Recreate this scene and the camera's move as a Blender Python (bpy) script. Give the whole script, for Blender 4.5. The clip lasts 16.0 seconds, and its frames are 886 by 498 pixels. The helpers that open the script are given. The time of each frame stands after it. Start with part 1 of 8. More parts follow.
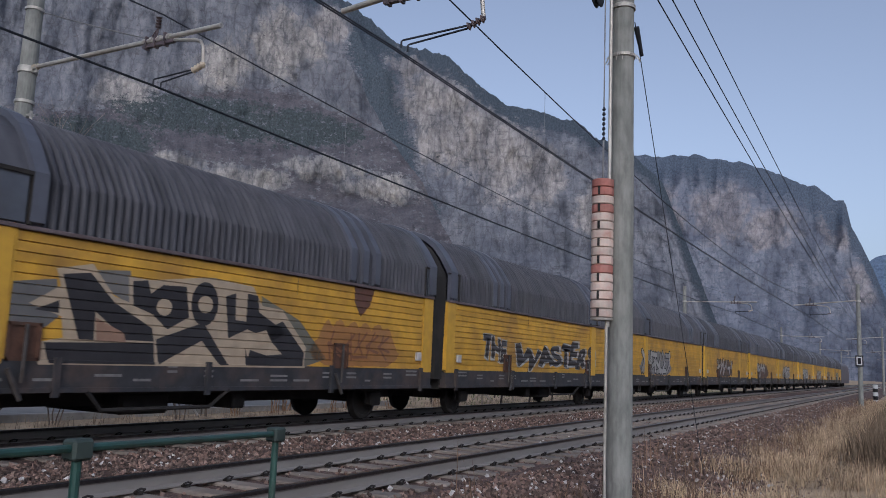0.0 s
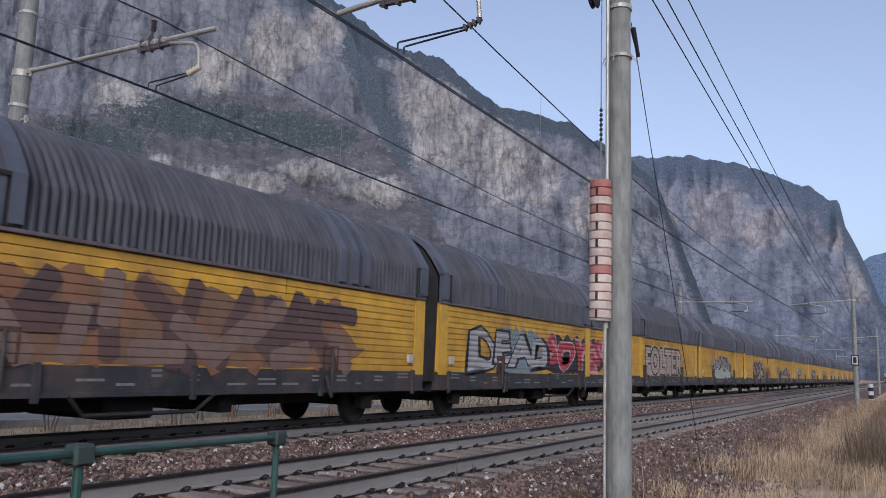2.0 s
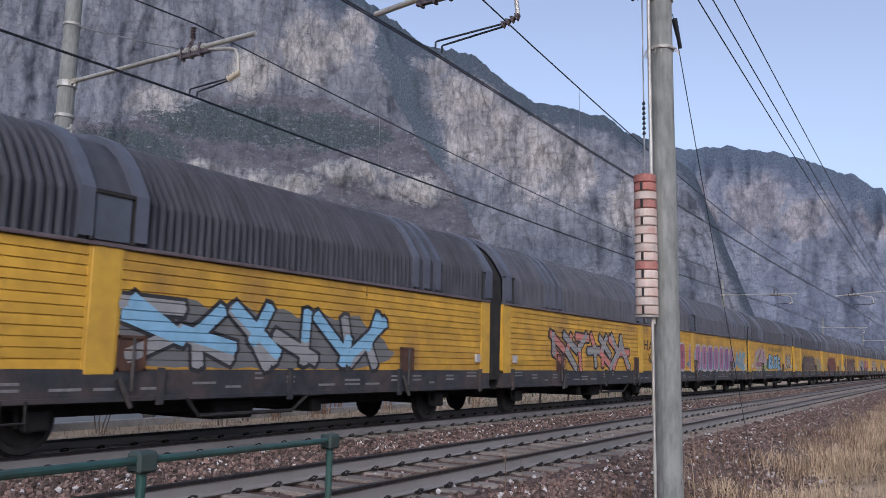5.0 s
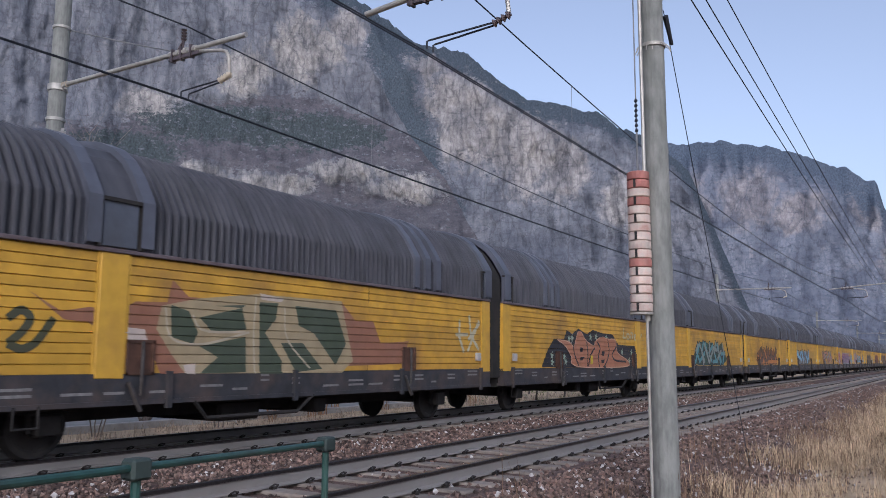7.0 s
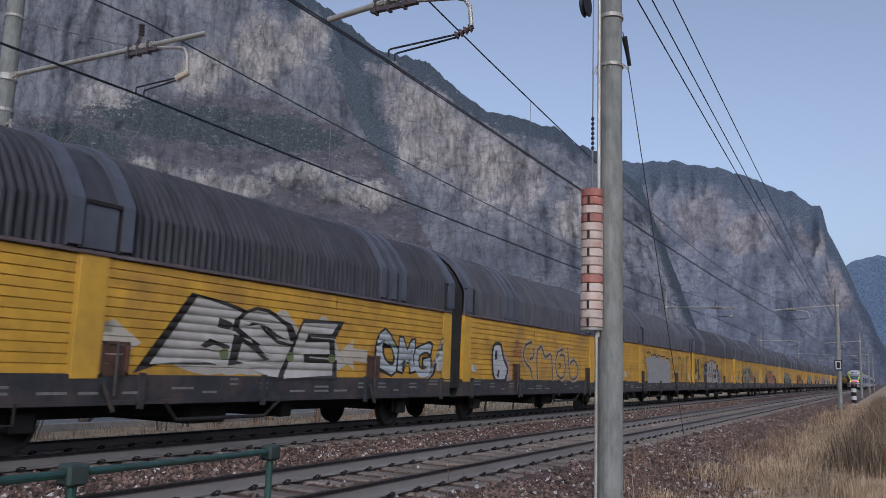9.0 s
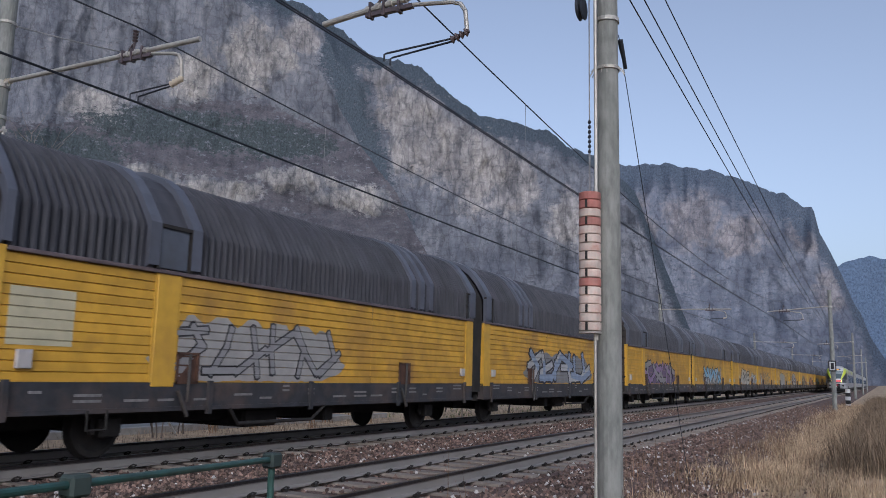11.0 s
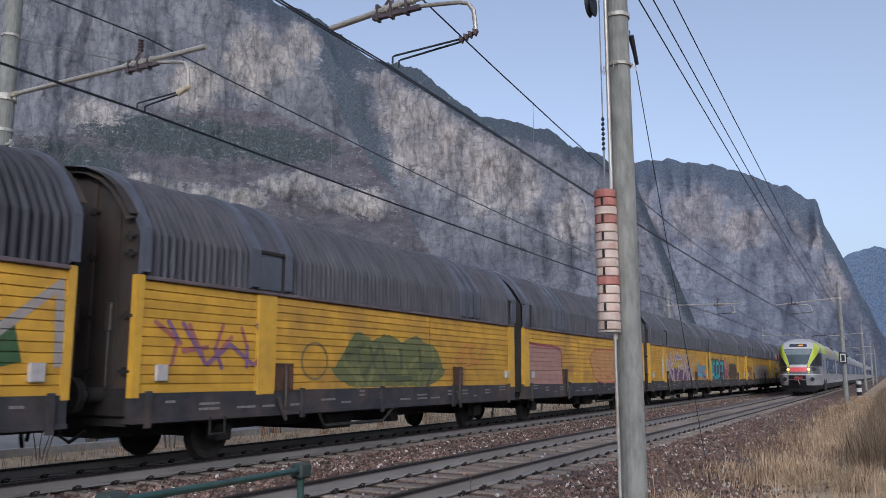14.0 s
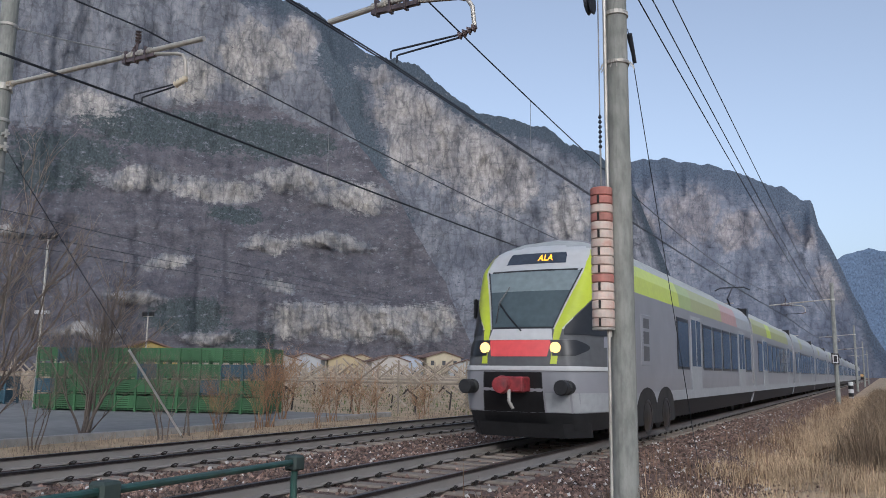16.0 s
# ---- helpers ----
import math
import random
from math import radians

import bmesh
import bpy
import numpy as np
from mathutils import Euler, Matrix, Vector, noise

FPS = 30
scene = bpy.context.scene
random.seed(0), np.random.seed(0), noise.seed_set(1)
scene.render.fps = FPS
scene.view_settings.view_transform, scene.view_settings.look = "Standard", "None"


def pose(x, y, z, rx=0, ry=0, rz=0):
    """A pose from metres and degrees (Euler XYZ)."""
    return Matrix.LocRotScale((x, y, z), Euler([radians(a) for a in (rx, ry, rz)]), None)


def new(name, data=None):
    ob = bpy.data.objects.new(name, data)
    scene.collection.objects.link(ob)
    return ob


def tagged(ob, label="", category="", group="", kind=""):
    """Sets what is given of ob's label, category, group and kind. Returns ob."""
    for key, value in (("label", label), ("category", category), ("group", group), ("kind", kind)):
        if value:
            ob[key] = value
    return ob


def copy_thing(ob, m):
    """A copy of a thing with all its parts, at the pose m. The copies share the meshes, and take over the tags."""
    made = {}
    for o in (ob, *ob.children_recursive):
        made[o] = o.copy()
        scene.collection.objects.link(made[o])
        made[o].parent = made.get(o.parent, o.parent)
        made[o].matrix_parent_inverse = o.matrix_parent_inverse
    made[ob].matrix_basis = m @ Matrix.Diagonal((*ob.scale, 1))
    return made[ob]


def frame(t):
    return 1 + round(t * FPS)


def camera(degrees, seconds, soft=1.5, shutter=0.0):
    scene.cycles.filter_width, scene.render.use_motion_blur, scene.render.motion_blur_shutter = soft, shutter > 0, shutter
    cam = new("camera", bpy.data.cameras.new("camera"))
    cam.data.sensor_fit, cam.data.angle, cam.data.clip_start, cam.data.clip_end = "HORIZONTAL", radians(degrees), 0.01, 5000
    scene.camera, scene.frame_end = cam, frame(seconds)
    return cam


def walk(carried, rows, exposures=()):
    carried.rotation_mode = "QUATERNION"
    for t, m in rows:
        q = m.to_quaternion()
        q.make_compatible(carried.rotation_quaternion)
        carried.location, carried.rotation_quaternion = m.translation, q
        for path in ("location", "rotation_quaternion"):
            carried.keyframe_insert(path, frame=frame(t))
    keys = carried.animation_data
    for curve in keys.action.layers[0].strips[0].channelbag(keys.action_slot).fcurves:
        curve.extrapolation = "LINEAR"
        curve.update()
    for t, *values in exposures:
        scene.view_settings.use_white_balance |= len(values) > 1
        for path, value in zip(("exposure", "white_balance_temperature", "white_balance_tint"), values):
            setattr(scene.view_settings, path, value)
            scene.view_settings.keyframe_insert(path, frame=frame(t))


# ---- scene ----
cam = camera(57.6, 16.0, soft=0.6, shutter=0.04)
# seconds, x, y, z, yaw, pitch, roll
PATH = [
    (0.0, 0.320, 0.015, 1.219, 30.19, 8.03, -2.34),
    (0.5, 0.307, 0.023, 1.216, 30.12, 8.42, -2.26),
    (1.0, 0.302, 0.028, 1.213, 30.06, 8.55, -2.32),
    (1.5, 0.298, 0.024, 1.208, 29.94, 8.66, -1.90),
    (2.0, 0.282, 0.013, 1.216, 29.85, 8.20, -1.92),
    (2.5, 0.261, -0.011, 1.232, 29.74, 8.17, -1.86),
    (3.0, 0.223, -0.025, 1.232, 30.51, 8.35, -0.98),
    (3.5, 0.211, -0.019, 1.235, 31.67, 8.34, -1.07),
    (4.0, 0.194, -0.011, 1.234, 32.45, 8.22, -1.20),
    (6.5, 0.213, 0.002, 1.251, 32.13, 7.74, -0.67),
    (7.0, 0.204, 0.006, 1.256, 32.08, 7.84, -0.27),
    (7.5, 0.211, 0.001, 1.265, 31.64, 7.91, -0.94),
    (8.0, 0.227, 0.012, 1.270, 29.89, 8.01, -1.28),
    (8.5, 0.221, 0.006, 1.277, 28.92, 8.17, -1.48),
    (9.0, 0.209, 0.007, 1.271, 28.84, 8.51, -1.94),
    (11.5, 0.108, 0.005, 1.284, 28.37, 8.86, -1.31),
    (12.0, 0.053, 0.048, 1.298, 28.94, 8.89, -0.74),
    (12.5, 0.035, 0.020, 1.304, 28.87, 9.00, -0.29),
    (13.0, 0.019, 0.008, 1.298, 28.82, 9.10, 0.13),
    (13.5, 0.005, 0.012, 1.298, 28.74, 9.15, 0.09),
    (14.0, -0.001, 0.012, 1.296, 28.67, 8.93, 0.03),
    (14.5, -0.004, 0.007, 1.292, 28.58, 8.84, -0.12),
    (15.0, -0.012, 0.015, 1.297, 28.51, 8.89, -0.46),
    (15.5, -0.015, 0.015, 1.292, 28.42, 8.85, -0.72),
    (16.0, 0.000, 0.000, 1.284, 28.33, 8.67, -0.68),
]
walk(cam, [(t, pose(x, y, z, 0, 0, yaw) @ pose(0, 0, 0, 90 + pitch) @ pose(0, 0, 0, 0, 0, -roll)) for t, x, y, z, yaw, pitch, roll in PATH],
     exposures=[(0.0, -0.24, 5650, 14), (2.0, 0.08, 5650, 15), (3.2, 0.2, 5650, 16), (7.5, 0.15, 5600, 16), (8.0, -0.04, 5600, 15), (9.0, -0.22, 5600, 14), (11.5, 0.0, 5650, 13), (13.5, 0.08, 5700, 13), (14.8, 0.12, 5750, 13), (16.0, 0.14, 5800, 10)])

# ---- light: open sky over a shaded valley, weak wide sun ----
world = bpy.data.worlds.new("sky")
scene.world = world
world.use_nodes = True
nt = world.node_tree
sky = nt.nodes.new("ShaderNodeTexSky")
sky.sky_type = "NISHITA"
sky.sun_disc = False
sky.sun_elevation = radians(24)
sky.sun_rotation = radians(150)
sky.altitude = 200
sky.air_density, sky.dust_density, sky.ozone_density = 1.0, 4.0, 2.0
haze = nt.nodes.new("ShaderNodeHueSaturation")
haze.inputs["Saturation"].default_value = 0.58
nt.links.new(sky.outputs[0], haze.inputs["Color"])
nt.links.new(haze.outputs[0], nt.nodes["Background"].inputs[0])
nt.nodes["Background"].inputs[1].default_value = 0.165
sun_data = bpy.data.lights.new("sun", "SUN")
sun_data.energy, sun_data.angle, sun_data.color = 0.5, radians(14), (1.0, 0.96, 0.9)
sun = new("sun", sun_data)
SUN_AZ, SUN_EL = radians(150), radians(24)
sun_dir = Vector((math.sin(SUN_AZ) * math.cos(SUN_EL), math.cos(SUN_AZ) * math.cos(SUN_EL), math.sin(SUN_EL)))
sun.matrix_basis = Matrix.Translation((0, 0, 60)) @ sun_dir.to_track_quat("Z", "Y").to_matrix().to_4x4()

# ---- materials ----
def mat(name, col, rough=0.6, metal=0.0, var=0.25, scale=8.0, stain=None, stain_scale=1.2, stain_amt=0.5, bump=0.0,
        bump_scale=60.0, island=0.0, rand=0.0, stretch=(1, 1, 1), emit=0.0):
    m = bpy.data.materials.new(name)
    m.use_nodes = True
    n, l = m.node_tree.nodes, m.node_tree.links
    b = n["Principled BSDF"]
    b.inputs["Roughness"].default_value, b.inputs["Metallic"].default_value = rough, metal
    tc, mp = n.new("ShaderNodeTexCoord"), n.new("ShaderNodeMapping")
    mp.inputs["Scale"].default_value = stretch
    l.new(tc.outputs["Object"], mp.inputs["Vector"])
    t1 = n.new("ShaderNodeTexNoise")
    t1.inputs["Scale"].default_value, t1.inputs["Detail"].default_value = scale, 6
    l.new(mp.outputs[0], t1.inputs["Vector"])
    ramp = n.new("ShaderNodeValToRGB")
    ramp.color_ramp.elements[0].position, ramp.color_ramp.elements[1].position = 0.3, 0.7
    ramp.color_ramp.elements[0].color = (*[c * (1 - var) for c in col], 1)
    ramp.color_ramp.elements[1].color = (*[min(1, c * (1 + var)) for c in col], 1)
    l.new(t1.outputs[0], ramp.inputs[0])
    out = ramp.outputs[0]
    if stain:
        t2 = n.new("ShaderNodeTexNoise")
        t2.inputs["Scale"].default_value, t2.inputs["Detail"].default_value = stain_scale, 8
        t2.inputs["Roughness"].default_value = 0.65
        l.new(mp.outputs[0], t2.inputs["Vector"])
        r2 = n.new("ShaderNodeValToRGB")
        r2.color_ramp.elements[0].position, r2.color_ramp.elements[1].position = 0.45, 0.72
        r2.color_ramp.elements[0].color, r2.color_ramp.elements[1].color = (0, 0, 0, 1), (stain_amt,) * 3 + (1,)
        l.new(t2.outputs[0], r2.inputs[0])
        mx = n.new("ShaderNodeMix")
        mx.data_type = "RGBA"
        l.new(r2.outputs[0], mx.inputs["Factor"])
        l.new(out, mx.inputs[6])
        mx.inputs[7].default_value = (*stain, 1)
        out = mx.outputs[2]
    if island or rand:
        src = n.new("ShaderNodeNewGeometry").outputs["Random Per Island"] if island else n.new("ShaderNodeObjectInfo").outputs["Random"]
        hs = n.new("ShaderNodeHueSaturation")
        mr = n.new("ShaderNodeMapRange")
        k = island or rand
        mr.inputs["To Min"].default_value, mr.inputs["To Max"].default_value = 1 - k, 1 + k
        l.new(src, mr.inputs[0])
        l.new(mr.outputs[0], hs.inputs["Value"])
        l.new(out, hs.inputs["Color"])
        out = hs.outputs[0]
    l.new(out, b.inputs["Base Color"])
    if bump:
        t3 = n.new("ShaderNodeTexNoise")
        t3.inputs["Scale"].default_value, t3.inputs["Detail"].default_value = bump_scale, 4
        l.new(mp.outputs[0], t3.inputs["Vector"])
        bp = n.new("ShaderNodeBump")
        bp.inputs["Strength"].default_value, bp.inputs["Distance"].default_value = bump, 0.01
        l.new(t3.outputs[0], bp.inputs["Height"])
        l.new(bp.outputs[0], b.inputs["Normal"])
    if emit:
        l.new(out, b.inputs["Emission Color"])
        b.inputs["Emission Strength"].default_value = emit
    return m


M = {}
M["yellow"] = mat("wagon_yellow_paint", (0.57, 0.315, 0.03), 0.5, var=0.16, scale=3, stain=(0.2, 0.1, 0.04), stain_scale=0.9, stain_amt=0.7, bump=0.1, rand=0.1)
M["yellow_post"] = mat("wagon_yellow_post_paint", (0.64, 0.37, 0.04), 0.45, var=0.1, scale=4, stain=(0.3, 0.16, 0.05), stain_amt=0.4)
M["roof"] = mat("wagon_roof_sheet", (0.073, 0.074, 0.087), 0.62, 0.0, var=0.3, scale=2, stain=(0.1, 0.096, 0.1), stain_scale=0.5, stain_amt=0.5, stretch=(1, 2.5, 0.5), rand=0.2)
M["roof"].node_tree.nodes["Principled BSDF"].inputs["Specular IOR Level"].default_value = 0.2
M["band"] = mat("roof_band_sheet", (0.1, 0.106, 0.132), 0.5, 0.0, var=0.2, scale=2, stain=(0.05, 0.05, 0.055), stain_amt=0.5)
M["eaves"] = mat("eaves_rail_paint", (0.13, 0.1, 0.105), 0.55, var=0.25, scale=3, stain=(0.07, 0.045, 0.04), stain_amt=0.6)
M["hatch"] = mat("hatch_sheet", (0.1, 0.11, 0.135), 0.45, 0.1, var=0.2, scale=3, stain=(0.06, 0.055, 0.05), stain_amt=0.6)
M["bellow"] = mat("bellows_rubber", (0.012, 0.011, 0.011), 0.85, var=0.4, scale=3, stain=(0.045, 0.036, 0.022), stain_scale=0.8, stain_amt=0.6)
M["frame"] = mat("wagon_frame_paint", (0.036, 0.036, 0.04), 0.6, var=0.3, scale=4, stain=(0.12, 0.08, 0.06), stain_scale=1.5, stain_amt=0.7, bump=0.1)
M["under"] = mat("underframe_grime", (0.022, 0.019, 0.017), 0.85, var=0.4, scale=5)
M["rust_door"] = mat("rusty_stake_pocket", (0.095, 0.045, 0.027), 0.75, var=0.4, scale=6, stain=(0.06, 0.04, 0.03))
M["lever"] = mat("worn_lever_steel", (0.075, 0.07, 0.066), 0.5, 0.4, var=0.3, scale=9, stain=(0.1, 0.06, 0.04))
# end walls in gaps: shade put into the base colour, rust stained over
M["endwall_shaded"] = mat("end_wall_shaded_rust", (0.042, 0.034, 0.029), 0.7, var=0.35, scale=3, stain=(0.1, 0.055, 0.03), stain_scale=1.2, stain_amt=0.7, stretch=(1, 1, 0.35))
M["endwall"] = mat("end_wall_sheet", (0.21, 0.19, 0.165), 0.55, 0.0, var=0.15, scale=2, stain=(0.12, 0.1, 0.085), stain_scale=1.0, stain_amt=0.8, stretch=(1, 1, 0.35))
M["marking"] = mat("stencil_white", (0.22, 0.21, 0.2), 0.6, var=0.3, scale=12, stain=(0.15, 0.14, 0.13), stain_scale=3, stain_amt=0.7)
M["red_lamp"] = mat("tail_lamp_red", (0.55, 0.03, 0.05), 0.3, var=0.1, emit=0.12)
M["grey_lamp"] = mat("lamp_case", (0.45, 0.42, 0.4), 0.5, var=0.15)
M["steel"] = mat("rail_head_steel", (0.1, 0.09, 0.09), 0.28, 0.9, var=0.2, scale=20)
M["rail_web"] = mat("rail_web_pale", (0.24, 0.22, 0.205), 0.7, var=0.1, scale=6, stain=(0.2, 0.17, 0.14), stain_scale=2, stain_amt=0.5, stretch=(1, 0.3, 1))
M["clip"] = mat("clip_iron", (0.03, 0.025, 0.022), 0.7, 0.3, var=0.4, scale=30)
M["sleeper"] = mat("concrete_sleeper", (0.23, 0.195, 0.165), 0.9, var=0.2, scale=12, stain=(0.15, 0.11, 0.08), stain_scale=3, stain_amt=0.6, bump=0.3, rand=0.2)
M["ballast_bed"] = mat("ballast_bed", (0.075, 0.042, 0.034), 0.95, var=0.6, scale=14, stain=(0.22, 0.15, 0.12), stain_scale=30, stain_amt=0.8, bump=1.0, bump_scale=24)
M["stone"] = mat("ballast_stone", (0.135, 0.084, 0.066), 0.9, var=0.4, scale=3, island=0.75, stain=(0.35, 0.29, 0.24), stain_scale=5, stain_amt=0.4)


def pale_few(m, share, col):
    """Turns a share of the loose pieces pale, as fresh-broken stones are."""
    n, l = m.node_tree.nodes, m.node_tree.links
    b = n["Principled BSDF"]
    old = b.inputs["Base Color"].links[0].from_socket
    geo, gt, mx = n.new("ShaderNodeNewGeometry"), n.new("ShaderNodeMath"), n.new("ShaderNodeMix")
    gt.operation = "GREATER_THAN"
    gt.inputs[1].default_value = 1 - share
    mx.data_type = "RGBA"
    l.new(geo.outputs["Random Per Island"], gt.inputs[0])
    l.new(gt.outputs[0], mx.inputs["Factor"])
    l.new(old, mx.inputs[6])
    mx.inputs[7].default_value = (*col, 1)
    l.new(mx.outputs[2], b.inputs["Base Color"])


pale_few(M["stone"], 0.055, (0.5, 0.47, 0.45))
M["concrete"] = mat("pole_concrete", (0.2, 0.203, 0.185), 0.8, var=0.22, scale=14, stain=(0.34, 0.335, 0.31), stain_scale=5, stain_amt=0.75, bump=0.35, stretch=(1, 1, 0.35))
M["galv"] = mat("galvanised_steel", (0.42, 0.4, 0.36), 0.5, 0.4, var=0.18, scale=9, stain=(0.25, 0.19, 0.13), stain_amt=0.5)
M["wire"] = mat("dark_wire", (0.028, 0.032, 0.042), 0.6, 0.3, var=0.2)
M["wire_light"] = mat("stranded_wire", (0.2, 0.2, 0.2), 0.6, 0.5, var=0.2)
M["insul"] = mat("porcelain_insulator", (0.07, 0.05, 0.05), 0.3, var=0.3)
M["insul_pale"] = mat("pale_insulator", (0.45, 0.38, 0.28), 0.4, var=0.2)
M["fence"] = mat("fence_green_paint", (0.02, 0.07, 0.058), 0.5, 0.0, var=0.3, scale=9, stain=(0.08, 0.06, 0.04), stain_amt=0.5)
M["fence_joint"] = mat("fence_socket", (0.03, 0.045, 0.04), 0.7, var=0.3)
M["wt_red"] = mat("weight_red_paint", (0.4, 0.15, 0.12), 0.7, var=0.2, scale=10, stain=(0.3, 0.2, 0.16), stain_scale=4, rand=0.15)
M["wt_pale"] = mat("weight_pale_paint", (0.6, 0.5, 0.43), 0.75, var=0.2, scale=12, stain=(0.4, 0.18, 0.13), stain_scale=6, stain_amt=0.85, rand=0.15)
M["dry"] = mat("dry_grass", (0.52, 0.385, 0.245), 0.9, var=0.3, scale=0.7, island=0.4)
M["dry_red"] = mat("dry_weed_brown", (0.17, 0.105, 0.065), 0.9, var=0.3, scale=0.6, island=0.5)
M["twig"] = mat("bare_twig", (0.16, 0.128, 0.105), 0.9, var=0.3, scale=2, island=0.3)
M["soil"] = mat("dry_soil", (0.36, 0.265, 0.17), 0.95, var=0.35, scale=1.2, stain=(0.42, 0.32, 0.2), stain_scale=0.35, stain_amt=0.8, bump=0.6, bump_scale=12)
M["asphalt"] = mat("yard_asphalt", (0.2, 0.195, 0.19), 0.9, var=0.12, scale=2, stain=(0.11, 0.11, 0.11), stain_scale=0.3, bump=0.2)
M["kerb"] = mat("kerb_concrete", (0.3, 0.285, 0.265), 0.85, var=0.2, scale=4)


# ---- mesh helpers ----
def part(name, bm, material, parent=None, label="", smooth=False):
    me = bpy.data.meshes.new(name)
    bmesh.ops.recalc_face_normals(bm, faces=bm.faces)
    bm.to_mesh(me)
    bm.free()
    for m in (material if isinstance(material, (list, tuple)) else [material]):
        me.materials.append(m)
    if smooth:
        me.polygons.foreach_set("use_smooth", [True] * len(me.polygons))
    ob = new(name, me)
    ob.parent = parent
    if label:
        ob["label"] = label
    return ob


def share(name, me, parent, m=None):
    ob = new(name, me)
    ob.parent = parent
    if m is not None:
        ob.matrix_basis = m
    return ob


def from_np(name, verts, faces, material, parent=None, smooth=False):
    me = bpy.data.meshes.new(name)
    me.from_pydata([tuple(v) for v in verts], [], [tuple(f) for f in faces])
    for m in (material if isinstance(material, (list, tuple)) else [material]):
        me.materials.append(m)
    if smooth:
        me.polygons.foreach_set("use_smooth", [True] * len(me.polygons))
    me.update()
    ob = new(name, me)
    ob.parent = parent
    return ob


def thing(name, label, category, group="", kind="", m=None):
    ob = new(name)
    tagged(ob, label, category, group, kind)
    if m is not None:
        ob.matrix_basis = m
    return ob


def box(bm, x0, x1, y0, y1, z0, z1, bev=0.0, mi=0):
    vs = [bm.verts.new((x, y, z)) for z in (z0, z1) for y in (y0, y1) for x in (x0, x1)]
    fs = [bm.faces.new([vs[i] for i in f]) for f in ((0, 1, 3, 2), (4, 5, 7, 6), (0, 1, 5, 4), (2, 3, 7, 6), (0, 2, 6, 4), (1, 3, 7, 5))]
    for f in fs:
        f.material_index = mi
    if bev:
        bmesh.ops.bevel(bm, geom=list({e for f in fs for e in f.edges}), offset=bev, segments=1, affect="EDGES")
    return vs


def tube(bm, p, q, r0, r1=None, seg=8, caps=True):
    p, q = Vector(p), Vector(q)
    r1 = r0 if r1 is None else r1
    d = (q - p).normalized()
    a = d.orthogonal().normalized()
    b = d.cross(a)
    rings = []
    for c, r in ((p, r0), (q, r1)):
        rings.append([bm.verts.new(c + (a * math.cos(2 * math.pi * i / seg) + b * math.sin(2 * math.pi * i / seg)) * r) for i in range(seg)])
    for i in range(seg):
        bm.faces.new((rings[0][i], rings[0][(i + 1) % seg], rings[1][(i + 1) % seg], rings[1][i]))
    if caps and seg > 2:
        bm.faces.new(rings[0])
        bm.faces.new(rings[1])


def pipe(bm, pts, r, seg=8):
    """A tube bent along points."""
    pts = [Vector(p) for p in pts]
    rings = []
    a = None
    for i, p in enumerate(pts):
        d = (pts[min(i + 1, len(pts) - 1)] - pts[max(i - 1, 0)]).normalized()
        if a is None:
            a = d.orthogonal().normalized()
        a = (a - d * a.dot(d)).normalized()
        b = d.cross(a)
        rings.append([bm.verts.new(p + (a * math.cos(2 * math.pi * k / seg) + b * math.sin(2 * math.pi * k / seg)) * r) for k in range(seg)])
    for r0, r1 in zip(rings, rings[1:]):
        for k in range(seg):
            bm.faces.new((r0[k], r0[(k + 1) % seg], r1[(k + 1) % seg], r1[k]))
    bm.faces.new(rings[0])
    bm.faces.new(rings[-1])


def loft(bm, sections, close=False):
    rings = [[bm.verts.new(p) for p in s] for s in sections]
    n = len(rings[0])
    for r0, r1 in zip(rings, rings[1:]):
        for k in range(n if close else n - 1):
            bm.faces.new((r0[k], r0[(k + 1) % n], r1[(k + 1) % n], r1[k]))
    return rings


def lathe(bm, prof, axis="z", at=(0, 0, 0), seg=16):
    rings = []
    for r, h in prof:
        ring = []
        for k in range(seg):
            c, s = r * math.cos(2 * math.pi * k / seg), r * math.sin(2 * math.pi * k / seg)
            v = {"z": (c, s, h), "x": (h, c, s), "y": (c, h, s)}[axis]
            ring.append(bm.verts.new((v[0] + at[0], v[1] + at[1], v[2] + at[2])))
        rings.append(ring)
    for r0, r1 in zip(rings, rings[1:]):
        for k in range(seg):
            bm.faces.new((r0[k], r0[(k + 1) % seg], r1[(k + 1) % seg], r1[k]))
    bm.faces.new(rings[0])
    bm.faces.new(rings[-1])


def interp(x, table):
    xs, ys = zip(*table)
    return float(np.interp(x, xs, ys))


NB = bmesh.new
XN, XF = -5.66, -10.30        # track centres
G = 0.753                     # half the distance between rail centres

# ---- ground: one sheet with the embankment's profile across the tracks ----
GROUND = [(-4000, -0.7), (-60, -0.7), (-19.3, -0.7), (-15.5, -0.75), (-13.4, -0.65), (-12.3, -0.3), (-11.9, -0.22), (-3.9, -0.22), (-3.5, -0.28), (-2.2, -0.62), (-1.2, -0.55), (0.5, -0.42), (3.0, -0.3), (12.0, -0.3), (60, -0.4), (4000, -0.4)]


def ground_z(x, y=0.0):
    return interp(x, GROUND)


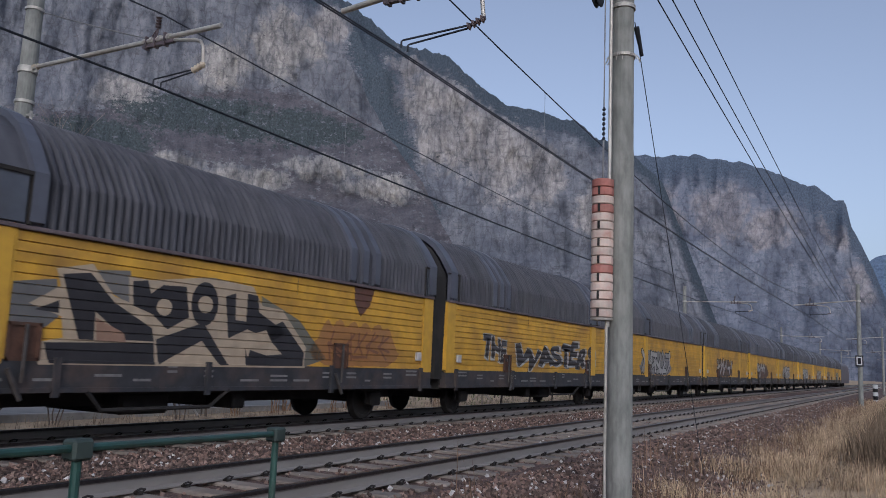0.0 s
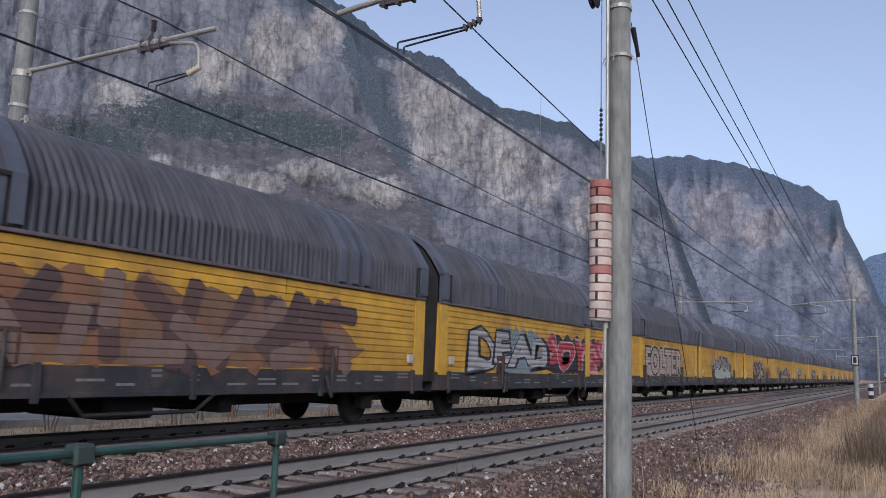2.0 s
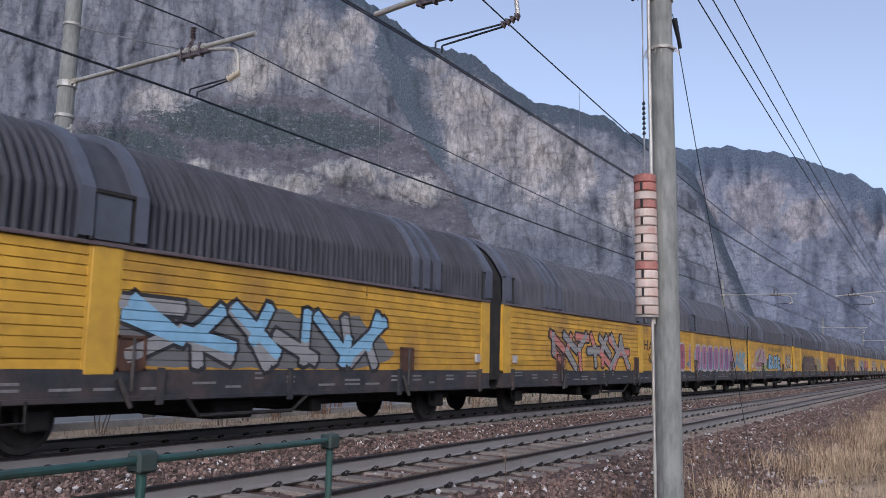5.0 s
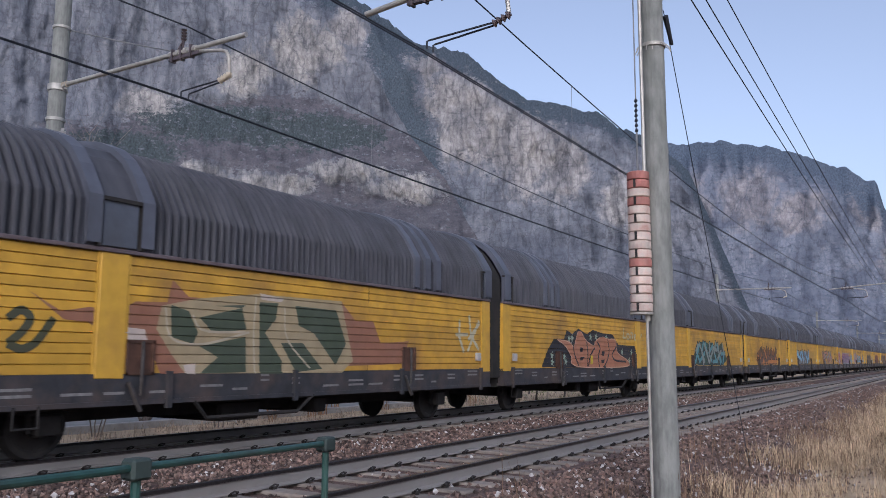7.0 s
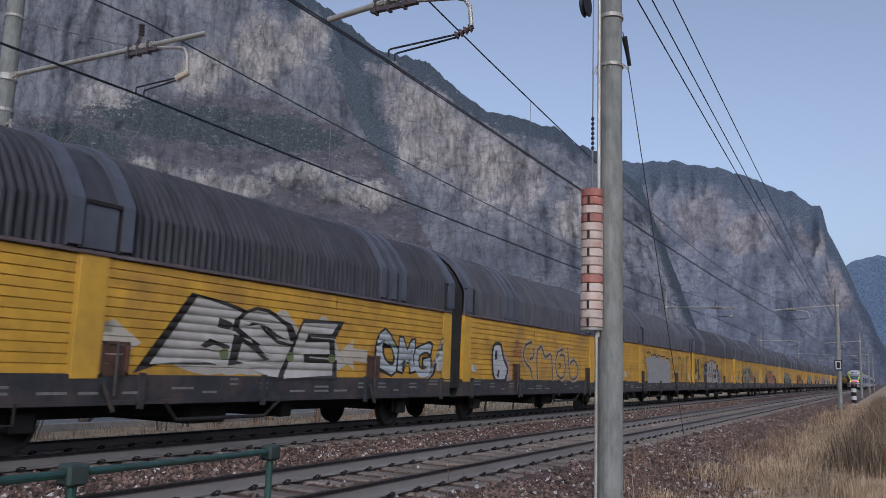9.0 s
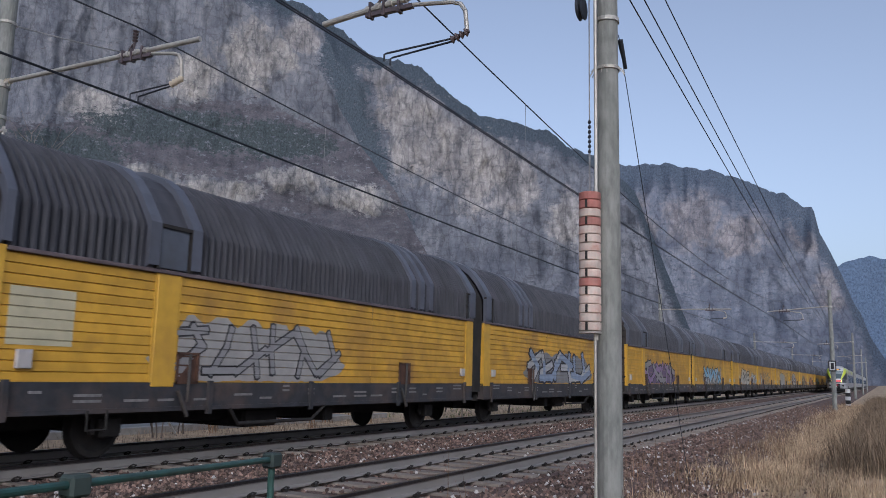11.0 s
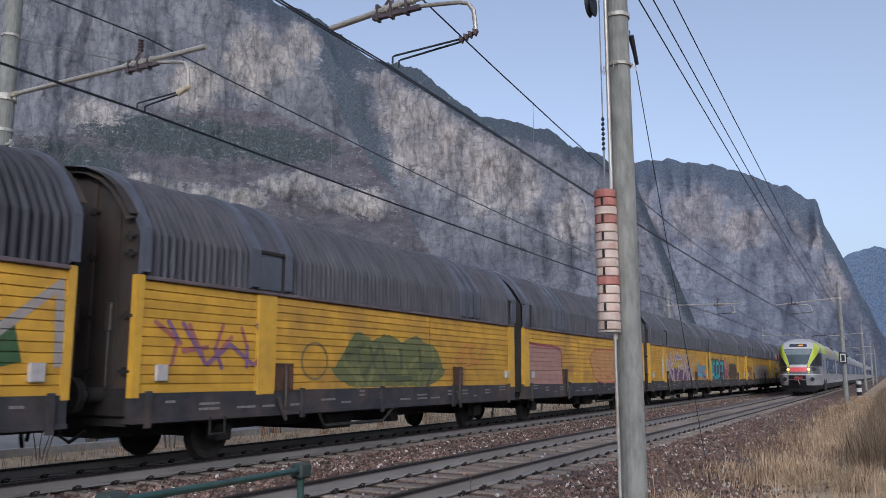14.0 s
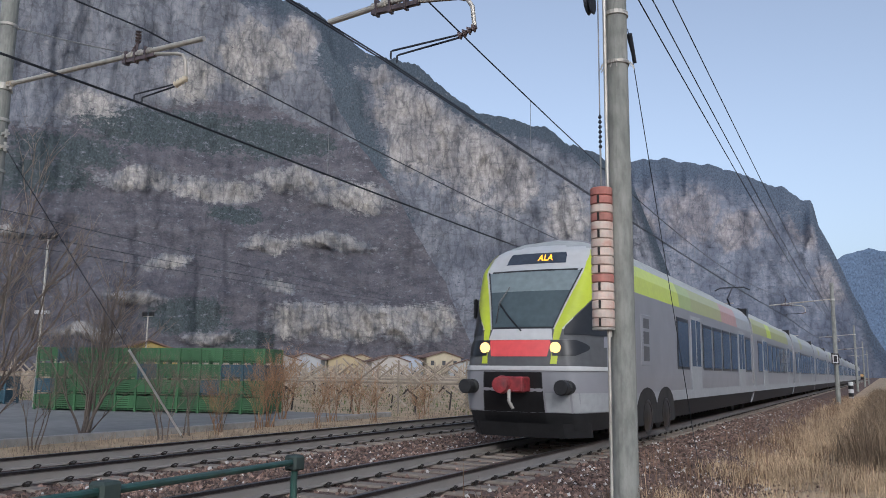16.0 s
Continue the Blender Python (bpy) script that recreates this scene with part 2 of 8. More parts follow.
def build_ground():
    xs = sorted({p[0] for p in GROUND} | set(np.round(np.arange(-16, 8, 0.4), 2)) | {-400, -150, -100, -40, -30, 20, 30, 150})
    ys = [-4000, -600, -120, -40] + list(np.round(np.arange(-20, 100, 1.5), 2)) + [110, 130, 160, 200, 260, 350, 500, 800, 1500, 4500]
    verts, faces = [], []
    for y in ys:
        for x in xs:
            z = ground_z(x)
            if -12 > x or x > -3.4:
                z += 0.09 * noise.noise((x * 0.7, y * 0.7, 3.1)) if abs(x) < 16 and abs(y) < 110 else 0
            verts.append((x, y, z))
    n = len(xs)
    mi = []
    for j in range(len(ys) - 1):
        for i in range(n - 1):
            faces.append((j * n + i, j * n + i + 1, (j + 1) * n + i + 1, (j + 1) * n + i))
            c = (xs[i] + xs[i + 1]) / 2
            mi.append(0 if -13.0 < c < -2.3 else 1)
    ob = from_np("ground", verts, faces, [M["ballast_bed"], M["soil"]])
    ob.data.polygons.foreach_set("material_index", mi)
    tagged(ob, "ballast bed and dry earth of the railway embankment", "ground", kind="structure")


build_ground()


def rail_section():
    # half profile of a flat-bottom rail, x from the middle, z from the head's top
    return [(-0.036, -0.004), (-0.030, 0.0), (0.030, 0.0), (0.036, -0.004), (0.036, -0.036), (0.012, -0.05), (0.010, -0.14), (0.07, -0.158), (0.07, -0.172), (-0.07, -0.172), (-0.07, -0.158), (-0.010, -0.14), (-0.012, -0.05), (-0.036, -0.036)]


def build_tracks():
    bm = NB()
    box(bm, -1.2, 1.2, -0.13, 0.13, -0.38, -0.185, 0.02)
    me_sleeper = part("sleeper", bm, M["sleeper"])
    bm = NB()
    for s in (-1, 1):
        pipe(bm, [(s * 0.10, -0.05, -0.165), (s * 0.14, -0.05, -0.135), (s * 0.13, 0.0, -0.125), (s * 0.14, 0.05, -0.135), (s * 0.10, 0.05, -0.165)], 0.011, 5)
        box(bm, s * 0.11 - 0.03, s * 0.11 + 0.03, -0.03, 0.03, -0.185, -0.15)
    me_clip = part("rail_clip", bm, M["clip"])
    for xc, nm in ((XN, "near"), (XF, "far")):
        tr = thing("track_" + nm, "railway track with pale-webbed rails on concrete sleepers", "track", kind="structure", m=pose(xc, 0, 0))
        for s in (-1, 1):
            bm = NB()
            prof = rail_section()
            ys = [-150, 420]
            r = loft(bm, [[(s * G + x, y, z) for x, z in prof] for y in ys], close=True)
            for f in bm.faces:
                c = f.calc_center_median()
                f.material_index = 0 if c.z > -0.034 else 1
            part("rail", bm, [M["steel"], M["rail_web"]], tr, "rail with worn dark head and dusty pale web")
        y0 = 9.25 if xc == XN else 7.87
        k0, k1 = -14, 110
        vs, fs = [], []
        for k in range(-60, 520):
            y = y0 + 0.6 * k
            if k0 <= k < k1:
                o = share("sleeper", me_sleeper.data, tr, pose(random.uniform(-0.01, 0.01), y, random.uniform(-0.008, 0.008), 0, 0, random.uniform(-0.6, 0.6)))
                if k < 56:
                    for s in (-1, 1):
                        share("rail_clip", me_clip.data, tr, pose(s * G, y, 0))
                    continue
            b = len(vs)
            if not k0 <= k < k1:
                for dx0, dx1, dy, z0, z1 in ((-1.2, 1.2, 0.13, -0.38, -0.185),):
                    vs += [(x, y + d, z) for z in (z0, z1) for d in (-dy, dy) for x in (dx0, dx1)]
                    fs += [tuple(b + i for i in f) for f in ((4, 5, 7, 6), (0, 1, 5, 4), (2, 3, 7, 6), (0, 2, 6, 4), (1, 3, 7, 5))]
            for s in (-1, 1):
                for o in (-0.11, 0.11):
                    b = len(vs)
                    vs += [(s * G + o + dx, y + dy, z) for z in (-0.185, -0.13) for dy in (-0.06, 0.06) for dx in (-0.03, 0.03)]
                    fs += [tuple(b + i for i in f) for f in ((4, 5, 7, 6), (0, 1, 5, 4), (2, 3, 7, 6), (0, 2, 6, 4), (1, 3, 7, 5))]
        ob = from_np("sleepers", vs, fs, [M["sleeper"], M["clip"]], tr)
        ob.data.polygons.foreach_set("material_index", [0 if max(vs[i][0] for i in f) - min(vs[i][0] for i in f) > 0.2 or abs(vs[f[0]][0]) > 1.1 else 1 for f in fs])
        ob["kind"] = "stuff"
    for ob in (me_sleeper, me_clip):
        bpy.data.objects.remove(ob)


def stones(name, n, area, size, seed, label):
    """Loose angular stones as one mesh."""
    rng = np.random.default_rng(seed)
    base = np.array([(1, 0, 0), (-1, 0, 0), (0, 1, 0), (0, -1, 0), (0, 0, 1), (0, 0, -1)], float)
    tri = np.array([(0, 2, 4), (2, 1, 4), (1, 3, 4), (3, 0, 4), (2, 0, 5), (1, 2, 5), (3, 1, 5), (0, 3, 5)])
    V = np.empty((n, 6, 3))
    for i in range(n):
        x, y = area(rng)
        s = rng.uniform(*size)
        p = base * rng.uniform(0.55, 1.15, (6, 1)) * s
        a, b = rng.uniform(0, 6.28), rng.uniform(0, 6.28)
        ca, sa, cb, sb = math.cos(a), math.sin(a), math.cos(b), math.sin(b)
        p = p @ np.array([(ca, sa, 0), (-sa, ca, 0), (0, 0, 1)]) @ np.array([(1, 0, 0), (0, cb, sb), (0, -sb, cb)])
        V[i] = p + np.array([x, y, ground_z(x) + s * rng.uniform(-0.2, 0.55)])
    F = (tri[None] + 6 * np.arange(n)[:, None, None]).reshape(-1, 3)
    ob = from_np(name, V.reshape(-1, 3).tolist(), F.tolist(), M["stone"])
    tagged(ob, label, "gravel", kind="stuff")


build_tracks()


def bed_area(rng):
    y = 2.0 + 60 * rng.random() ** 2.2
    x = rng.uniform(-12.6, -2.3)
    while any(abs(x - c - s * G) < 0.06 for c in (XN, XF) for s in (-1, 1)):
        x = rng.uniform(-12.6, -2.3)
    if min(abs(x - XN), abs(x - XF)) < 1.15 and rng.random() < 0.6:
        x = rng.uniform(-9.1, -6.9)
    return x, y


def slope_area(rng):
    return -4.2 + 2.3 * rng.random() ** 1.25, 3.0 + 55 * rng.random() ** 1.8


stones("slope_ballast", 26000, slope_area, (0.016, 0.042), 5, "red-brown crushed stone on the slope below the track")
stones("ballast", 34000, bed_area, (0.018, 0.05), 3, "reddish and grey crushed stone ballast between the tracks")

# ---- mountains ----
def rock_material(name, rock_a, rock_b, pale, scrub_a, scrub_b, pine, scale=1.0, relief=3.0):
    """Cliff, scrub and conifers; the slope's attributes say where rock crops out, where it is fresh and pale, where woods stand."""
    m = bpy.data.materials.new(name)
    m.use_nodes = True
    n, l = m.node_tree.nodes, m.node_tree.links
    b = n["Principled BSDF"]
    b.inputs["Roughness"].default_value = 0.95
    b.inputs["Specular IOR Level"].default_value = 0.1
    tc = n.new("ShaderNodeTexCoord")

    def tex(u, v, detail=8, rough=0.6, bend=0.0):
        mp = n.new("ShaderNodeMapping")
        mp.inputs["Scale"].default_value = (u * scale, v * scale, 1)
        l.new(tc.outputs["UV"], mp.inputs["Vector"])
        t = n.new("ShaderNodeTexNoise")
        t.inputs["Scale"].default_value, t.inputs["Detail"].default_value, t.inputs["Roughness"].default_value = 1.0, detail, rough
        t.inputs["Distortion"].default_value = bend
        l.new(mp.outputs[0], t.inputs["Vector"])
        return t.outputs[0]

    def ramp(src, c0, c1, p0=0.35, p1=0.65):
        r = n.new("ShaderNodeValToRGB")
        r.color_ramp.elements[0].position, r.color_ramp.elements[1].position = p0, p1
        r.color_ramp.elements[0].color, r.color_ramp.elements[1].color = (*c0, 1), (*c1, 1)
        l.new(src, r.inputs[0])
        return r.outputs[0]

    def mix(f, a, c):
        x = n.new("ShaderNodeMix")
        x.data_type = "RGBA"
        l.new(f, x.inputs["Factor"])
        l.new(a, x.inputs[6])
        l.new(c, x.inputs[7])
        return x.outputs[2]

    def attr(name, k, src, add=0.0):
        at, ma, mb = n.new("ShaderNodeAttribute"), n.new("ShaderNodeMath"), n.new("ShaderNodeMath")
        at.attribute_name = name
        ma.operation, mb.operation = "MULTIPLY_ADD", "ADD"
        l.new(at.outputs["Fac"], ma.inputs[0])
        ma.inputs[1].default_value = k
        l.new(src, ma.inputs[2])
        l.new(ma.outputs[0], mb.inputs[0])
        mb.inputs[1].default_value = add
        return mb.outputs[0]

    black, white = (0, 0, 0), (1, 1, 1)
    rock = ramp(tex(2.4, 1.7, 10, 0.76, 0.2), rock_a, rock_b, 0.34, 0.66)
    fresh = ramp(tex(3.0, 1.8, 10, 0.76), [c * 0.62 for c in pale], [c * 1.15 for c in pale], 0.36, 0.64)
    rock = mix(ramp(attr("pale", 0.5, tex(0.9, 0.75, 9, 0.72, 0.3)), black, white, 0.62, 0.82), rock, fresh)
    # tone for cracks and ledges: their shade is put into the colour
    dark = ramp(tex(5, 5), [c * 0.4 for c in rock_a], [c * 0.6 for c in rock_a])
    # joints of the rock: long cracks between leaning blocks
    for u, v, wide, deep in ((1.1, 0.5, 0.09, 0.5), (3.0, 2.0, 0.1, 0.22)):
        mp, warp, add, vor = n.new("ShaderNodeMapping"), n.new("ShaderNodeTexNoise"), n.new("ShaderNodeVectorMath"), n.new("ShaderNodeTexVoronoi")
        mp.inputs["Scale"].default_value = (u * scale, v * scale, 1)
        l.new(tc.outputs["UV"], mp.inputs["Vector"])
        warp.inputs["Scale"].default_value, warp.inputs["Detail"].default_value, warp.inputs["Roughness"].default_value = 1.3, 6, 0.65
        l.new(mp.outputs[0], warp.inputs["Vector"])
        add.operation = "MULTIPLY_ADD"
        l.new(warp.outputs["Color"], add.inputs[0])
        add.inputs[1].default_value = (1.4, 1.4, 0.0)
        l.new(mp.outputs[0], add.inputs[2])
        vor.feature, vor.voronoi_dimensions = "DISTANCE_TO_EDGE", "2D"
        vor.inputs["Scale"].default_value = 1.0
        l.new(add.outputs[0], vor.inputs["Vector"])
        rock = mix(ramp(vor.outputs["Distance"], (deep,) * 3, black, 0.0, wide), rock, dark)
    rock = mix(ramp(tex(3.2, 0.7, 8, 0.66, 0.6), black, (0.5,) * 3, 0.53, 0.68), rock, dark)
    rock = mix(ramp(tex(0.9, 3.4, 8, 0.62, 0.3), black, (0.5,) * 3, 0.54, 0.68), rock, dark)
    scrub = ramp(tex(7, 8, 8, 0.72), scrub_a, scrub_b, 0.34, 0.66)
    tone = ramp(tex(0.7, 1.3, 6, 0.6), (0.72, 0.7, 0.72), (1.22, 1.2, 1.16), 0.36, 0.64)

    def times(a, c):
        x = n.new("ShaderNodeMix")
        x.data_type, x.blend_type = "RGBA", "MULTIPLY"
        x.inputs["Factor"].default_value = 1.0
        l.new(a, x.inputs[6])
        l.new(c, x.inputs[7])
        return x.outputs[2]

    scrub = times(scrub, tone)
    rock = times(rock, ramp(tex(0.45, 0.3, 5, 0.6, 0.6), (0.7, 0.71, 0.74), (1.2, 1.18, 1.15), 0.38, 0.62))
    trees = ramp(tex(9, 6, 6, 0.7), [c * 0.6 for c in pine], [c * 1.3 for c in pine])
    stand = ramp(attr("wood", 0.36, tex(3.2, 3.6, 9, 0.72)), black, white, 0.62, 0.7)
    scrub = mix(stand, scrub, trees)
    ledge = tex(2.0, 3.4, 10, 0.76, 0.2)
    col = mix(ramp(attr("rock", 0.5, ledge), black, white, 0.66, 0.74), scrub, rock)
    l.new(col, b.inputs["Base Color"])
    bp = n.new("ShaderNodeBump")
    bp.inputs["Strength"].default_value, bp.inputs["Distance"].default_value = 0.6, relief
    l.new(tex(4.0, 2.6, 9, 0.66), bp.inputs["Height"])
    l.new(bp.outputs[0], b.inputs["Normal"])
    return m


def fbm(p, o=5):
    return noise.fractal(p, 1.0, 2.1, o)


def mountain(name, skyline, az0, az1, r0, r1, steps, prof, rough, material, seed, label, cover, tree=0.0, wood=0.0):
    """A slope under its crest line (bearing, elevation in degrees); prof gives how far back it lies at each
    elevation, cover how much rock, fresh rock and woods it bears there."""
    nu, nv = steps
    verts, faces, uv = [], [], []
    marks = {"rock": [], "pale": [], "wood": []}
    tab = sorted(skyline)
    for i in range(nu + 1):
        az = az0 + (az1 - az0) * i / nu
        a = radians(az)
        top = interp(az, tab)
        top += 0.25 * fbm((az * 0.9, seed, 0.0), 5) + tree * abs(noise.noise((az * 9, seed, 5))) + tree * abs(noise.noise((az * 21, seed, 5)))
        deep = wood * (1 + 0.7 * noise.noise((az * 0.35, seed, 2.0)) + 0.4 * noise.noise((az * 1.6, seed, 7.0)))
        for j in range(nv + 1):
            v = j / nv
            el = -0.6 + (top + 0.6) * v
            wx, wy = 0.9 * fbm((az * 0.3, el * 0.4, seed), 5), 0.55 * fbm((az * 0.35, el * 0.5, seed + 4), 5)
            rock, pale, stand = cover(az + wx, el + wy)
            crest = max(0.0, (el - top + deep) / deep) if wood else 0.0
            rock, stand = rock * (1 - min(0.75, crest * 1.5)), max(stand, min(0.8, crest * 1.3))
            for key, val in (("rock", rock), ("pale", pale), ("wood", stand)):
                marks[key].append(val)
            r = r0 + (r1 - r0) * (prof(el + wy, v) + 0.5 * crest)
            # buttresses and clefts, then blocks where rock crops out
            d = (0.35 + 0.45 * rock) * fbm((az * 0.25 + seed, el * 0.06, seed), 4) - (0.15 + 0.6 * rock) * abs(noise.noise((az * 0.5, el * 0.12, seed + 3)))
            d += (0.05 + 0.16 * rock) * fbm((az * 1.6, el * 0.8, seed + 5), 4) - 0.08 * rock - 0.14 * rock * abs(noise.noise((az * 2.6, el * 0.4, seed + 9)))
            f = 1 + d * rough / r
            z = r * math.tan(radians(el))
            verts.append((-math.sin(a) * r * f, math.cos(a) * r * f, z * f))
            uv.append((az, el))
        rb = r1 * 1.6
        verts.append((-math.sin(a) * rb, math.cos(a) * rb, r1 * math.tan(radians(top)) * 0.9))
        uv.append((az, top + 1))
        for key in marks:
            marks[key].append(0.0)
    n = nv + 2
    for i in range(nu):
        for j in range(nv + 1):
            faces.append((i * n + j, (i + 1) * n + j, (i + 1) * n + j + 1, i * n + j + 1))
    ob = from_np(name, verts, faces, material)
    me = ob.data
    for key, vals in marks.items():
        me.attributes.new(key, "FLOAT", "POINT").data.foreach_set("value", np.array(vals, dtype=np.float32))
    # texture laid along the slope: bearing and height in degrees
    idx = np.empty(len(me.loops), dtype=np.int32)
    me.loops.foreach_get("vertex_index", idx)
    me.uv_layers.new(name="slope").data.foreach_set("uv", np.array(uv, dtype=np.float32)[idx].ravel())
    me.polygons.foreach_set("use_smooth", np.ones(len(me.polygons), dtype=bool))
    tagged(ob, label, "mountain", kind="structure")
    return ob


# haze is mixed into these colours, bluer the farther the slope lies
ROCK_NEAR = rock_material("limestone_near_hazed", (0.13, 0.139, 0.164), (0.2, 0.205, 0.226), (0.325, 0.31, 0.297), (0.077, 0.076, 0.09), (0.125, 0.121, 0.136), (0.06, 0.073, 0.078), 1.0, 2.0)
ROCK_MID = rock_material("limestone_mid_hazed", (0.13, 0.138, 0.165), (0.2, 0.21, 0.238), (0.32, 0.306, 0.305), (0.085, 0.095, 0.12), (0.128, 0.135, 0.16), (0.07, 0.087, 0.107), 1.0, 4.0)
ROCK_FAR = rock_material("limestone_far_hazed", (0.145, 0.165, 0.215), (0.205, 0.217, 0.257), (0.285, 0.27, 0.285), (0.115, 0.132, 0.172), (0.16, 0.172, 0.21), (0.093, 0.115, 0.152), 1.2, 6.0)
ROCK_HILL = rock_material("woods_distant_hazed", (0.13, 0.175, 0.26), (0.15, 0.19, 0.28), (0.16, 0.2, 0.29), (0.11, 0.16, 0.25), (0.14, 0.185, 0.275), (0.11, 0.155, 0.235), 1.0, 6.0)


def prof_near(e, v):
    return interp(e, [(0, 0), (1.6, 0.06), (5.0, 0.12), (8.2, 0.34), (9.8, 0.38), (11.3, 0.5), (13.8, 0.55), (17.5, 0.78), (22, 0.88), (26, 1.0)])


def prof_cliff(e, v):
    return interp(e, [(0, 0), (3, 0.22), (5, 0.28), (8, 0.5), (12, 0.58), (14, 0.68), (20, 0.78), (23, 0.92), (27, 1.0)])


def prof_far(e, v):
    return interp(e, [(0, 0), (4, 0.45), (6, 0.6), (11, 0.75), (13, 0.9), (15, 1.0)])


def blob(az, el, zones):
    """How deep a place lies inside the deepest of some lens-shaped zones: bearing, elevation, half width, half height."""
    best = 0.0
    for a, e, w, h in zones:
        d = math.hypot((az - a) / w, (el - e) / h)
        best = max(best, min(1.0, 1.55 - d))
    return best


# bands of cliff that cross the near slope, one above the other, and its stands of conifers
OUTCROPS = [(49.4, 12.5, 2.8, 0.9), (44.3, 12.2, 2.8, 0.9), (38.8, 13.3, 3.4, 0.8), (34.8, 12.2, 2.8, 0.9), (41.0, 8.9, 1.9, 0.7), (36.0, 9.1, 3.0, 0.6),
            (40.1, 6.0, 1.5, 0.45), (49.0, 4.8, 1.9, 0.5), (38.5, 3.6, 2.7, 1.3), (34.5, 3.5, 3.3, 1.4), (30.2, 3.6, 2.8, 1.5), (52.0, 2.3, 2.0, 0.5), (44.6, 2.2, 1.7, 0.5), (57.6, 8.6, 1.7, 0.35), (47.5, 7.2, 1.6, 0.4)]
WOODS = [(46.0, 3.7, 2.4, 1.1), (42.5, 2.2, 2.5, 0.5), (48.0, 16.2, 6.0, 1.2), (56.5, 12.2, 3.5, 1.2), (40.5, 15.9, 3.0, 1.1), (43.0, 10.6, 1.4, 0.5), (54.0, 14.2, 3.0, 0.9)]
FACES_NEAR = [(42.3, 21.4, 1.9, 2.0), (46.5, 19.8, 1.6, 1.2), (52.5, 16.6, 1.6, 1.0)]
FACES_CLIFF = [(29.6, 17.6, 3.4, 3.6), (26.0, 15.4, 2.3, 3.4), (23.4, 13.6, 1.4, 2.2), (33.6, 21.4, 1.8, 1.2), (38.8, 23.2, 1.6, 1.2), (19.3, 11.0, 1.3, 1.8)]
FACES_FAR = [(11.0, 10.6, 1.8, 1.7), (7.8, 9.8, 1.4, 1.2), (4.2, 10.2, 0.9, 1.8), (15.0, 11.0, 1.6, 1.6), (2.2, 6.0, 0.9, 1.6)]


def cover_near(az, el):
    wall = interp(az, [(25, 13), (37, 16.8), (41.6, 18.0), (47, 18.0), (53, 15.8), (62, 13.6), (100, 12)])
    upper = min(1.0, max(0.0, 0.55 + (el - wall) * 0.7))
    low = blob(az, el, OUTCROPS)
    return max(low * 0.8, upper * 0.62, 0.24), max(low * 0.7, 0.05 + 0.85 * blob(az, el, FACES_NEAR)), max(blob(az, el, WOODS), 0.15) * (1 - 0.5 * upper)


def cover_cliff(az, el):
    p = blob(az, el, FACES_CLIFF)
    gully = min(1.0, max(0.0, 1.6 - abs(az - 35.0 + 0.35 * (18 - el)) / 1.3))
    return max(0.95 * p, 0.55) - 0.4 * gully, 0.05 + 0.85 * p - gully, 0.25 + 0.5 * gully


def cover_far(az, el):
    p = blob(az, el, FACES_FAR)
    return 0.5 + 0.3 * p, 0.1 + 0.6 * p, 0.35


SKY_A = [(100, 16), (75, 22), (58.9, 24.3), (52.2, 25.7), (44.1, 25.2), (40.3, 22.7), (37.8, 21.0), (36.5, 19.0), (34.4, 15.7), (31.8, 12.7), (30.1, 9.5), (28.1, 6.3), (26.4, 2.3), (25.2, -0.4)]
SKY_B = [(60, 26), (48.5, 26.3), (41.3, 25.5), (38.0, 24.7), (34.6, 22.3), (30.3, 21.5), (28.0, 19.6), (25.7, 18.3), (21.1, 17.2), (19.5, 16.2), (17.1, 15.2), (14.8, 12.9), (13.4, 9.4), (12.0, 5.5), (10.0, 0.2)]
SKY_C = [(30, 13.5), (19.6, 14.3), (17.1, 14.8), (14.8, 14.7), (12.4, 14.7), (8.4, 13.7), (6.6, 12.9), (4.5, 11.9), (3.3, 11.2), (3.0, 9.6), (2.1, 7.6), (1.2, 5.2), (0.3, 2.9), (-0.8, 0.5)]
SKY_D = [(8, 5.8), (3.4, 6.7), (1.7, 7.5), (0.3, 7.9), (-0.8, 7.7), (-3, 6.9), (-8, 6.0), (-16, 8)]
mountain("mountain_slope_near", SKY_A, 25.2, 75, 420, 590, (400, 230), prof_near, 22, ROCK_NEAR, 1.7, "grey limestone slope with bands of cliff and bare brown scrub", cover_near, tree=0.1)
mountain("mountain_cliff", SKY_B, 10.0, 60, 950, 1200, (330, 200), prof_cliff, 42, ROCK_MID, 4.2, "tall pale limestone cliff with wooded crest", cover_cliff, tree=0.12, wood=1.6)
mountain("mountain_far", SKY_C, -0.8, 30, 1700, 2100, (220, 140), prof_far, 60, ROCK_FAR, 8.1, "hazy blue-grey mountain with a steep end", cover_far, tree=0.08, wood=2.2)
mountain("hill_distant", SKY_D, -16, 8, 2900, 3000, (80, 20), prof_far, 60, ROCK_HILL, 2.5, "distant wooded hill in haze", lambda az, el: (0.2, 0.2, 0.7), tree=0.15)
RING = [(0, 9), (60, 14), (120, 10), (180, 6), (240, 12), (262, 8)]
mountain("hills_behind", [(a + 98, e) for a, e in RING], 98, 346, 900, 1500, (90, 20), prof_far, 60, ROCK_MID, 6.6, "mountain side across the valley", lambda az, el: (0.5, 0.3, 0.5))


# ---- overhead line ----
def wire(bm, pts, r, seg=5):
    pipe(bm, pts, r, seg)


def sag(p, q, drop, n=24):
    p, q = Vector(p), Vector(q)
    return [p.lerp(q, i / n) - Vector((0, 0, 4 * drop * (i / n) * (1 - i / n))) for i in range(n + 1)]


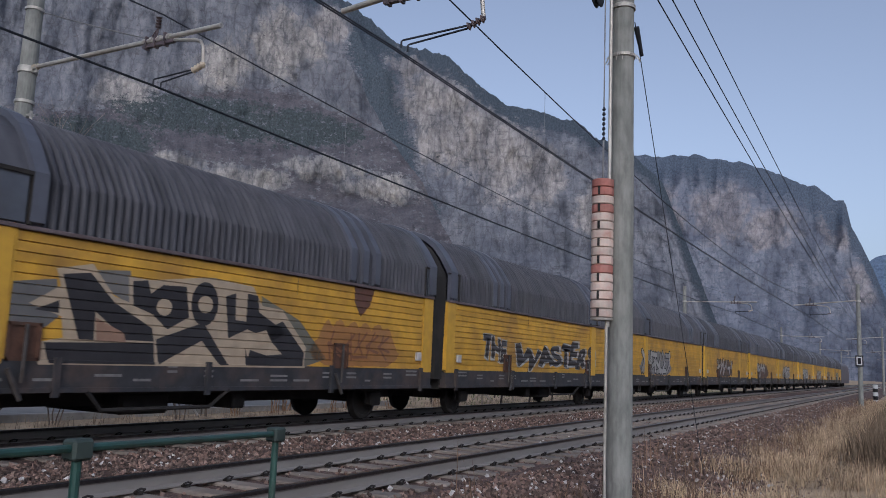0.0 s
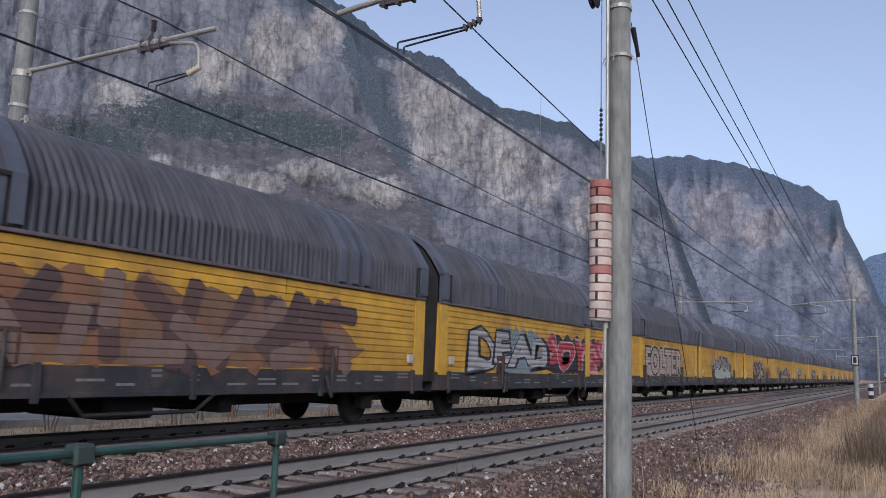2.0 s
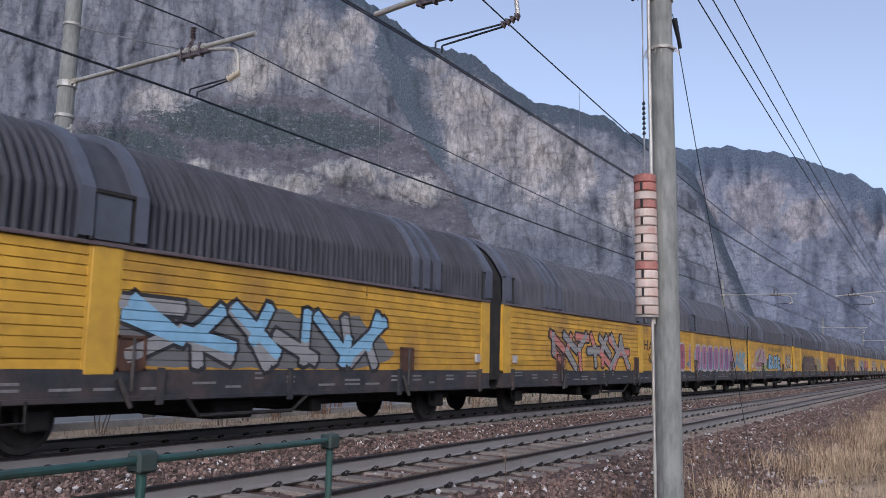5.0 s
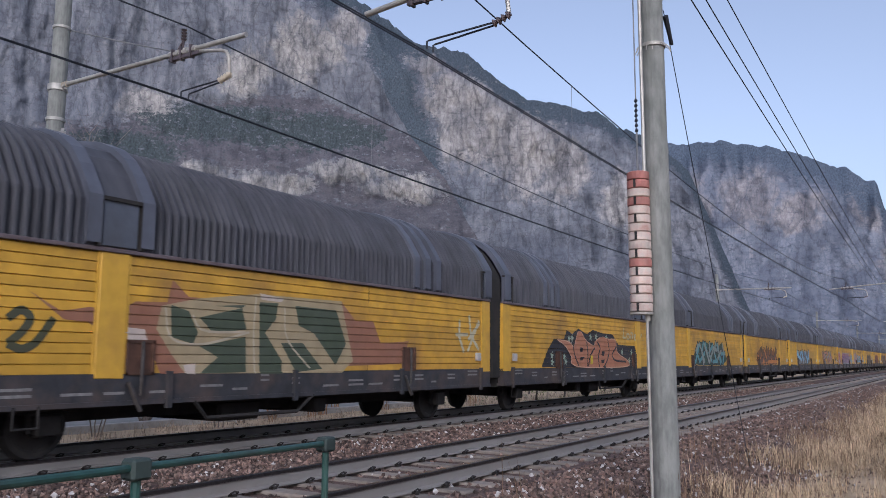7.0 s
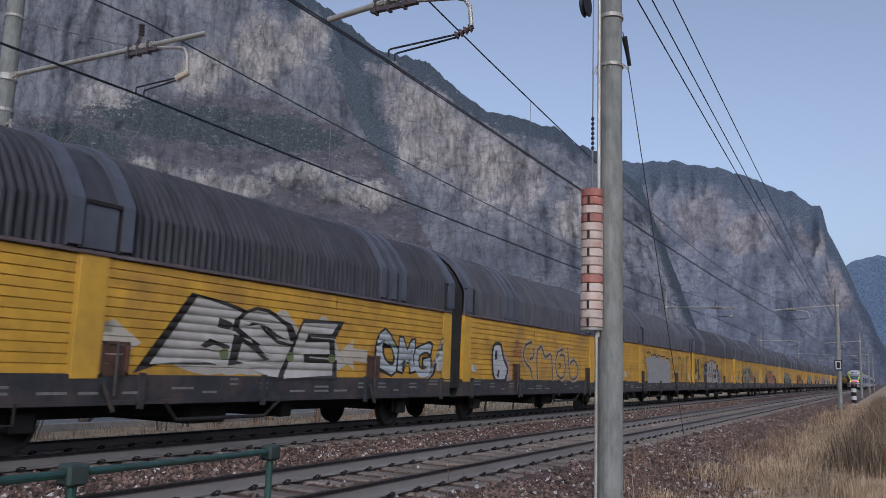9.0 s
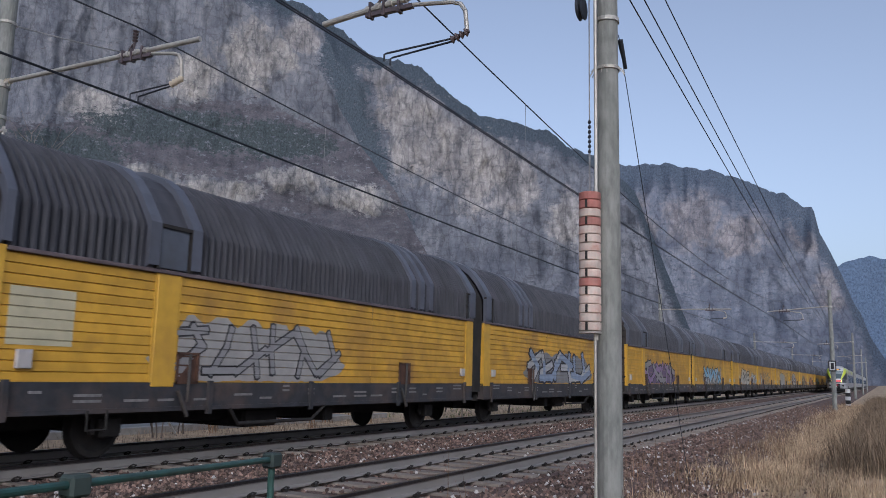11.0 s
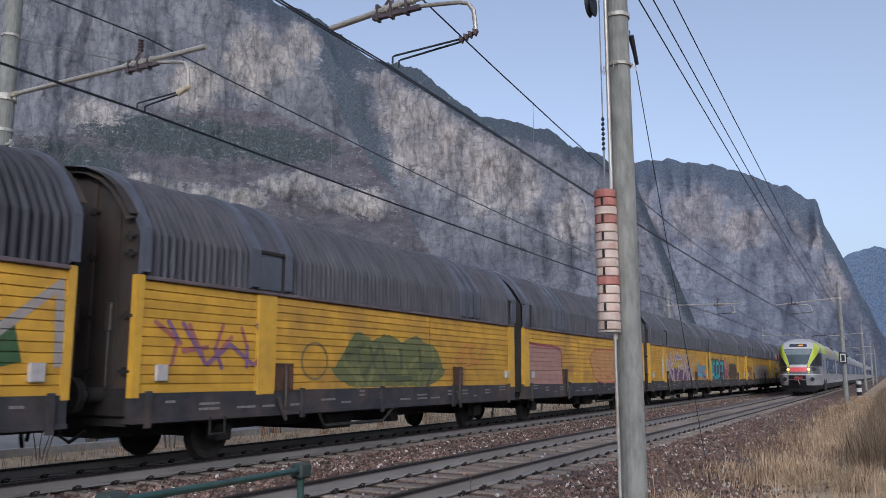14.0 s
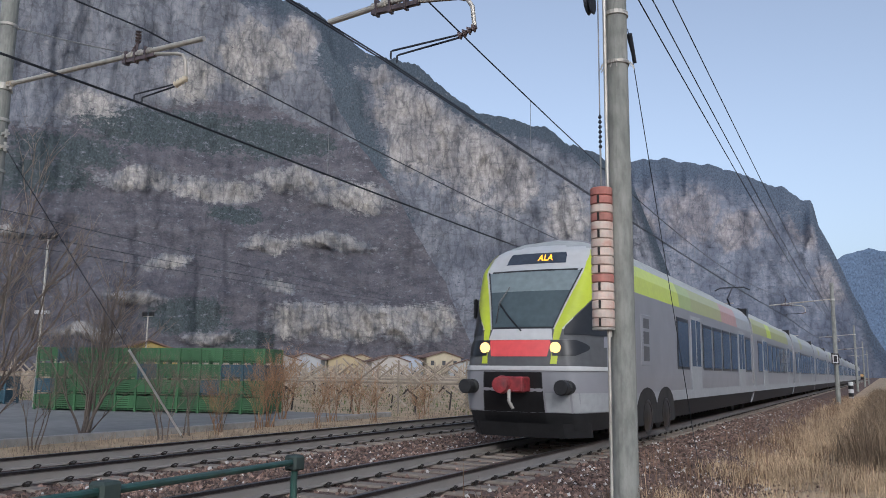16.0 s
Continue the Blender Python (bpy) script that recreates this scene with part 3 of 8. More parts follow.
def insulator(bm, p, q, r, n=4):
    p, q = Vector(p), Vector(q)
    tube(bm, p, q, r * 0.45, seg=8)
    for i in range(n):
        a, b = p.lerp(q, (i + 0.25) / n), p.lerp(q, (i + 0.75) / n)
        tube(bm, a, b, r * 0.55, r, seg=10)


def cantilever(x_mast, x_wire, y, z_mast, z_tip, x_tip, zc, group):
    """A tubular bracket that carries the wires of one track and steadies them from the +x side."""
    th = thing("cantilever", "galvanised tubular bracket arm with insulators holding the overhead wire", "bracket", group)
    s = 1 if x_tip > x_mast else -1
    zt = lambda x: z_mast + (z_tip - z_mast) * (x - x_mast) / (x_tip - x_mast)
    bm = NB()
    x0 = x_mast + s * 0.2
    tube(bm, (x0, y, zt(x0)), (x_tip, y, zt(x_tip)), 0.042, seg=10)
    part("tube", bm, M["galv"], th)
    bm = NB()
    insulator(bm, (x_mast + s * 0.14, y, zt(x_mast)), (x0 + s * 0.12, y, zt(x0)), 0.06, 3)
    part("insulator", bm, M["insul_pale"], th)
    xk = x_wire - 0.12
    for dx in (-0.16, 0.0, 0.2, 0.42):
        bm = NB()
        tube(bm, (xk + dx - 0.03, y, zt(xk + dx)), (xk + dx + 0.03, y, zt(xk + dx)), 0.062)
        part("clamp", bm, M["galv"], th)
    bm = NB()
    box(bm, xk - 0.2, xk + 0.55, y - 0.035, y + 0.035, zt(xk) - 0.12, zt(xk) - 0.06)
    for dx in (-0.12, 0.1, 0.34):
        box(bm, xk + dx - 0.02, xk + dx + 0.02, y - 0.05, y + 0.05, zt(xk) - 0.15, zt(xk) + 0.08)
    part("clamp_plate", bm, M["insul"], th)
    bm = NB()
    tube(bm, (xk + 0.1, y, zt(xk) + 0.05), (x_wire, y, zt(xk) + 0.2), 0.02)
    tube(bm, (xk - 0.02, y, zt(xk) + 0.05), (x_wire, y, zt(xk) + 0.2), 0.02)
    insulator(bm, (x_wire, y, zt(xk) + 0.18), (x_wire, y, zt(xk) + 0.4), 0.055, 4)
    part("insulator", bm, M["insul"], th, "stacked dark insulator")
    bm = NB()
    xe = x_wire + (1.22 if s < 0 else 1.12)
    pipe(bm, [(xk + 0.1, y, zt(xk) - 0.1), (xk + 0.5, y, zt(xk) - 0.07), (xe - 0.2, y, zt(xk) - 0.16), (xe - 0.07, y, zt(xk) - 0.21), (xe, y, zt(xk) - 0.32), (xe + 0.03, y, zc + 0.22)], 0.03, 8)
    part("drop_bracket", bm, M["galv"], th)
    bm = NB()
    insulator(bm, (xe + 0.06, y, zc + 0.2), (xe - 0.2, y, zc + 0.12), 0.06, 4)
    part("insulator", bm, M["insul_pale"] if s > 0 else M["insul"], th)
    for k, dy in enumerate((0.0, 0.16)):
        bm = NB()
        pipe(bm, [(xe - 0.18, y, zc + 0.14 - 0.04 * k), (x_wire + 0.03, y + dy, zc + 0.11), (x_wire, y + dy, zc + 0.1), (x_wire, y + dy, zc + 0.005)], 0.014, 6)
        part("registration_arm", bm, M["wire"], th)


MAST_Y = 8.75
XM_F, XM_N = -14.07, -2.595
X_CF, X_CN = XF - 0.2, XN + 0.11


def pole(name, label, x, y, z0, z1, r0, r1, collars=(), group=""):
    th = thing(name, label, "pole", group, m=pose(x, y, 0))
    bm = NB()
    tube(bm, (0, 0, z0), (0, 0, z1), r0, r1, seg=20)
    part("shaft", bm, M["concrete"], th, smooth=False)
    for z, h, dr in collars:
        bm = NB()
        r = r0 + (r1 - r0) * (z - z0) / (z1 - z0) + dr
        tube(bm, (0, 0, z), (0, 0, z + h), r, seg=20)
        part("collar", bm, M["galv"], th)
    return th


def wire_run(x, y, zc, zm, drop):
    """Twin contact wires and the messenger of one track, with droppers, through supports 52 m apart."""
    th = thing("overhead_wire", "dark twin contact wire with messenger wire and droppers", "wire", "overhead wires")
    ys = [y + 52 * k for k in range(-3, 8)]
    for dx in (-0.022, 0.022):
        bm = NB()
        pts = []
        for a, b in zip(ys, ys[1:]):
            pts += sag((x + dx, a, zc), (x + dx, b, zc), 0.16, 8)[:-1]
        wire(bm, pts, 0.011)
        part("contact_wire", bm, M["wire"], th)
    bm = NB()
    pts = []
    for a, b in zip(ys, ys[1:]):
        pts += sag((x, a, zm), (x, b, zm), drop, 16)[:-1]
    wire(bm, pts, 0.013)
    part("messenger_wire", bm, M["wire"], th)
    for a in ys[:-1]:
        for k in range(1, 10):
            f = k / 10
            g = 4 * f * (1 - f)
            bm = NB()
            tube(bm, (x, a + 52 * f, zc - 0.16 * g), (x, a + 52 * f, zm - drop * g), 0.004, seg=4)
            part("dropper", bm, M["wire_light"], th)


GRP = "brackets of the overhead line"
for k in range(0, 5):
    y = MAST_Y + 52 * k
    cantilever(XM_F, X_CF, y, 6.45, 6.40, -9.01, 5.61, GRP)
    cantilever(XM_N, X_CN, y, 6.50, 6.17, -6.6, 5.44, GRP)
wire_run(XF - 0.12, MAST_Y, 5.58, 6.85, 0.62)
wire_run(XN + 0.02, MAST_Y, 5.44, 6.86, 1.05)
mast = pole("catenary_mast", "weathered concrete mast with steel collars carrying a bracket arm", XM_F, MAST_Y, -1.0, 9.0, 0.19, 0.145, [(5.2, 0.1, 0.02), (6.35, 0.12, 0.025), (5.75, 0.06, 0.02), (4.8, 0.05, 0.02), (7.6, 0.05, 0.02)], "catenary masts")
for z in (5.25, 5.5, 6.42):
    bm = NB()
    box(bm, -0.08, 0.3, -0.04, 0.04, z - 0.025, z + 0.025)
    tube(bm, (0.26, 0, z - 0.08), (0.26, 0, z + 0.08), 0.03)
    part("hinge_bracket", bm, M["galv"], mast)
bm = NB()
pipe(bm, sag((0.1, 0, 7.6), (3.25, 0, 6.5), 0.02, 6), 0.012)
part("stay_rod", bm, M["wire_light"], mast, "thin steel stay to the bracket arm")
near_pole = pole("catenary_pole", "grey concrete pole with steel straps beside the track", XM_N, 9.2, -1.2, 3.72, 0.152, 0.142, [(4.98, 0.04, 0.012), (5.6, 0.05, 0.012)], "catenary masts")
bm = NB()
tube(bm, (0, 0, 3.68), (0, 0, 3.85), 0.146, 0.136, seg=20)
tube(bm, (0, 0, 3.84), (0, 0, 8.6), 0.136, 0.124, seg=20)
part("upper_shaft", bm, M["concrete"], near_pole)
rng = random.Random(5)
for k in range(14):
    bm = NB()
    a = rng.uniform(0, 6.28)
    c, s2 = math.cos(a), math.sin(a)
    pipe(bm, [(0.13 * c, 0.13 * s2, 5.0), (0.17 * c, 0.17 * s2, 5.0), (0.21 * c, 0.21 * s2, 4.96 - rng.uniform(0, 0.07))], 0.006, 4)
    part("strap_end", bm, M["galv"], near_pole)
for k in range(1, 5):
    for x in (XM_N, XM_F):
        pole("catenary_mast", "distant concrete mast of the overhead line", x, MAST_Y + 52 * k, -1.0, 7.6, 0.16, 0.12, [(6.4, 0.12, 0.025)], "catenary masts")


M["p_sleeve"] = mat("pale_plastic", (0.5, 0.49, 0.48), 0.5, var=0.1)


def stay(name, label, pts, r, sleeve=None):
    th = thing(name, label, "wire")
    bm = NB()
    pipe(bm, pts, r, 5)
    part("cable", bm, M["wire"], th)
    if sleeve:
        bm = NB()
        tube(bm, sleeve[0], sleeve[1], 0.03)
        part("sleeve", bm, M["p_sleeve"], th, "pale plastic sleeve")
    return th


g = stay("stay_cable", "steel stay from the pole down to a ground anchor", [(XM_N + 0.13, 9.25, 5.45), (-2.78, 14.5, -0.6)], 0.006)
bm = NB()
tube(bm, (XM_N + 0.135, 9.3, 5.4), (XM_N + 0.135, 9.55, 5.12), 0.035, 0.02)
part("turnbuckle", bm, M["wire"], g)
stay("stay_cable", "steel stay with a pale sleeve, anchored in the ground", [(XM_F, MAST_Y, 5.5), (-17.1, 16.7, -0.6)], 0.009, [tuple(Vector((XM_F, MAST_Y, 5.5)).lerp(Vector((-17.1, 16.7, -0.6)), k)) for k in (0.62, 0.985)])
for p, q in (((-3.22, 8.75, 7.8), (-3.5, 60.75, 5.95)), ((-3.15, 8.75, 8.15), (-3.32, 60.75, 5.98)), ((-3.2, 8.75, 9.1), (-2.91, 60.75, 5.85))):
    d = Vector(q) - Vector(p)
    stay("feeder_wire", "dark feeder wire strung along the track", sag(Vector(p) - d * 0.3, p, 0.1, 4)[:-1] + sag(p, q, 0.25, 16)[:-1] + sag(q, Vector(q) + Vector((0, 52, 0.2)), 0.3, 8) + sag(Vector(q) + Vector((0, 52, 0.2)), Vector(q) + Vector((0, 156, 0.4)), 0.3, 8)[1:], 0.012)
for k in range(3):
    stay("telegraph_wire", "thin wire running behind the tracks", sag((-16.5, 8 - 8 * k, 4.75 - 0.25 * k), (-21, 60, 5.0), 0.4, 12), 0.008)


def balance_weight():
    th = thing("balance_weight", "stack of red and pink concrete weights hanging beside the pole", "weight")
    x, y = -2.74, 8.95
    n = 16
    h = (3.42 - 1.8) / n
    for k in range(n):
        bm = NB()
        z = 1.8 + k * h
        lathe(bm, [(0.116, z + 0.006), (0.127, z + 0.014), (0.127, z + h - 0.008), (0.116, z + h)], at=(x, y, 0), seg=18)
        part("weight_disc", bm, M["wt_red"] if k in (15, 14, 5, 12) else M["wt_pale"], th)
        bm = NB()
        a = radians(-118 if k % 2 else -60)
        if k % 2 == 0:
            a = radians(-92)
            box(bm, x - 0.012, x + 0.012, y - 0.14, y - 0.1, z + 0.01, z + h)
            part("slot", bm, M["under"], th)
        else:
            bm.free()
    bm = NB()
    lathe(bm, [(0.128, 1.775), (0.128, 1.8)], at=(x, y, 0), seg=18)
    part("base_plate", bm, M["galv"], th)
    bm = NB()
    tube(bm, (x, y, 3.4), (x, y, 3.9), 0.012)
    tube(bm, (x, y, 4.3), (x, y, 8.3), 0.008)
    part("rope", bm, M["wire_light"], th)
    bm = NB()
    for k in range(7):
        lathe(bm, [(0.01, 0), (0.024, 0.02), (0.01, 0.05)], at=(x, y, 3.9 + 0.06 * k), seg=6)
    part("turnbuckle", bm, M["wire"], th)
    bm = NB()
    tube(bm, (x + 0.06, y, -1.0), (x + 0.06, y, 1.8), 0.018)
    tube(bm, (x + 0.07, y + 0.02, 1.7), (x + 0.07, y + 0.02, 8.0), 0.022)
    part("guide_rod", bm, M["galv"], th)
    bm = NB()
    lathe(bm, [(0.13, -0.04), (0.15, -0.03), (0.12, 0.0), (0.15, 0.03), (0.13, 0.04)], axis="x", at=(x - 0.1, y, 5.74), seg=20)
    part("pulley_wheel", bm, M["wire"], th, "dark iron pulley")


balance_weight()

# ---- freight train: twin car-carrier wagons ----
SILL = 1.06                                    # height at which the side boards begin
W_LEN, W_PITCH, W_MID = 12.6, 13.42, 12.93     # body of one half, spacing of the gaps, middle of the bellows from the end wall
ROOF = [(1.45, 2.64), (1.45, 2.95), (1.45, 3.24), (1.40, 3.34), (1.2, 3.66), (1.0, 3.9), (0.75, 4.08), (0.45, 4.2), (0.0, 4.28)]
ROOF_FULL = ROOF + [(-x, z) for x, z in ROOF[-2::-1]]


# where the stake pockets stand, for the two kinds of half
POCKETS = {1: (2.86, 9.1), -1: (2.97, 9.12)}


def roof_mesh(d):
    bm = NB()
    secs = []
    y, k = 0.12, 0
    flat = [(2.35 + d, 3.45 + d)]
    while y < W_LEN - 0.02:
        inflat = any(a <= y <= b for a, b in flat)
        o = 0.012 if inflat else (-0.035, 0.045, 0.045, -0.035)[k % 4]
        secs.append([(x * (1 + o / 1.45), y, z + o * (0.3 + 0.7 * (z > 3.6))) for x, z in ROOF_FULL])
        y += 0.034
        k += 1
    loft(bm, secs)
    return bm


def wagon_proto(side):
    """One half of a twin car carrier; its open end stands at y = 0. side: the side whose boards are built one by one."""
    th = thing("car_carrier_wagon", "", "wagon")
    # roof with ribs and bands
    d = -0.27 if side > 0 else -0.17  # the two halves differ in where the door stands
    part("roof", roof_mesh(d), M["roof"], th, "dark grey ribbed roof sheeting")
    for y0, y1 in ((2.42 + d, 2.62 + d), (3.22 + d, 3.42 + d), (9.4, 9.58), (9.8, 9.98), (10.2, 10.38), (0.0, 0.12), (W_LEN - 0.3, W_LEN)):
        bm = NB()
        loft(bm, [[(x * f, y, z * f2) for x, z in ROOF_FULL] for y, f, f2 in ((y0, 0.99, 0.996), (y0, 1.058, 1.022), (y1, 1.058, 1.022), (y1, 0.99, 0.996))])
        part("roof_band", bm, M["band"], th, "smooth roof band standing proud of the ribs")
    bm = NB()
    for s in (-1, 1):
        box(bm, min(s * 1.4, s * 1.505), max(s * 1.4, s * 1.505), 0.1, W_LEN, 2.6, 2.655, 0.008)
    part("eaves_rail", bm, M["eaves"], th, "worn purple-grey rail under the roof sheeting")
    # boards of the visible side
    n = 12
    h = (2.6 - SILL) / n
    for y0, y1 in ((0.1, 2.66 + d), (3.12 + d, 8.0), (8.015, W_LEN)):
        for k in range(n):
            z = SILL + k * h
            bm = NB()
            loft(bm, [[(side * x, y, zz) for x, zz in ((1.425, z), (1.455, z + 0.004), (1.449, z + h - 0.016), (1.438, z + h - 0.006), (1.425, z + h))] for y in (y0, y1)])
            part("side_board", bm, M["yellow"], th)
    bm = NB()
    box(bm, min(-side * 1.45, -side * 1.40), max(-side * 1.45, -side * 1.40), 0.1, W_LEN, SILL, 2.62)
    part("side_wall", bm, M["yellow"], th)
    for s in (-1, 1):
        bm = NB()
        box(bm, s * 1.462 if s > 0 else -1.478, s * 1.478 if s > 0 else -1.462, 2.68 + d, 3.1 + d, 1.0, 2.66, 0.01)
        box(bm, s * 1.39 if s > 0 else -1.462, 1.462 if s > 0 else -1.39, 2.64 + d, 3.14 + d, 1.0, 2.62)
        part("door_post", bm, M["yellow_post"], th, "smooth yellow door post")
        bm = NB()
        box(bm, min(s * 1.455, s * 1.495), max(s * 1.455, s * 1.495), 2.66 + d, 3.18 + d, 2.68, 3.26)
        part("roof_hatch", bm, M["hatch"], th, "flat blue-grey hatch panel in the roof edge")
        bm = NB()
        box(bm, min(s * 1.45, s * 1.53), max(s * 1.45, s * 1.53), 2.56 + d, 3.28 + d, 3.26, 3.31)
        box(bm, min(s * 1.45, s * 1.53), max(s * 1.45, s * 1.53), 2.58 + d, 2.63 + d, 2.66, 3.26)
        box(bm, min(s * 1.45, s * 1.53), max(s * 1.45, s * 1.53), 3.21 + d, 3.26 + d, 2.66, 3.26)
        part("hatch_frame", bm, M["under"], th)
        bm = NB()
        box(bm, min(s * 1.455, s * 1.495), max(s * 1.455, s * 1.495), W_LEN - 0.4, W_LEN - 0.02, 2.64, 3.24)
        part("end_hatch", bm, M["hatch"], th, "flat blue-grey panel beside the bellows")
        bm = NB()
        box(bm, min(s * 1.45, s * 1.53), max(s * 1.45, s * 1.53), W_LEN - 0.46, W_LEN + 0.02, 3.24, 3.28)
        box(bm, min(s * 1.45, s * 1.52), max(s * 1.45, s * 1.52), W_LEN - 0.45, W_LEN - 0.41, 2.64, 3.24)
        part("hatch_frame", bm, M["under"], th)
        bm = NB()
        box(bm, min(s * 1.36, s * 1.475), max(s * 1.36, s * 1.475), -0.02, 0.1, 1.0, 2.66)
        part("corner_post", bm, M["yellow_post"], th)
        bm = NB()
        box(bm, min(s * 1.38, s * 1.475), max(s * 1.38, s * 1.475), W_LEN - 0.38, W_LEN, 1.0, 2.62)
        part("corner_post", bm, M["yellow_post"], th)
        # frame sill
        bm = NB()
        box(bm, min(s * 1.33, s * 1.47), max(s * 1.33, s * 1.47), 0.0, W_LEN, 0.72, SILL)
        box(bm, min(s * 1.28, s * 1.5), max(s * 1.28, s * 1.5), 0.0, W_LEN, 0.66, 0.72)
        part("sill", bm, M["frame"], th)
        bm = NB()
        rng = random.Random(7)
        for k in range(17):
            y = 0.6 + 11.6 * k / 17 + rng.uniform(-0.1, 0.1)
            w = rng.choice((0.18, 0.3, 0.42))
            z = rng.choice((0.8, 0.92, 0.86))
            for q in range(rng.choice((1, 2))):
                zz = z + q * 0.075
                box(bm, min(s * 1.47, s * 1.474), max(s * 1.47, s * 1.474), y, y + w, zz, zz + 0.035)
        part("marking", bm, M["marking"], th, "faded white stencil bars")["kind"] = "stuff"
        for y in POCKETS[side]:
            bm = NB()
            xi, xo = 1.44, 1.485
            for u0, u1, w0, w1 in ((0, 0.04, 1.04, 1.5), (0.4, 0.44, 1.04, 1.5), (0, 0.44, 1.46, 1.5), (0, 0.44, 1.04, 1.08)):
                box(bm, min(s * xi, s * xo), max(s * xi, s * xo), y + u0, y + u1, w0, w1)
            box(bm, min(s * 1.40, s * 1.462), max(s * 1.40, s * 1.462), y + 0.03, y + 0.41, 1.07, 1.47)
            pocket = part("stake_pocket", bm, M["rust_door"], th, "rust-brown stake pocket let into the boards")
            bm = NB()
            tube(bm, (s * 1.52, y + 0.22, 0.78), (s * 1.52, y + 0.22, 1.48), 0.022, seg=8)
            tube(bm, (s * 1.52, y + 0.02, 0.95), (s * 1.55, y + 0.2, 0.58), 0.032, seg=6)
            part("lever", bm, M["lever"], pocket, "worn grey steel rod and lever")
        for y in (0.2, 3.5, 6.0, 9.0, 12.1):
            bm = NB()
            box(bm, min(s * 1.47, s * 1.53), max(s * 1.47, s * 1.53), y, y + 0.08, 0.6, 1.09)
            part("bracket", bm, M["frame"], th)
        bm = NB()
        box(bm, min(s * 1.455, s * 1.52), max(s * 1.455, s * 1.52), 0.35, 0.55, 1.22, 1.45, 0.01)
        part("label_box", bm, M["grey_lamp"], th)
        bm = NB()
        box(bm, min(s * 1.455, s * 1.52), max(s * 1.455, s * 1.52), W_LEN - 0.66, W_LEN - 0.48, 1.24, 1.42, 0.01)
        part("label_box", bm, M["grey_lamp"], th)
        bm = NB()
        pipe(bm, [(s * 1.5, 1.4, 0.7), (s * 1.5, 1.4, 0.45), (s * 1.5, 1.7, 0.45), (s * 1.5, 1.7, 0.7)], 0.018, 6)
        part("step", bm, M["under"], th)
        bm = NB()
        pipe(bm, [(s * 1.48, 4.0, 0.68), (s * 1.4, 4.3, 0.42), (s * 1.4, 6.2, 0.42), (s * 1.48, 6.5, 0.68)], 0.03, 6)
        part("brake_pipe", bm, M["under"], th)
    # underframe, axles
    bm = NB()
    box(bm, -1.3, 1.3, 0.05, W_LEN, 0.62, 1.18)
    box(bm, -0.5, 0.5, 0.3, 12.4, 0.42, 0.64)
    box(bm, -0.9, 0.9, 5.0, 5.9, 0.3, 0.62, 0.05)
    box(bm, -1.1, 1.1, 7.0, 7.3, 0.35, 0.62, 0.03)
    part("underframe", bm, M["under"], th, "grimy dark underframe")
    for y in (2.1, 11.05):
        bm = NB()
        for s in (-1, 1):
            lathe(bm, [(0.2, s * 0.66), (0.41, s * 0.69), (0.44, s * 0.70), (0.42, s * 0.72), (0.40, s * 0.82), (0.33, s * 0.83), (0.3, s * 0.78), (0.1, s * 0.8)], axis="x", at=(0, y, 0.42), seg=28)
        tube(bm, (-1.05, y, 0.42), (1.05, y, 0.42), 0.08)
        part("wheelset", bm, M["under"], th, "dark worn steel wheelset")
        for s in (-1, 1):
            bm = NB()
            box(bm, s * 1.02 - 0.11, s * 1.02 + 0.11, y - 0.17, y + 0.17, 0.3, 0.58, 0.03)
            for k in range(4):
                box(bm, s * 1.02 - 0.05, s * 1.02 + 0.05, y - 0.6 + 0.08 * k, y + 0.6 - 0.08 * k, 0.66 - 0.03 * k, 0.685 - 0.03 * k)
            box(bm, s * 1.0 - 0.02, s * 1.0 + 0.02, y - 0.25, y - 0.18, 0.35, 0.8)
            box(bm, s * 1.0 - 0.02, s * 1.0 + 0.02, y + 0.18, y + 0.25, 0.35, 0.8)
            part("axle_box", bm, M["under"], th)
    # end wall of folding sheets
    bm = NB()
    prof = [(1.36, 1.12)] + [(x * 0.975, z - 0.03) for x, z in ROOF] + [(-x * 0.975, z - 0.03) for x, z in ROOF[-2::-1]] + [(-1.36, 1.12)]
    for y in (0.0, 0.1):
        vs = [bm.verts.new((x, y, z)) for x, z in prof]
        bm.faces.new(vs)
    part("end_wall", bm, M["endwall_shaded"], th, "stained sheet-metal end door of folding leaves")
    for x in (-1.05, -0.52, 0.0, 0.52, 1.05):
        bm = NB()
        top = interp(abs(x), [(x0, z0) for x0, z0 in reversed(ROOF)]) - 0.1
        box(bm, x - 0.022, x + 0.022, -0.03, 0.0, 1.12, top)
        part("end_rib", bm, M["endwall_shaded"], th)
    bm = NB()
    for x in (-1.3, -0.52, 0.52, 1.3):
        for z in (1.35, 2.1, 2.95, 3.6 if abs(x) < 1 else 3.2):
            box(bm, x - 0.1, x + 0.1, -0.05, 0.0, z - 0.02, z + 0.02)
            box(bm, x - 0.02, x + 0.02, -0.06, 0.0, z - 0.06, z + 0.06)
    part("hinge", bm, M["under"], th)["kind"] = "stuff"
    for x in (-1.1, -0.25, 0.25, 0.95):
        bm = NB()
        box(bm, x - 0.06, x + 0.06, -0.06, 0.0, 1.9, 2.3, 0.015)
        tube(bm, (x, -0.03, 1.15), (x, -0.03, 1.92), 0.015, seg=6)
        part("lock_box", bm, M["lever"], th)
    bm = NB()
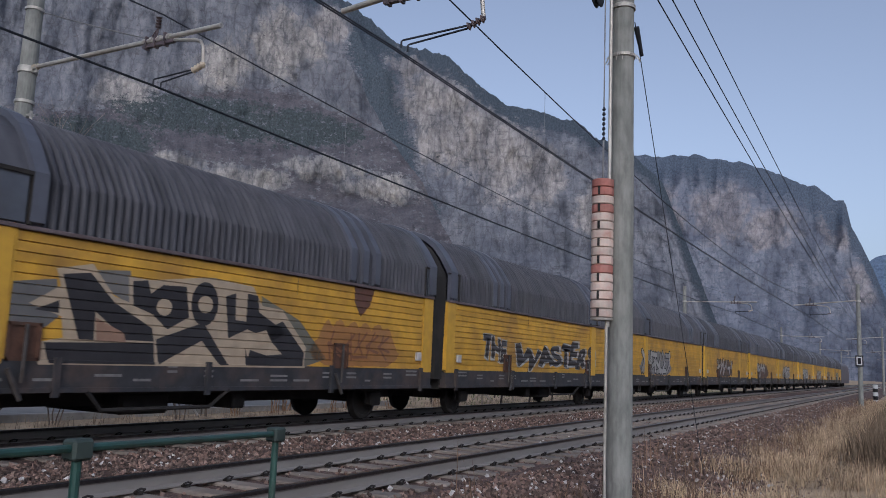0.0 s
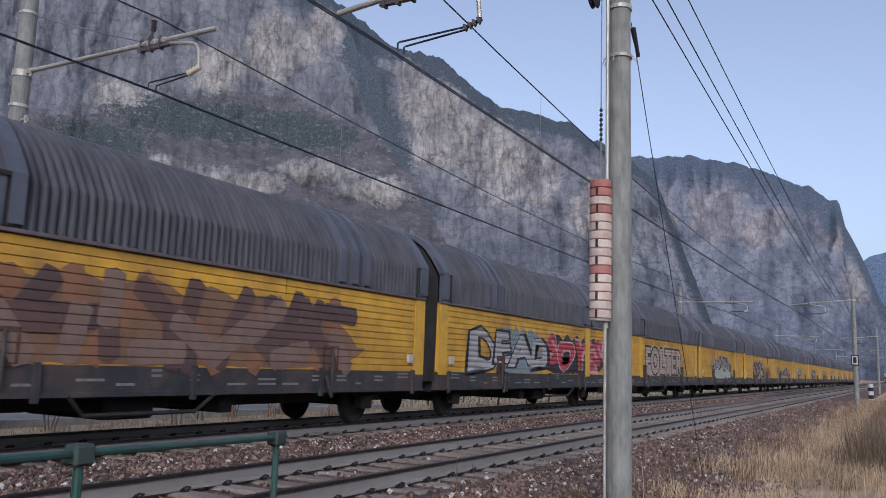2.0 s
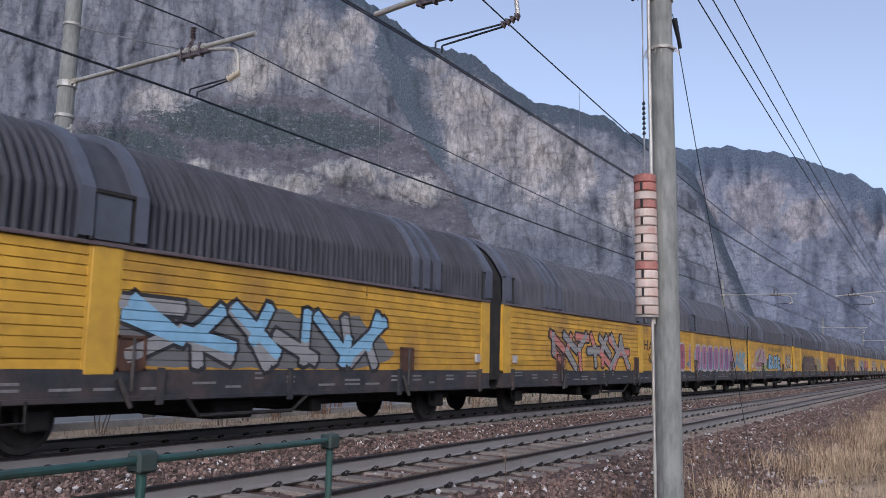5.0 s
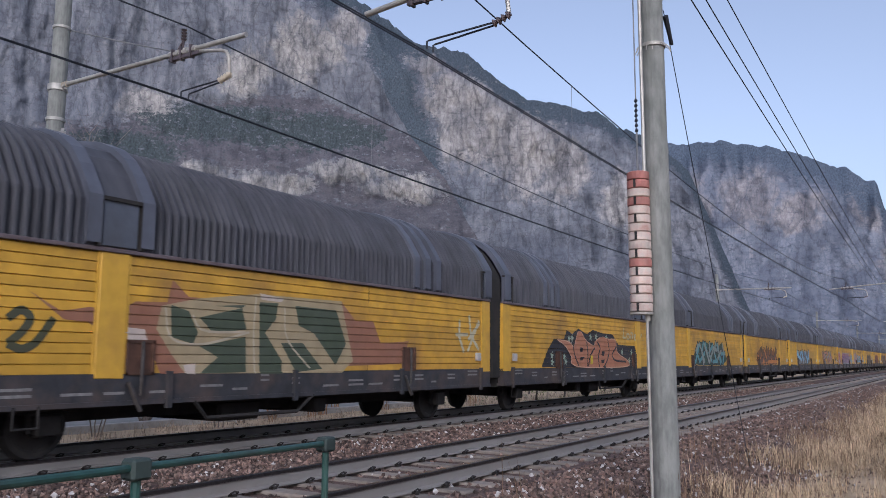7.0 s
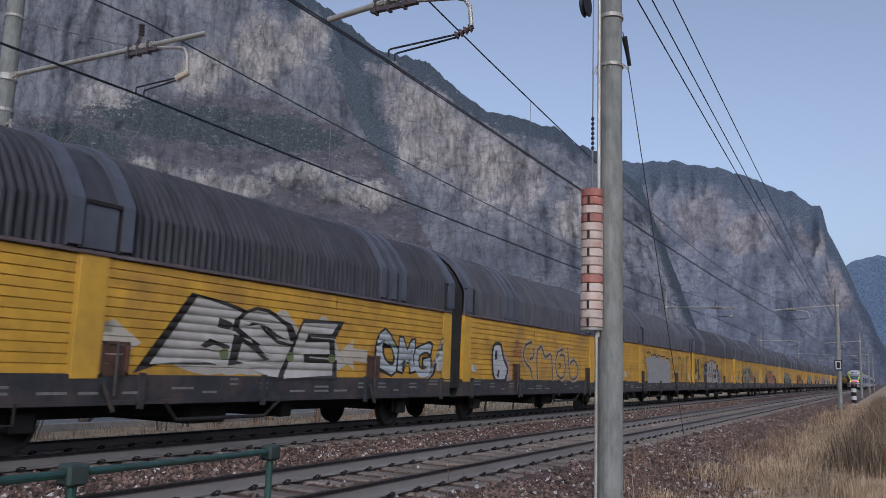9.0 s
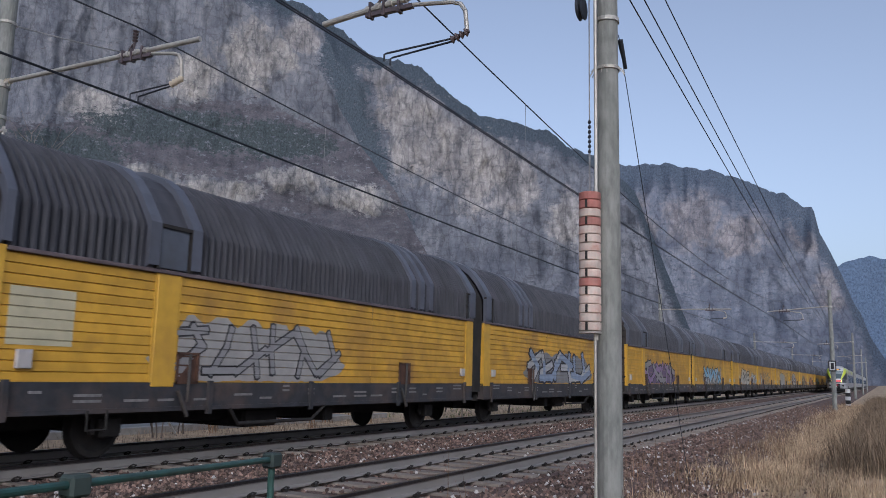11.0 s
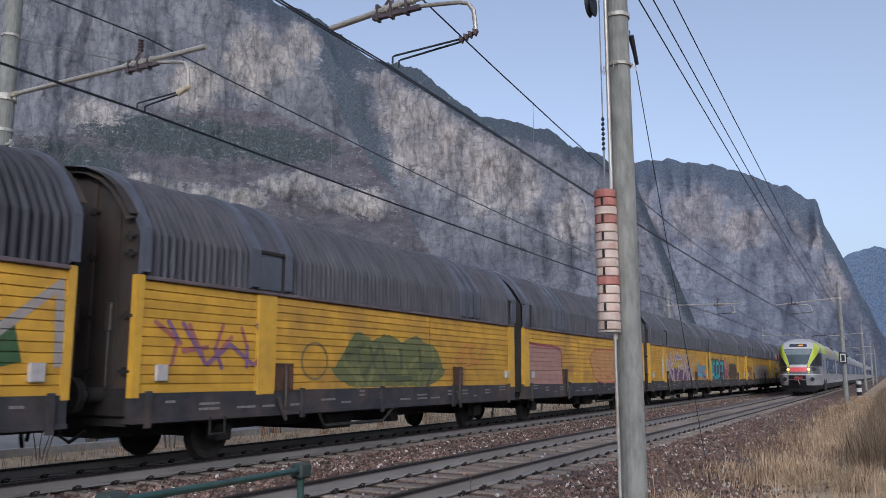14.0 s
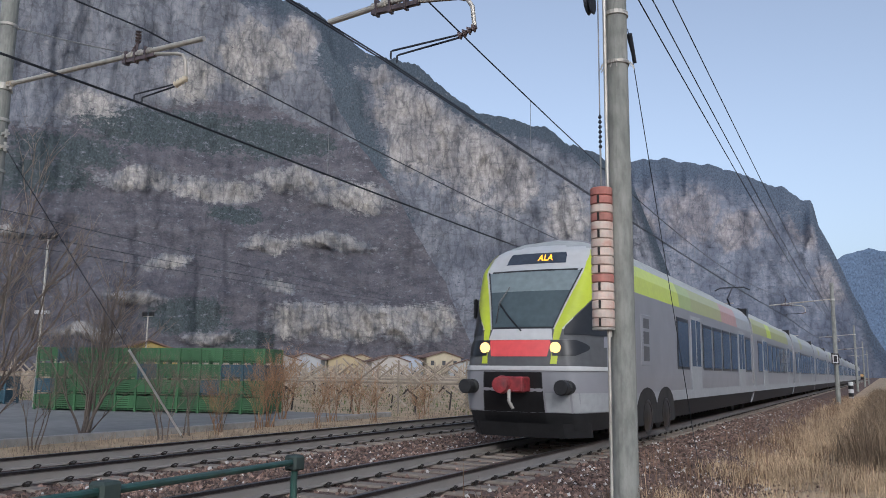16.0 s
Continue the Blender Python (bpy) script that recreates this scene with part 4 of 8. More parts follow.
    pr = [(1.38, 3.5), (1.22, 3.72), (1.0, 3.95), (0.75, 4.12), (0.4, 4.26), (0, 4.32), (-0.4, 4.26), (-0.75, 4.12), (-1.0, 3.95), (-1.22, 3.72), (-1.38, 3.5)]
    loft(bm, [[(x, y, z) for x, z in pr] for y in (-0.16, 0.1)] + [[(x * 0.96, -0.16, z - 0.09) for x, z in pr]])
    part("end_cap", bm, M["endwall_shaded"], th, "canopy strip over the end doors")
    # buffers, coupling, hoses
    bm = NB()
    box(bm, -1.35, 1.35, -0.02, 0.12, 0.75, 1.14, 0.02)
    part("headstock", bm, M["under"], th)
    for s in (-1, 1):
        bm = NB()
        lathe(bm, [(0.1, 0.0), (0.1, -0.28), (0.07, -0.28), (0.07, -0.42), (0.235, -0.43), (0.22, -0.485), (0.1, -0.49)], axis="y", at=(s * 0.875, 0, 1.04), seg=20)
        part("buffer", bm, M["under"], th, "round dark steel buffer")
    bm = NB()
    box(bm, -0.06, 0.06, -0.3, 0.0, 0.95, 1.08, 0.02)
    pipe(bm, [(0, -0.28, 1.0), (0.02, -0.36, 0.8), (0, -0.3, 0.6), (-0.02, -0.24, 0.8)], 0.035, 6)
    part("coupling_hook", bm, M["under"], th)
    for s in (-1, 1):
        bm = NB()
        pipe(bm, [(s * 0.3, 0, 0.95), (s * 0.3, -0.2, 0.85), (s * 0.32, -0.22, 0.5), (s * 0.45, -0.15, 0.4), (s * 0.6, -0.02, 0.55)], 0.028, 6)
        part("brake_hose", bm, M["under"], th)
    # half of the bellows
    bm = NB()
    secs = []
    for k in range(9):
        y = W_LEN + (W_MID - W_LEN) * k / 8
        f = 0.93 if k % 2 else 0.965
        secs.append([(1.42 * f, y, 0.85)] + [(x * f, y, z * (0.985 if k % 2 else 1.0) - 0.05) for x, z in ROOF_FULL] + [(-1.42 * f, y, 0.85)])
    loft(bm, secs)
    part("bellows", bm, M["bellow"], th, "black folded rubber bellows")
    return th


def tail_lamps(th):
    for x in (-0.86, 0.62):
        bm = NB()
        lathe(bm, [(0.06, -0.12), (0.085, -0.09), (0.09, 0.0)], axis="y", at=(x, -0.04, 1.84), seg=18)
        lamp = part("tail_lamp", bm, M["red_lamp"], th, "red tail lamp")
        bm = NB()
        box(bm, x - 0.1, x + 0.1, -0.13, -0.02, 1.6, 1.75, 0.01)
        part("battery_case", bm, M["grey_lamp"], lamp)


# displacement of bellows gap 0 along the track, seconds and metres
TRAIN = [(0.0, 15.75, 0), (1.0, 15.6, 2), (2.0, 15.52, 4), (3.0, 15.55, 6), (3.5, 15.78, 7), (4.0, 16.2, 8), (6.5, 16.65, 13), (7.0, 16.8, 14), (8.0, 17.0, 16), (9.0, 17.3, 18),
         (11.5, 19.0, 23), (12.0, 19.3, 24), (13.0, 19.9, 26), (14.0, 20.5, 28), (15.0, 20.75, 30), (15.7, 39.55, 30), (16.0, 47.7, 30)]
TRAIN = [(t, y + W_PITCH * k) for t, y, k in TRAIN]
HALVES = range(-9, 31)
LABEL = "yellow car carrier wagon with dark ribbed roof and painted graffiti"
proto = {0: wagon_proto(1), 1: wagon_proto(-1)}
wagons = {}
for j in HALVES:
    odd = j % 2
    base = proto[odd]
    ob = copy_thing(base, pose(XF, 0, 0))
    tagged(ob, LABEL, "wagon", "wagons of the freight train")
    wagons[j] = ob
tail_lamps(wagons[30])
# the last end wall stands in the open and takes the unshaded sheet
for ch in wagons[30].children:
    if ch.data.materials[0] == M["endwall_shaded"]:
        ch.data = ch.data.copy()
        ch.data.materials[0] = M["endwall"]
wagons[30]["label"] = "last yellow car carrier wagon, grey end doors, red tail lamps"
for o in list(proto.values()):
    for c in [*o.children_recursive, o]:
        bpy.data.objects.remove(c)


def wagon_y(j, s):
    """Where the end wall of half j stands when gap 0 is at s."""
    return s - W_PITCH * j - W_MID if j % 2 == 0 else s - W_PITCH * (j + 1) + W_MID


# ---- locomotive ----
M["loco"] = mat("loco_dark_paint", (0.1, 0.1, 0.11), 0.5, var=0.2, stain=(0.2, 0.05, 0.04), stain_amt=0.4)
loco = thing("locomotive", "dark electric locomotive at the head of the freight train", "locomotive")
bm = NB()
lp = [(1.45, 0.6), (1.48, 2.4), (1.35, 3.3), (1.0, 3.75), (-1.0, 3.75), (-1.35, 3.3), (-1.48, 2.4), (-1.45, 0.6)]
r = loft(bm, [[(x * f, y, z * g) for x, z in lp] for y, f, g in ((0, 0.9, 0.9), (0.6, 1, 1), (17.4, 1, 1), (18, 0.9, 0.9))], close=True)
bm.faces.new(r[0]); bm.faces.new(r[-1])
part("body", bm, M["loco"], loco)
for y in (2.5, 5.2, 12.8, 15.5):
    bm = NB()
    tube(bm, (-0.8, y, 0.55), (0.8, y, 0.55), 0.55, seg=20)
    part("wheelset", bm, M["under"], loco)
bm = NB()
pipe(bm, [(0, 8, 3.8), (0, 6.8, 4.5), (0, 8.2, 5.45)], 0.04)
tube(bm, (-0.8, 8.2, 5.47), (0.8, 8.2, 5.47), 0.03)
part("pantograph", bm, M["wire"], loco)

# ---- lettering ----
def letters(text, grow, wild=False, step=0.0):
    """The outline of a word as a flat mesh; wild: each letter swells, leans and overlaps the one before it."""
    rng = random.Random(text)
    out, pen = NB(), 0.0
    for k, ch in enumerate(text if wild else [text]):
        if ch == " ":
            pen += 0.3
            continue
        cu = bpy.data.curves.new("word", "FONT")
        cu.body, cu.offset, cu.resolution_u = ch, grow, 4
        cu.space_character = 1.12
        ob = bpy.data.objects.new("word", cu)
        me = bpy.data.meshes.new_from_object(ob)
        sx, sy, lean, up, turn = rng.uniform(1.0, 1.35), rng.uniform(0.92, 1.18), rng.uniform(-0.12, 0.2), rng.uniform(-0.1, 0.06), rng.uniform(-0.12, 0.12)
        if wild:
            x0, x1 = min(v.co.x for v in me.vertices) + grow, max(v.co.x for v in me.vertices) - grow
            for v in me.vertices:
                x, y = (v.co.x - x0) * sx, v.co.y * sy
                # bars swell towards the foot and the edges wobble
                x += lean * y + (0.07 * sx * math.sin(5 * y + k)) + (0.35 - y) * 0.16 * (x / max(0.1, (x1 - x0) * sx) - 0.5)
                y += up + 0.06 * math.sin(6 * x + 2 * k)
                v.co = (pen + x * math.cos(turn) - y * math.sin(turn), x * math.sin(turn) + y * math.cos(turn), 2 * step * k)
            pen += (x1 - x0) * sx * 0.98 + 0.06
        out.from_mesh(me)
        bpy.data.objects.remove(ob)
        bpy.data.curves.remove(cu)
        bpy.data.meshes.remove(me)
    return out


# ---- passenger train ----
M["p_grey"] = mat("coach_silver_paint", (0.28, 0.28, 0.3), 0.35, 0.1, var=0.06, scale=2, stain=(0.2, 0.19, 0.19), stain_scale=0.6, stain_amt=0.3)
M["p_white"] = mat("coach_white_paint", (0.52, 0.52, 0.52), 0.3, var=0.05, stain=(0.4, 0.38, 0.36), stain_amt=0.3)
M["p_green"] = mat("coach_lime_paint", (0.5, 0.58, 0.035), 0.35, var=0.06, stain=(0.3, 0.33, 0.05), stain_amt=0.3)
M["p_red"] = mat("coach_red_paint", (0.75, 0.09, 0.09), 0.35, var=0.06)
M["coupler"] = mat("coupler_red_paint", (0.28, 0.035, 0.04), 0.5, var=0.3, scale=9, stain=(0.06, 0.03, 0.03), stain_scale=4, stain_amt=0.7)
M["p_dark"] = mat("skirt_dark", (0.016, 0.016, 0.017), 0.6, var=0.2)
M["p_mid"] = mat("nose_dark_grey", (0.09, 0.09, 0.092), 0.45, var=0.12)
M["p_glass"] = mat("tinted_glass", (0.05, 0.06, 0.08), 0.08, 0.0, var=0.2)
M["p_screen"] = mat("windscreen_glass", (0.075, 0.1, 0.108), 0.08, 0.0, var=0.1)
M["p_screen_top"] = mat("windscreen_shade_band", (0.2, 0.24, 0.25), 0.15, 0.0, var=0.1)
M["p_black"] = mat("black_trim", (0.012, 0.012, 0.013), 0.3, var=0.2)
M["head_lamp"] = mat("headlamp_glow", (1.0, 0.55, 0.17), 0.3, var=0.1, emit=1.7)
M["amber"] = mat("display_amber", (1.0, 0.42, 0.02), 0.4, var=0.05, emit=1.6)
M["p_pale"] = mat("pale_panel", (0.34, 0.35, 0.36), 0.4, var=0.08)
M["p_teal"] = mat("coach_teal_paint", (0.33, 0.4, 0.14), 0.4, var=0.06)
M["p_olive"] = mat("coach_pale_olive_paint", (0.33, 0.34, 0.15), 0.4, var=0.06)
M["p_rose"] = mat("coach_rose_paint", (0.42, 0.24, 0.22), 0.4, var=0.06)
M["p_roof"] = mat("coach_roof", (0.4, 0.41, 0.4), 0.6, var=0.12)

W_Z = [(0.3, 1.3), (0.7, 1.42), (1.2, 1.44), (2.9, 1.44), (3.25, 1.40), (3.5, 1.3), (3.7, 1.12), (3.85, 0.85), (3.95, 0.5), (4.0, 0.0)]
YF_Z = [(0.3, 0.25), (0.6, 0.1), (1.0, 0.02), (1.38, 0.0), (1.9, 0.1), (2.06, 0.16), (3.2, 0.78), (3.6, 1.12), (3.85, 1.6), (4.0, 2.3)]
WF_Z = [(0.3, 0.9), (1.38, 0.84), (2.06, 0.66), (2.6, 0.8), (3.2, 0.97), (3.5, 0.9), (3.7, 0.75), (3.85, 0.5), (4.0, 0.0)]


def nose(u, z, out=0.0):
    """A point of the cab's skin: u from -1 to 1 round the nose, z up; out: offset to the outside."""
    a, s = abs(u), (1 if u >= 0 else -1)
    w, wf, yf = interp(z, W_Z), interp(z, WF_Z), interp(z, YF_Z)
    wf = min(wf, w)
    if a < 0.5:
        k = a / 0.5
        x, y = wf * k, yf + 0.10 * k * k
    else:
        k = (a - 0.5) / 0.5 * math.pi / 2
        x, y = wf + (w - wf) * math.sin(k), yf + 0.10 + 2.0 * (1 - math.cos(k))
    return Vector((s * x, y, z))


def skin(u, z, out=0.0):
    p = nose(u, z)
    if out:
        e = 0.01
        n = (nose(min(u + e, 1), z) - nose(max(u - e, -1), z)).cross(nose(u, z + e) - nose(u, z - e))
        if n.length:
            n.normalize()
            if n.y > 0 and abs(n.x) < 0.9 or n.x * p.x < -0.01:
                n = -n
            p = p + n * out
    return p


def patch(name, u0, u1, z0, z1, material, parent, nu=8, nz=8, out=0.006, label=""):
    """A panel on the nose; u0 and u1 may change with the height."""
    f0 = u0 if callable(u0) else (lambda z: u0)
    f1 = u1 if callable(u1) else (lambda z: u1)
    bm = NB()
    loft(bm, [[skin(f0(z) + (f1(z) - f0(z)) * i / nu, z, out) for i in range(nu + 1)] for z in [z0 + (z1 - z0) * j / nz for j in range(nz + 1)]])
    return part(name, bm, material, parent, label, smooth=True)


def build_passenger():
    th = thing("passenger_train", "silver passenger train with lime green stripes and lit headlamps", "train")
    zs = [0.3, 0.45, 0.6, 0.8, 1.0, 1.2, 1.38, 1.6, 1.9, 2.06, 2.3, 2.6, 2.9, 3.2, 3.4, 3.5, 3.6, 3.7, 3.8, 3.85, 3.9, 3.95, 4.0]
    us = [i / 48 for i in range(-48, 49)]
    zs = sorted(zs + [(a + b) / 2 for a, b in zip(zs, zs[1:])])
    bm = NB()
    loft(bm, [[skin(u, z) for u in us] for z in zs])
    for f in bm.faces:
        c = f.calc_center_median()
        f.material_index = 1 if c.z > 2.0 else 0
        if c.z < 0.62:
            f.material_index = 2
        if c.z > 3.2 and c.y > 1.4:
            f.material_index = 3
        if 1.38 < c.z < 2.06 or (c.z > 1.9 and c.z < 3.15 and abs(c.x) > interp(c.z, WF_Z) + 0.2):
            f.material_index = 4
        if c.y > 1.0 and 0.62 < c.z < 3.2:
            f.material_index = 0
    cab = part("cab", bm, [M["p_grey"], M["p_white"], M["p_dark"], M["p_roof"], M["p_mid"]], th, "rounded silver and white driving cab", smooth=True)
    ww = lambda z: interp(z, [(2.06, 0.43), (3.2, 0.475)])
    patch("windscreen", lambda z: -ww(z), ww, 2.1, 2.78, M["p_screen"], cab, label="raked tinted windscreen")
    patch("windscreen_shade", lambda z: -ww(z), ww, 2.78, 3.17, M["p_screen_top"], cab)
    for s in (-1, 1):
        patch("windscreen_rim", lambda z: s * ww(z), lambda z: s * (ww(z) + 0.018), 2.07, 3.2, M["p_black"], cab, 2)
    for z0, z1 in ((2.06, 2.1), (3.17, 3.2)):
        patch("windscreen_rim", -0.445, 0.445, z0, z1, M["p_black"], cab, nz=2, out=0.007)
    patch("display", -0.32, 0.32, 3.33, 3.56, M["p_glass"], cab, nz=3)
    bm = letters("ALA", 0.02)
    xs = [v.co.x for v in bm.verts]
    for v in bm.verts:
        v.co = skin(0.02 + 0.16 * (v.co.x - min(xs)) / (max(xs) - min(xs)), 3.385 + 0.13 * v.co.y / 0.7, 0.014)
    part("display_text", bm, M["amber"], cab, "lit amber destination letters")
    for s in (-1, 1):
        lo = lambda z: s * interp(z, [(1.42, 0.36), (2.0, 0.455), (2.1, 0.47), (3.3, 0.52), (3.6, 0.6)])
        hi = lambda z: s * interp(z, [(1.42, 0.43), (2.0, 0.53), (2.1, 0.54), (2.6, 0.66), (3.0, 0.76), (3.3, 0.86), (3.6, 0.98)])
        patch("green_stripe", lo, hi, 1.44, 3.6, M["p_green"], cab, 10, 24, out=0.014, label="lime green stripe")
        patch("lamp_cover", lambda z: s * 0.40, lambda z: s * (0.62 + 0.08 * math.sin((z - 1.6) / 0.26 * math.pi)), 1.58, 1.86, M["p_black"], cab, 12, 8, out=0.022)
        bm = NB()
        c = skin(s * 0.445, 1.72, 0.035)
        lathe(bm, [(0.09, 0.03), (0.098, 0.0), (0.085, -0.02)], axis="y", at=c, seg=18)
        part("headlamp", bm, M["head_lamp"], cab, "lit amber-white headlamp")
        patch("side_window", lambda z: s * interp(z, [(1.95, 0.545), (2.1, 0.55), (2.6, 0.67), (3.0, 0.765)]), s * 0.94, 1.95, 2.9, M["p_black"], cab, 14, 12, out=0.018, label="black cab side window")
    patch("red_panel", lambda z: -interp(z, [(1.58, 0.34), (1.86, 0.41)]), lambda z: interp(z, [(1.58, 0.34), (1.86, 0.41)]), 1.57, 1.86, M["p_red"], cab, 10, 3, out=0.01, label="red panel between the headlamps")
    patch("white_panel", -0.43, 0.43, 1.865, 2.06, M["p_white"], cab, 20, 4, out=0.013)
    patch("white_line", -0.9, 0.9, 1.33, 1.40, M["p_white"], cab, 60, 3, out=0.03)
    patch("coupler_recess", -0.4, 0.27, 0.4, 1.3, M["p_black"], cab, 8, 4, out=0.006)
    patch("nose_lower", 0.29, 0.8, 0.62, 1.3, M["p_grey"], cab, 8, 4, out=0.02)
    patch("nose_lower", -0.8, -0.42, 0.62, 1.3, M["p_grey"], cab, 8, 4, out=0.02)
    patch("nose_lip", 0.29, 0.84, 0.62, 0.95, M["p_pale"], cab, 8, 3, out=0.026, label="pale lower lip of the nose")
    bm = NB()
    pipe(bm, [skin(0.02, 2.02, 0.03), skin(-0.2, 2.3, 0.05), skin(-0.33, 2.55, 0.04)], 0.014, 5)
    pipe(bm, [skin(-0.37, 2.15, 0.04), skin(-0.33, 2.55, 0.05), skin(-0.22, 2.85, 0.04)], 0.012, 5)
    part("wiper", bm, M["p_black"], cab)
    bm = NB()
    box(bm, -0.2, 0.24, -0.32, 0.2, 0.95, 1.22, 0.03)
    lathe(bm, [(0.05, -0.5), (0.14, -0.48), (0.16, -0.36), (0.13, -0.3)], axis="y", at=(-0.12, 0, 1.08), seg=14)
    part("coupler", bm, M["coupler"], th, "red painted automatic coupler")
    bm = NB()
    pipe(bm, [(0.0, -0.35, 1.0), (0.03, -0.42, 0.8), (0.08, -0.36, 0.68)], 0.03, 6)
    part("coupler_hook", bm, M["galv"], th)
    for s in (-1, 1):
        bm = NB()
        lathe(bm, [(0.12, 0.35), (0.125, -0.12), (0.1, -0.13), (0.1, -0.2), (0.13, -0.22), (0.13, -0.36), (0.115, -0.38)], axis="y", at=(s * 0.9, 0.12, 1.04), seg=18)
        part("buffer", bm, M["p_dark"], th, "black rubber-covered buffer")
    bm = NB()
    loft(bm, [[(x, interp(abs(x), [(0, 0.0), (0.8, 0.12), (1.15, 0.6)]) + (0.42 - z) * 0.5, z) for x in (-1.15, -0.8, -0.4, 0, 0.4, 0.8, 1.15)] for z in (0.17, 0.3, 0.42)])
    part("snow_plough", bm, M["p_dark"], th)
    # mirror
    bm = NB()
    box(bm, -1.5, -1.42, 1.3, 1.4, 2.35, 2.75, 0.02)
    part("mirror", bm, M["p_black"], th)
    # coaches
    sec = [(w, z) for z, w in W_Z]
    full = [(x, z) for x, z in sec] + [(-x, z) for x, z in sec[-2::-1]]
    y = 2.2
    lime, teal, olive, rose, pale = M["p_green"], M["p_teal"], M["p_olive"], M["p_rose"], M["p_pale"]
    bands = [(lime, teal, olive, rose, pale), (olive, lime, olive, olive, pale), (pale, olive, pale, pale, pale)]
    lens = [17.4, 16.3, 16.3, 16.3, 16.3, 17.4, 17.4, 16.3, 16.3, 16.3, 16.3, 17.4]
    for ci, ln in enumerate(lens):
        bm = NB()
        r = loft(bm, [[(x, yy, z) for x, z in full] for yy in (y, y + 4.5, y + 6.0, y + 10.5, y + 13.5, y + ln - 0.5)])
        bm.faces.new(r[0]); bm.faces.new(r[-1])
        for f in bm.faces:
            c = f.calc_center_median()
            f.material_index = 1 if c.z < 0.68 else 2 if c.z > 3.4 else 3 + sum(c.y - y > k for k in (4.5, 6.0, 10.5, 13.5)) if c.z > 2.95 and len(f.verts) == 4 else 0
        coach = part("coach", bm, [M["p_grey"], M["p_dark"], M["p_roof"], *bands[min(ci, 2)]], th, "silver coach body with lime band under the roof")
        bm = NB()
        box(bm, -1.3, 1.3, y + ln - 0.5, y + ln, 0.5, 3.8)
        part("gangway", bm, M["p_black"], th)
        xs = 1.444
        k0 = y + (4.1 if ci == 0 else 1.2)
        n = 9 if ci else 8
        step = (ln - (4.7 if ci == 0 else 1.8)) / n
        for k in range(n):
            wy = k0 + step * k
            door = k in (1, n - 2)
            bm = NB()
            z0, z1 = (0.75, 2.75) if door else (1.45, 2.62)
            box(bm, xs - 0.03, xs + 0.006, wy, wy + step * 0.84, z0 - 0.04, z1 + 0.04, 0.01)
            o = part("door" if door else "window", bm, M["p_pale"] if door else M["p_black"], coach)
            for h in ((0.06, 0.38), (0.46, 0.78)) if door else ((0.05, 0.79),):
                bm = NB()
                box(bm, xs, xs + 0.011, wy + step * h[0], wy + step * h[1], z0 + (0.75 if door else 0.03), z1 - 0.06)
                part("pane", bm, M["p_glass"], o)
        for by in ((y + 2.0, y + 4.6) if ci == 0 else (y - 0.2 - 1.3, y - 0.2 + 1.3)):
            bm = NB()
            for s in (-1, 1):
                lathe(bm, [(0.2, s * 0.66), (0.44, s * 0.69), (0.43, s * 0.82), (0.3, s * 0.84), (0.12, s * 0.8)], axis="x", at=(0, by, 0.43), seg=24)
            box(bm, 1.0, 1.2, by - 0.5, by + 0.5, 0.4, 0.6, 0.04)
            part("wheelset", bm, M["under"], th, "dark steel wheelset")
        bm = NB()
        box(bm, -0.6, 0.6, y + 2.6, y + ln - 3, 3.93, 4.05, 0.05)
        part("roof_unit", bm, M["p_roof"], coach)
        y += ln
    bm = NB()
    pipe(bm, [(0, 24.5, 4.1), (0, 23.2, 4.55), (0, 24.6, 5.15)], 0.035)
    pipe(bm, [(-0.75, 24.6, 5.05), (-0.5, 24.6, 5.18), (0.5, 24.6, 5.18), (0.75, 24.6, 5.05)], 0.03)
    box(bm, -0.5, 0.5, 23.0, 25.0, 4.08, 4.14)
    part("pantograph", bm, M["wire"], th, "raised dark pantograph")
    # wheel opening behind the cab
    bm = NB()
    for c in (3.35, 4.95):
        vs = [bm.verts.new((1.452, c + 0.84 * math.cos(a), 0.28 + 0.74 * max(0, math.sin(a)) ** 0.6)) for a in [math.pi * k / 14 for k in range(15)]]
        bm.faces.new(vs)
        bm.faces.new([bm.verts.new((1.40, v.co.y, v.co.z)) for v in vs])
    part("wheel_opening", bm, M["under"], th)
    for c in (3.35, 4.95):
        bm = NB()
        lathe(bm, [(0.36, 1.456), (0.36, 1.462), (0.3, 1.466), (0.28, 1.458), (0.1, 1.475)], axis="x", at=(0, c, 0.42), seg=22)
        part("wheel", bm, M["p_black"], th)
    bm = NB()
    box(bm, 1.43, 1.452, 3.0, 3.75, 1.45, 2.5, 0.01)
    panel = part("service_panel", bm, M["p_grey"], th)
    for z0, z1 in ((1.55, 1.85), (1.9, 2.15), (2.22, 2.42)):
        bm = NB()
        box(bm, 1.45, 1.456, 3.15, 3.6, z0, z1)
        part("grille", bm, M["p_mid"], panel)
    bm = NB()
    box(bm, 1.425, 1.449, 2.4, 200.0, 0.7, 0.92)
    part("sill_stripe", bm, M["p_pale"], th, "pale stripe along the sill")
    return th


passenger = build_passenger()
passenger.matrix_basis = pose(XN, 13.3, 0)
# seconds and the place of the nose
PASSENGER = [(0.0, 406.0), (11.5, 124.5), (12.5, 100.0), (13.5, 75.6), (14.0, 63.2), (14.8, 42.9), (15.2, 32.9), (15.5, 25.6), (15.7, 20.7), (16.0, 13.3)]

# ---- graffiti on the wagon sides ----
PAINT = {}


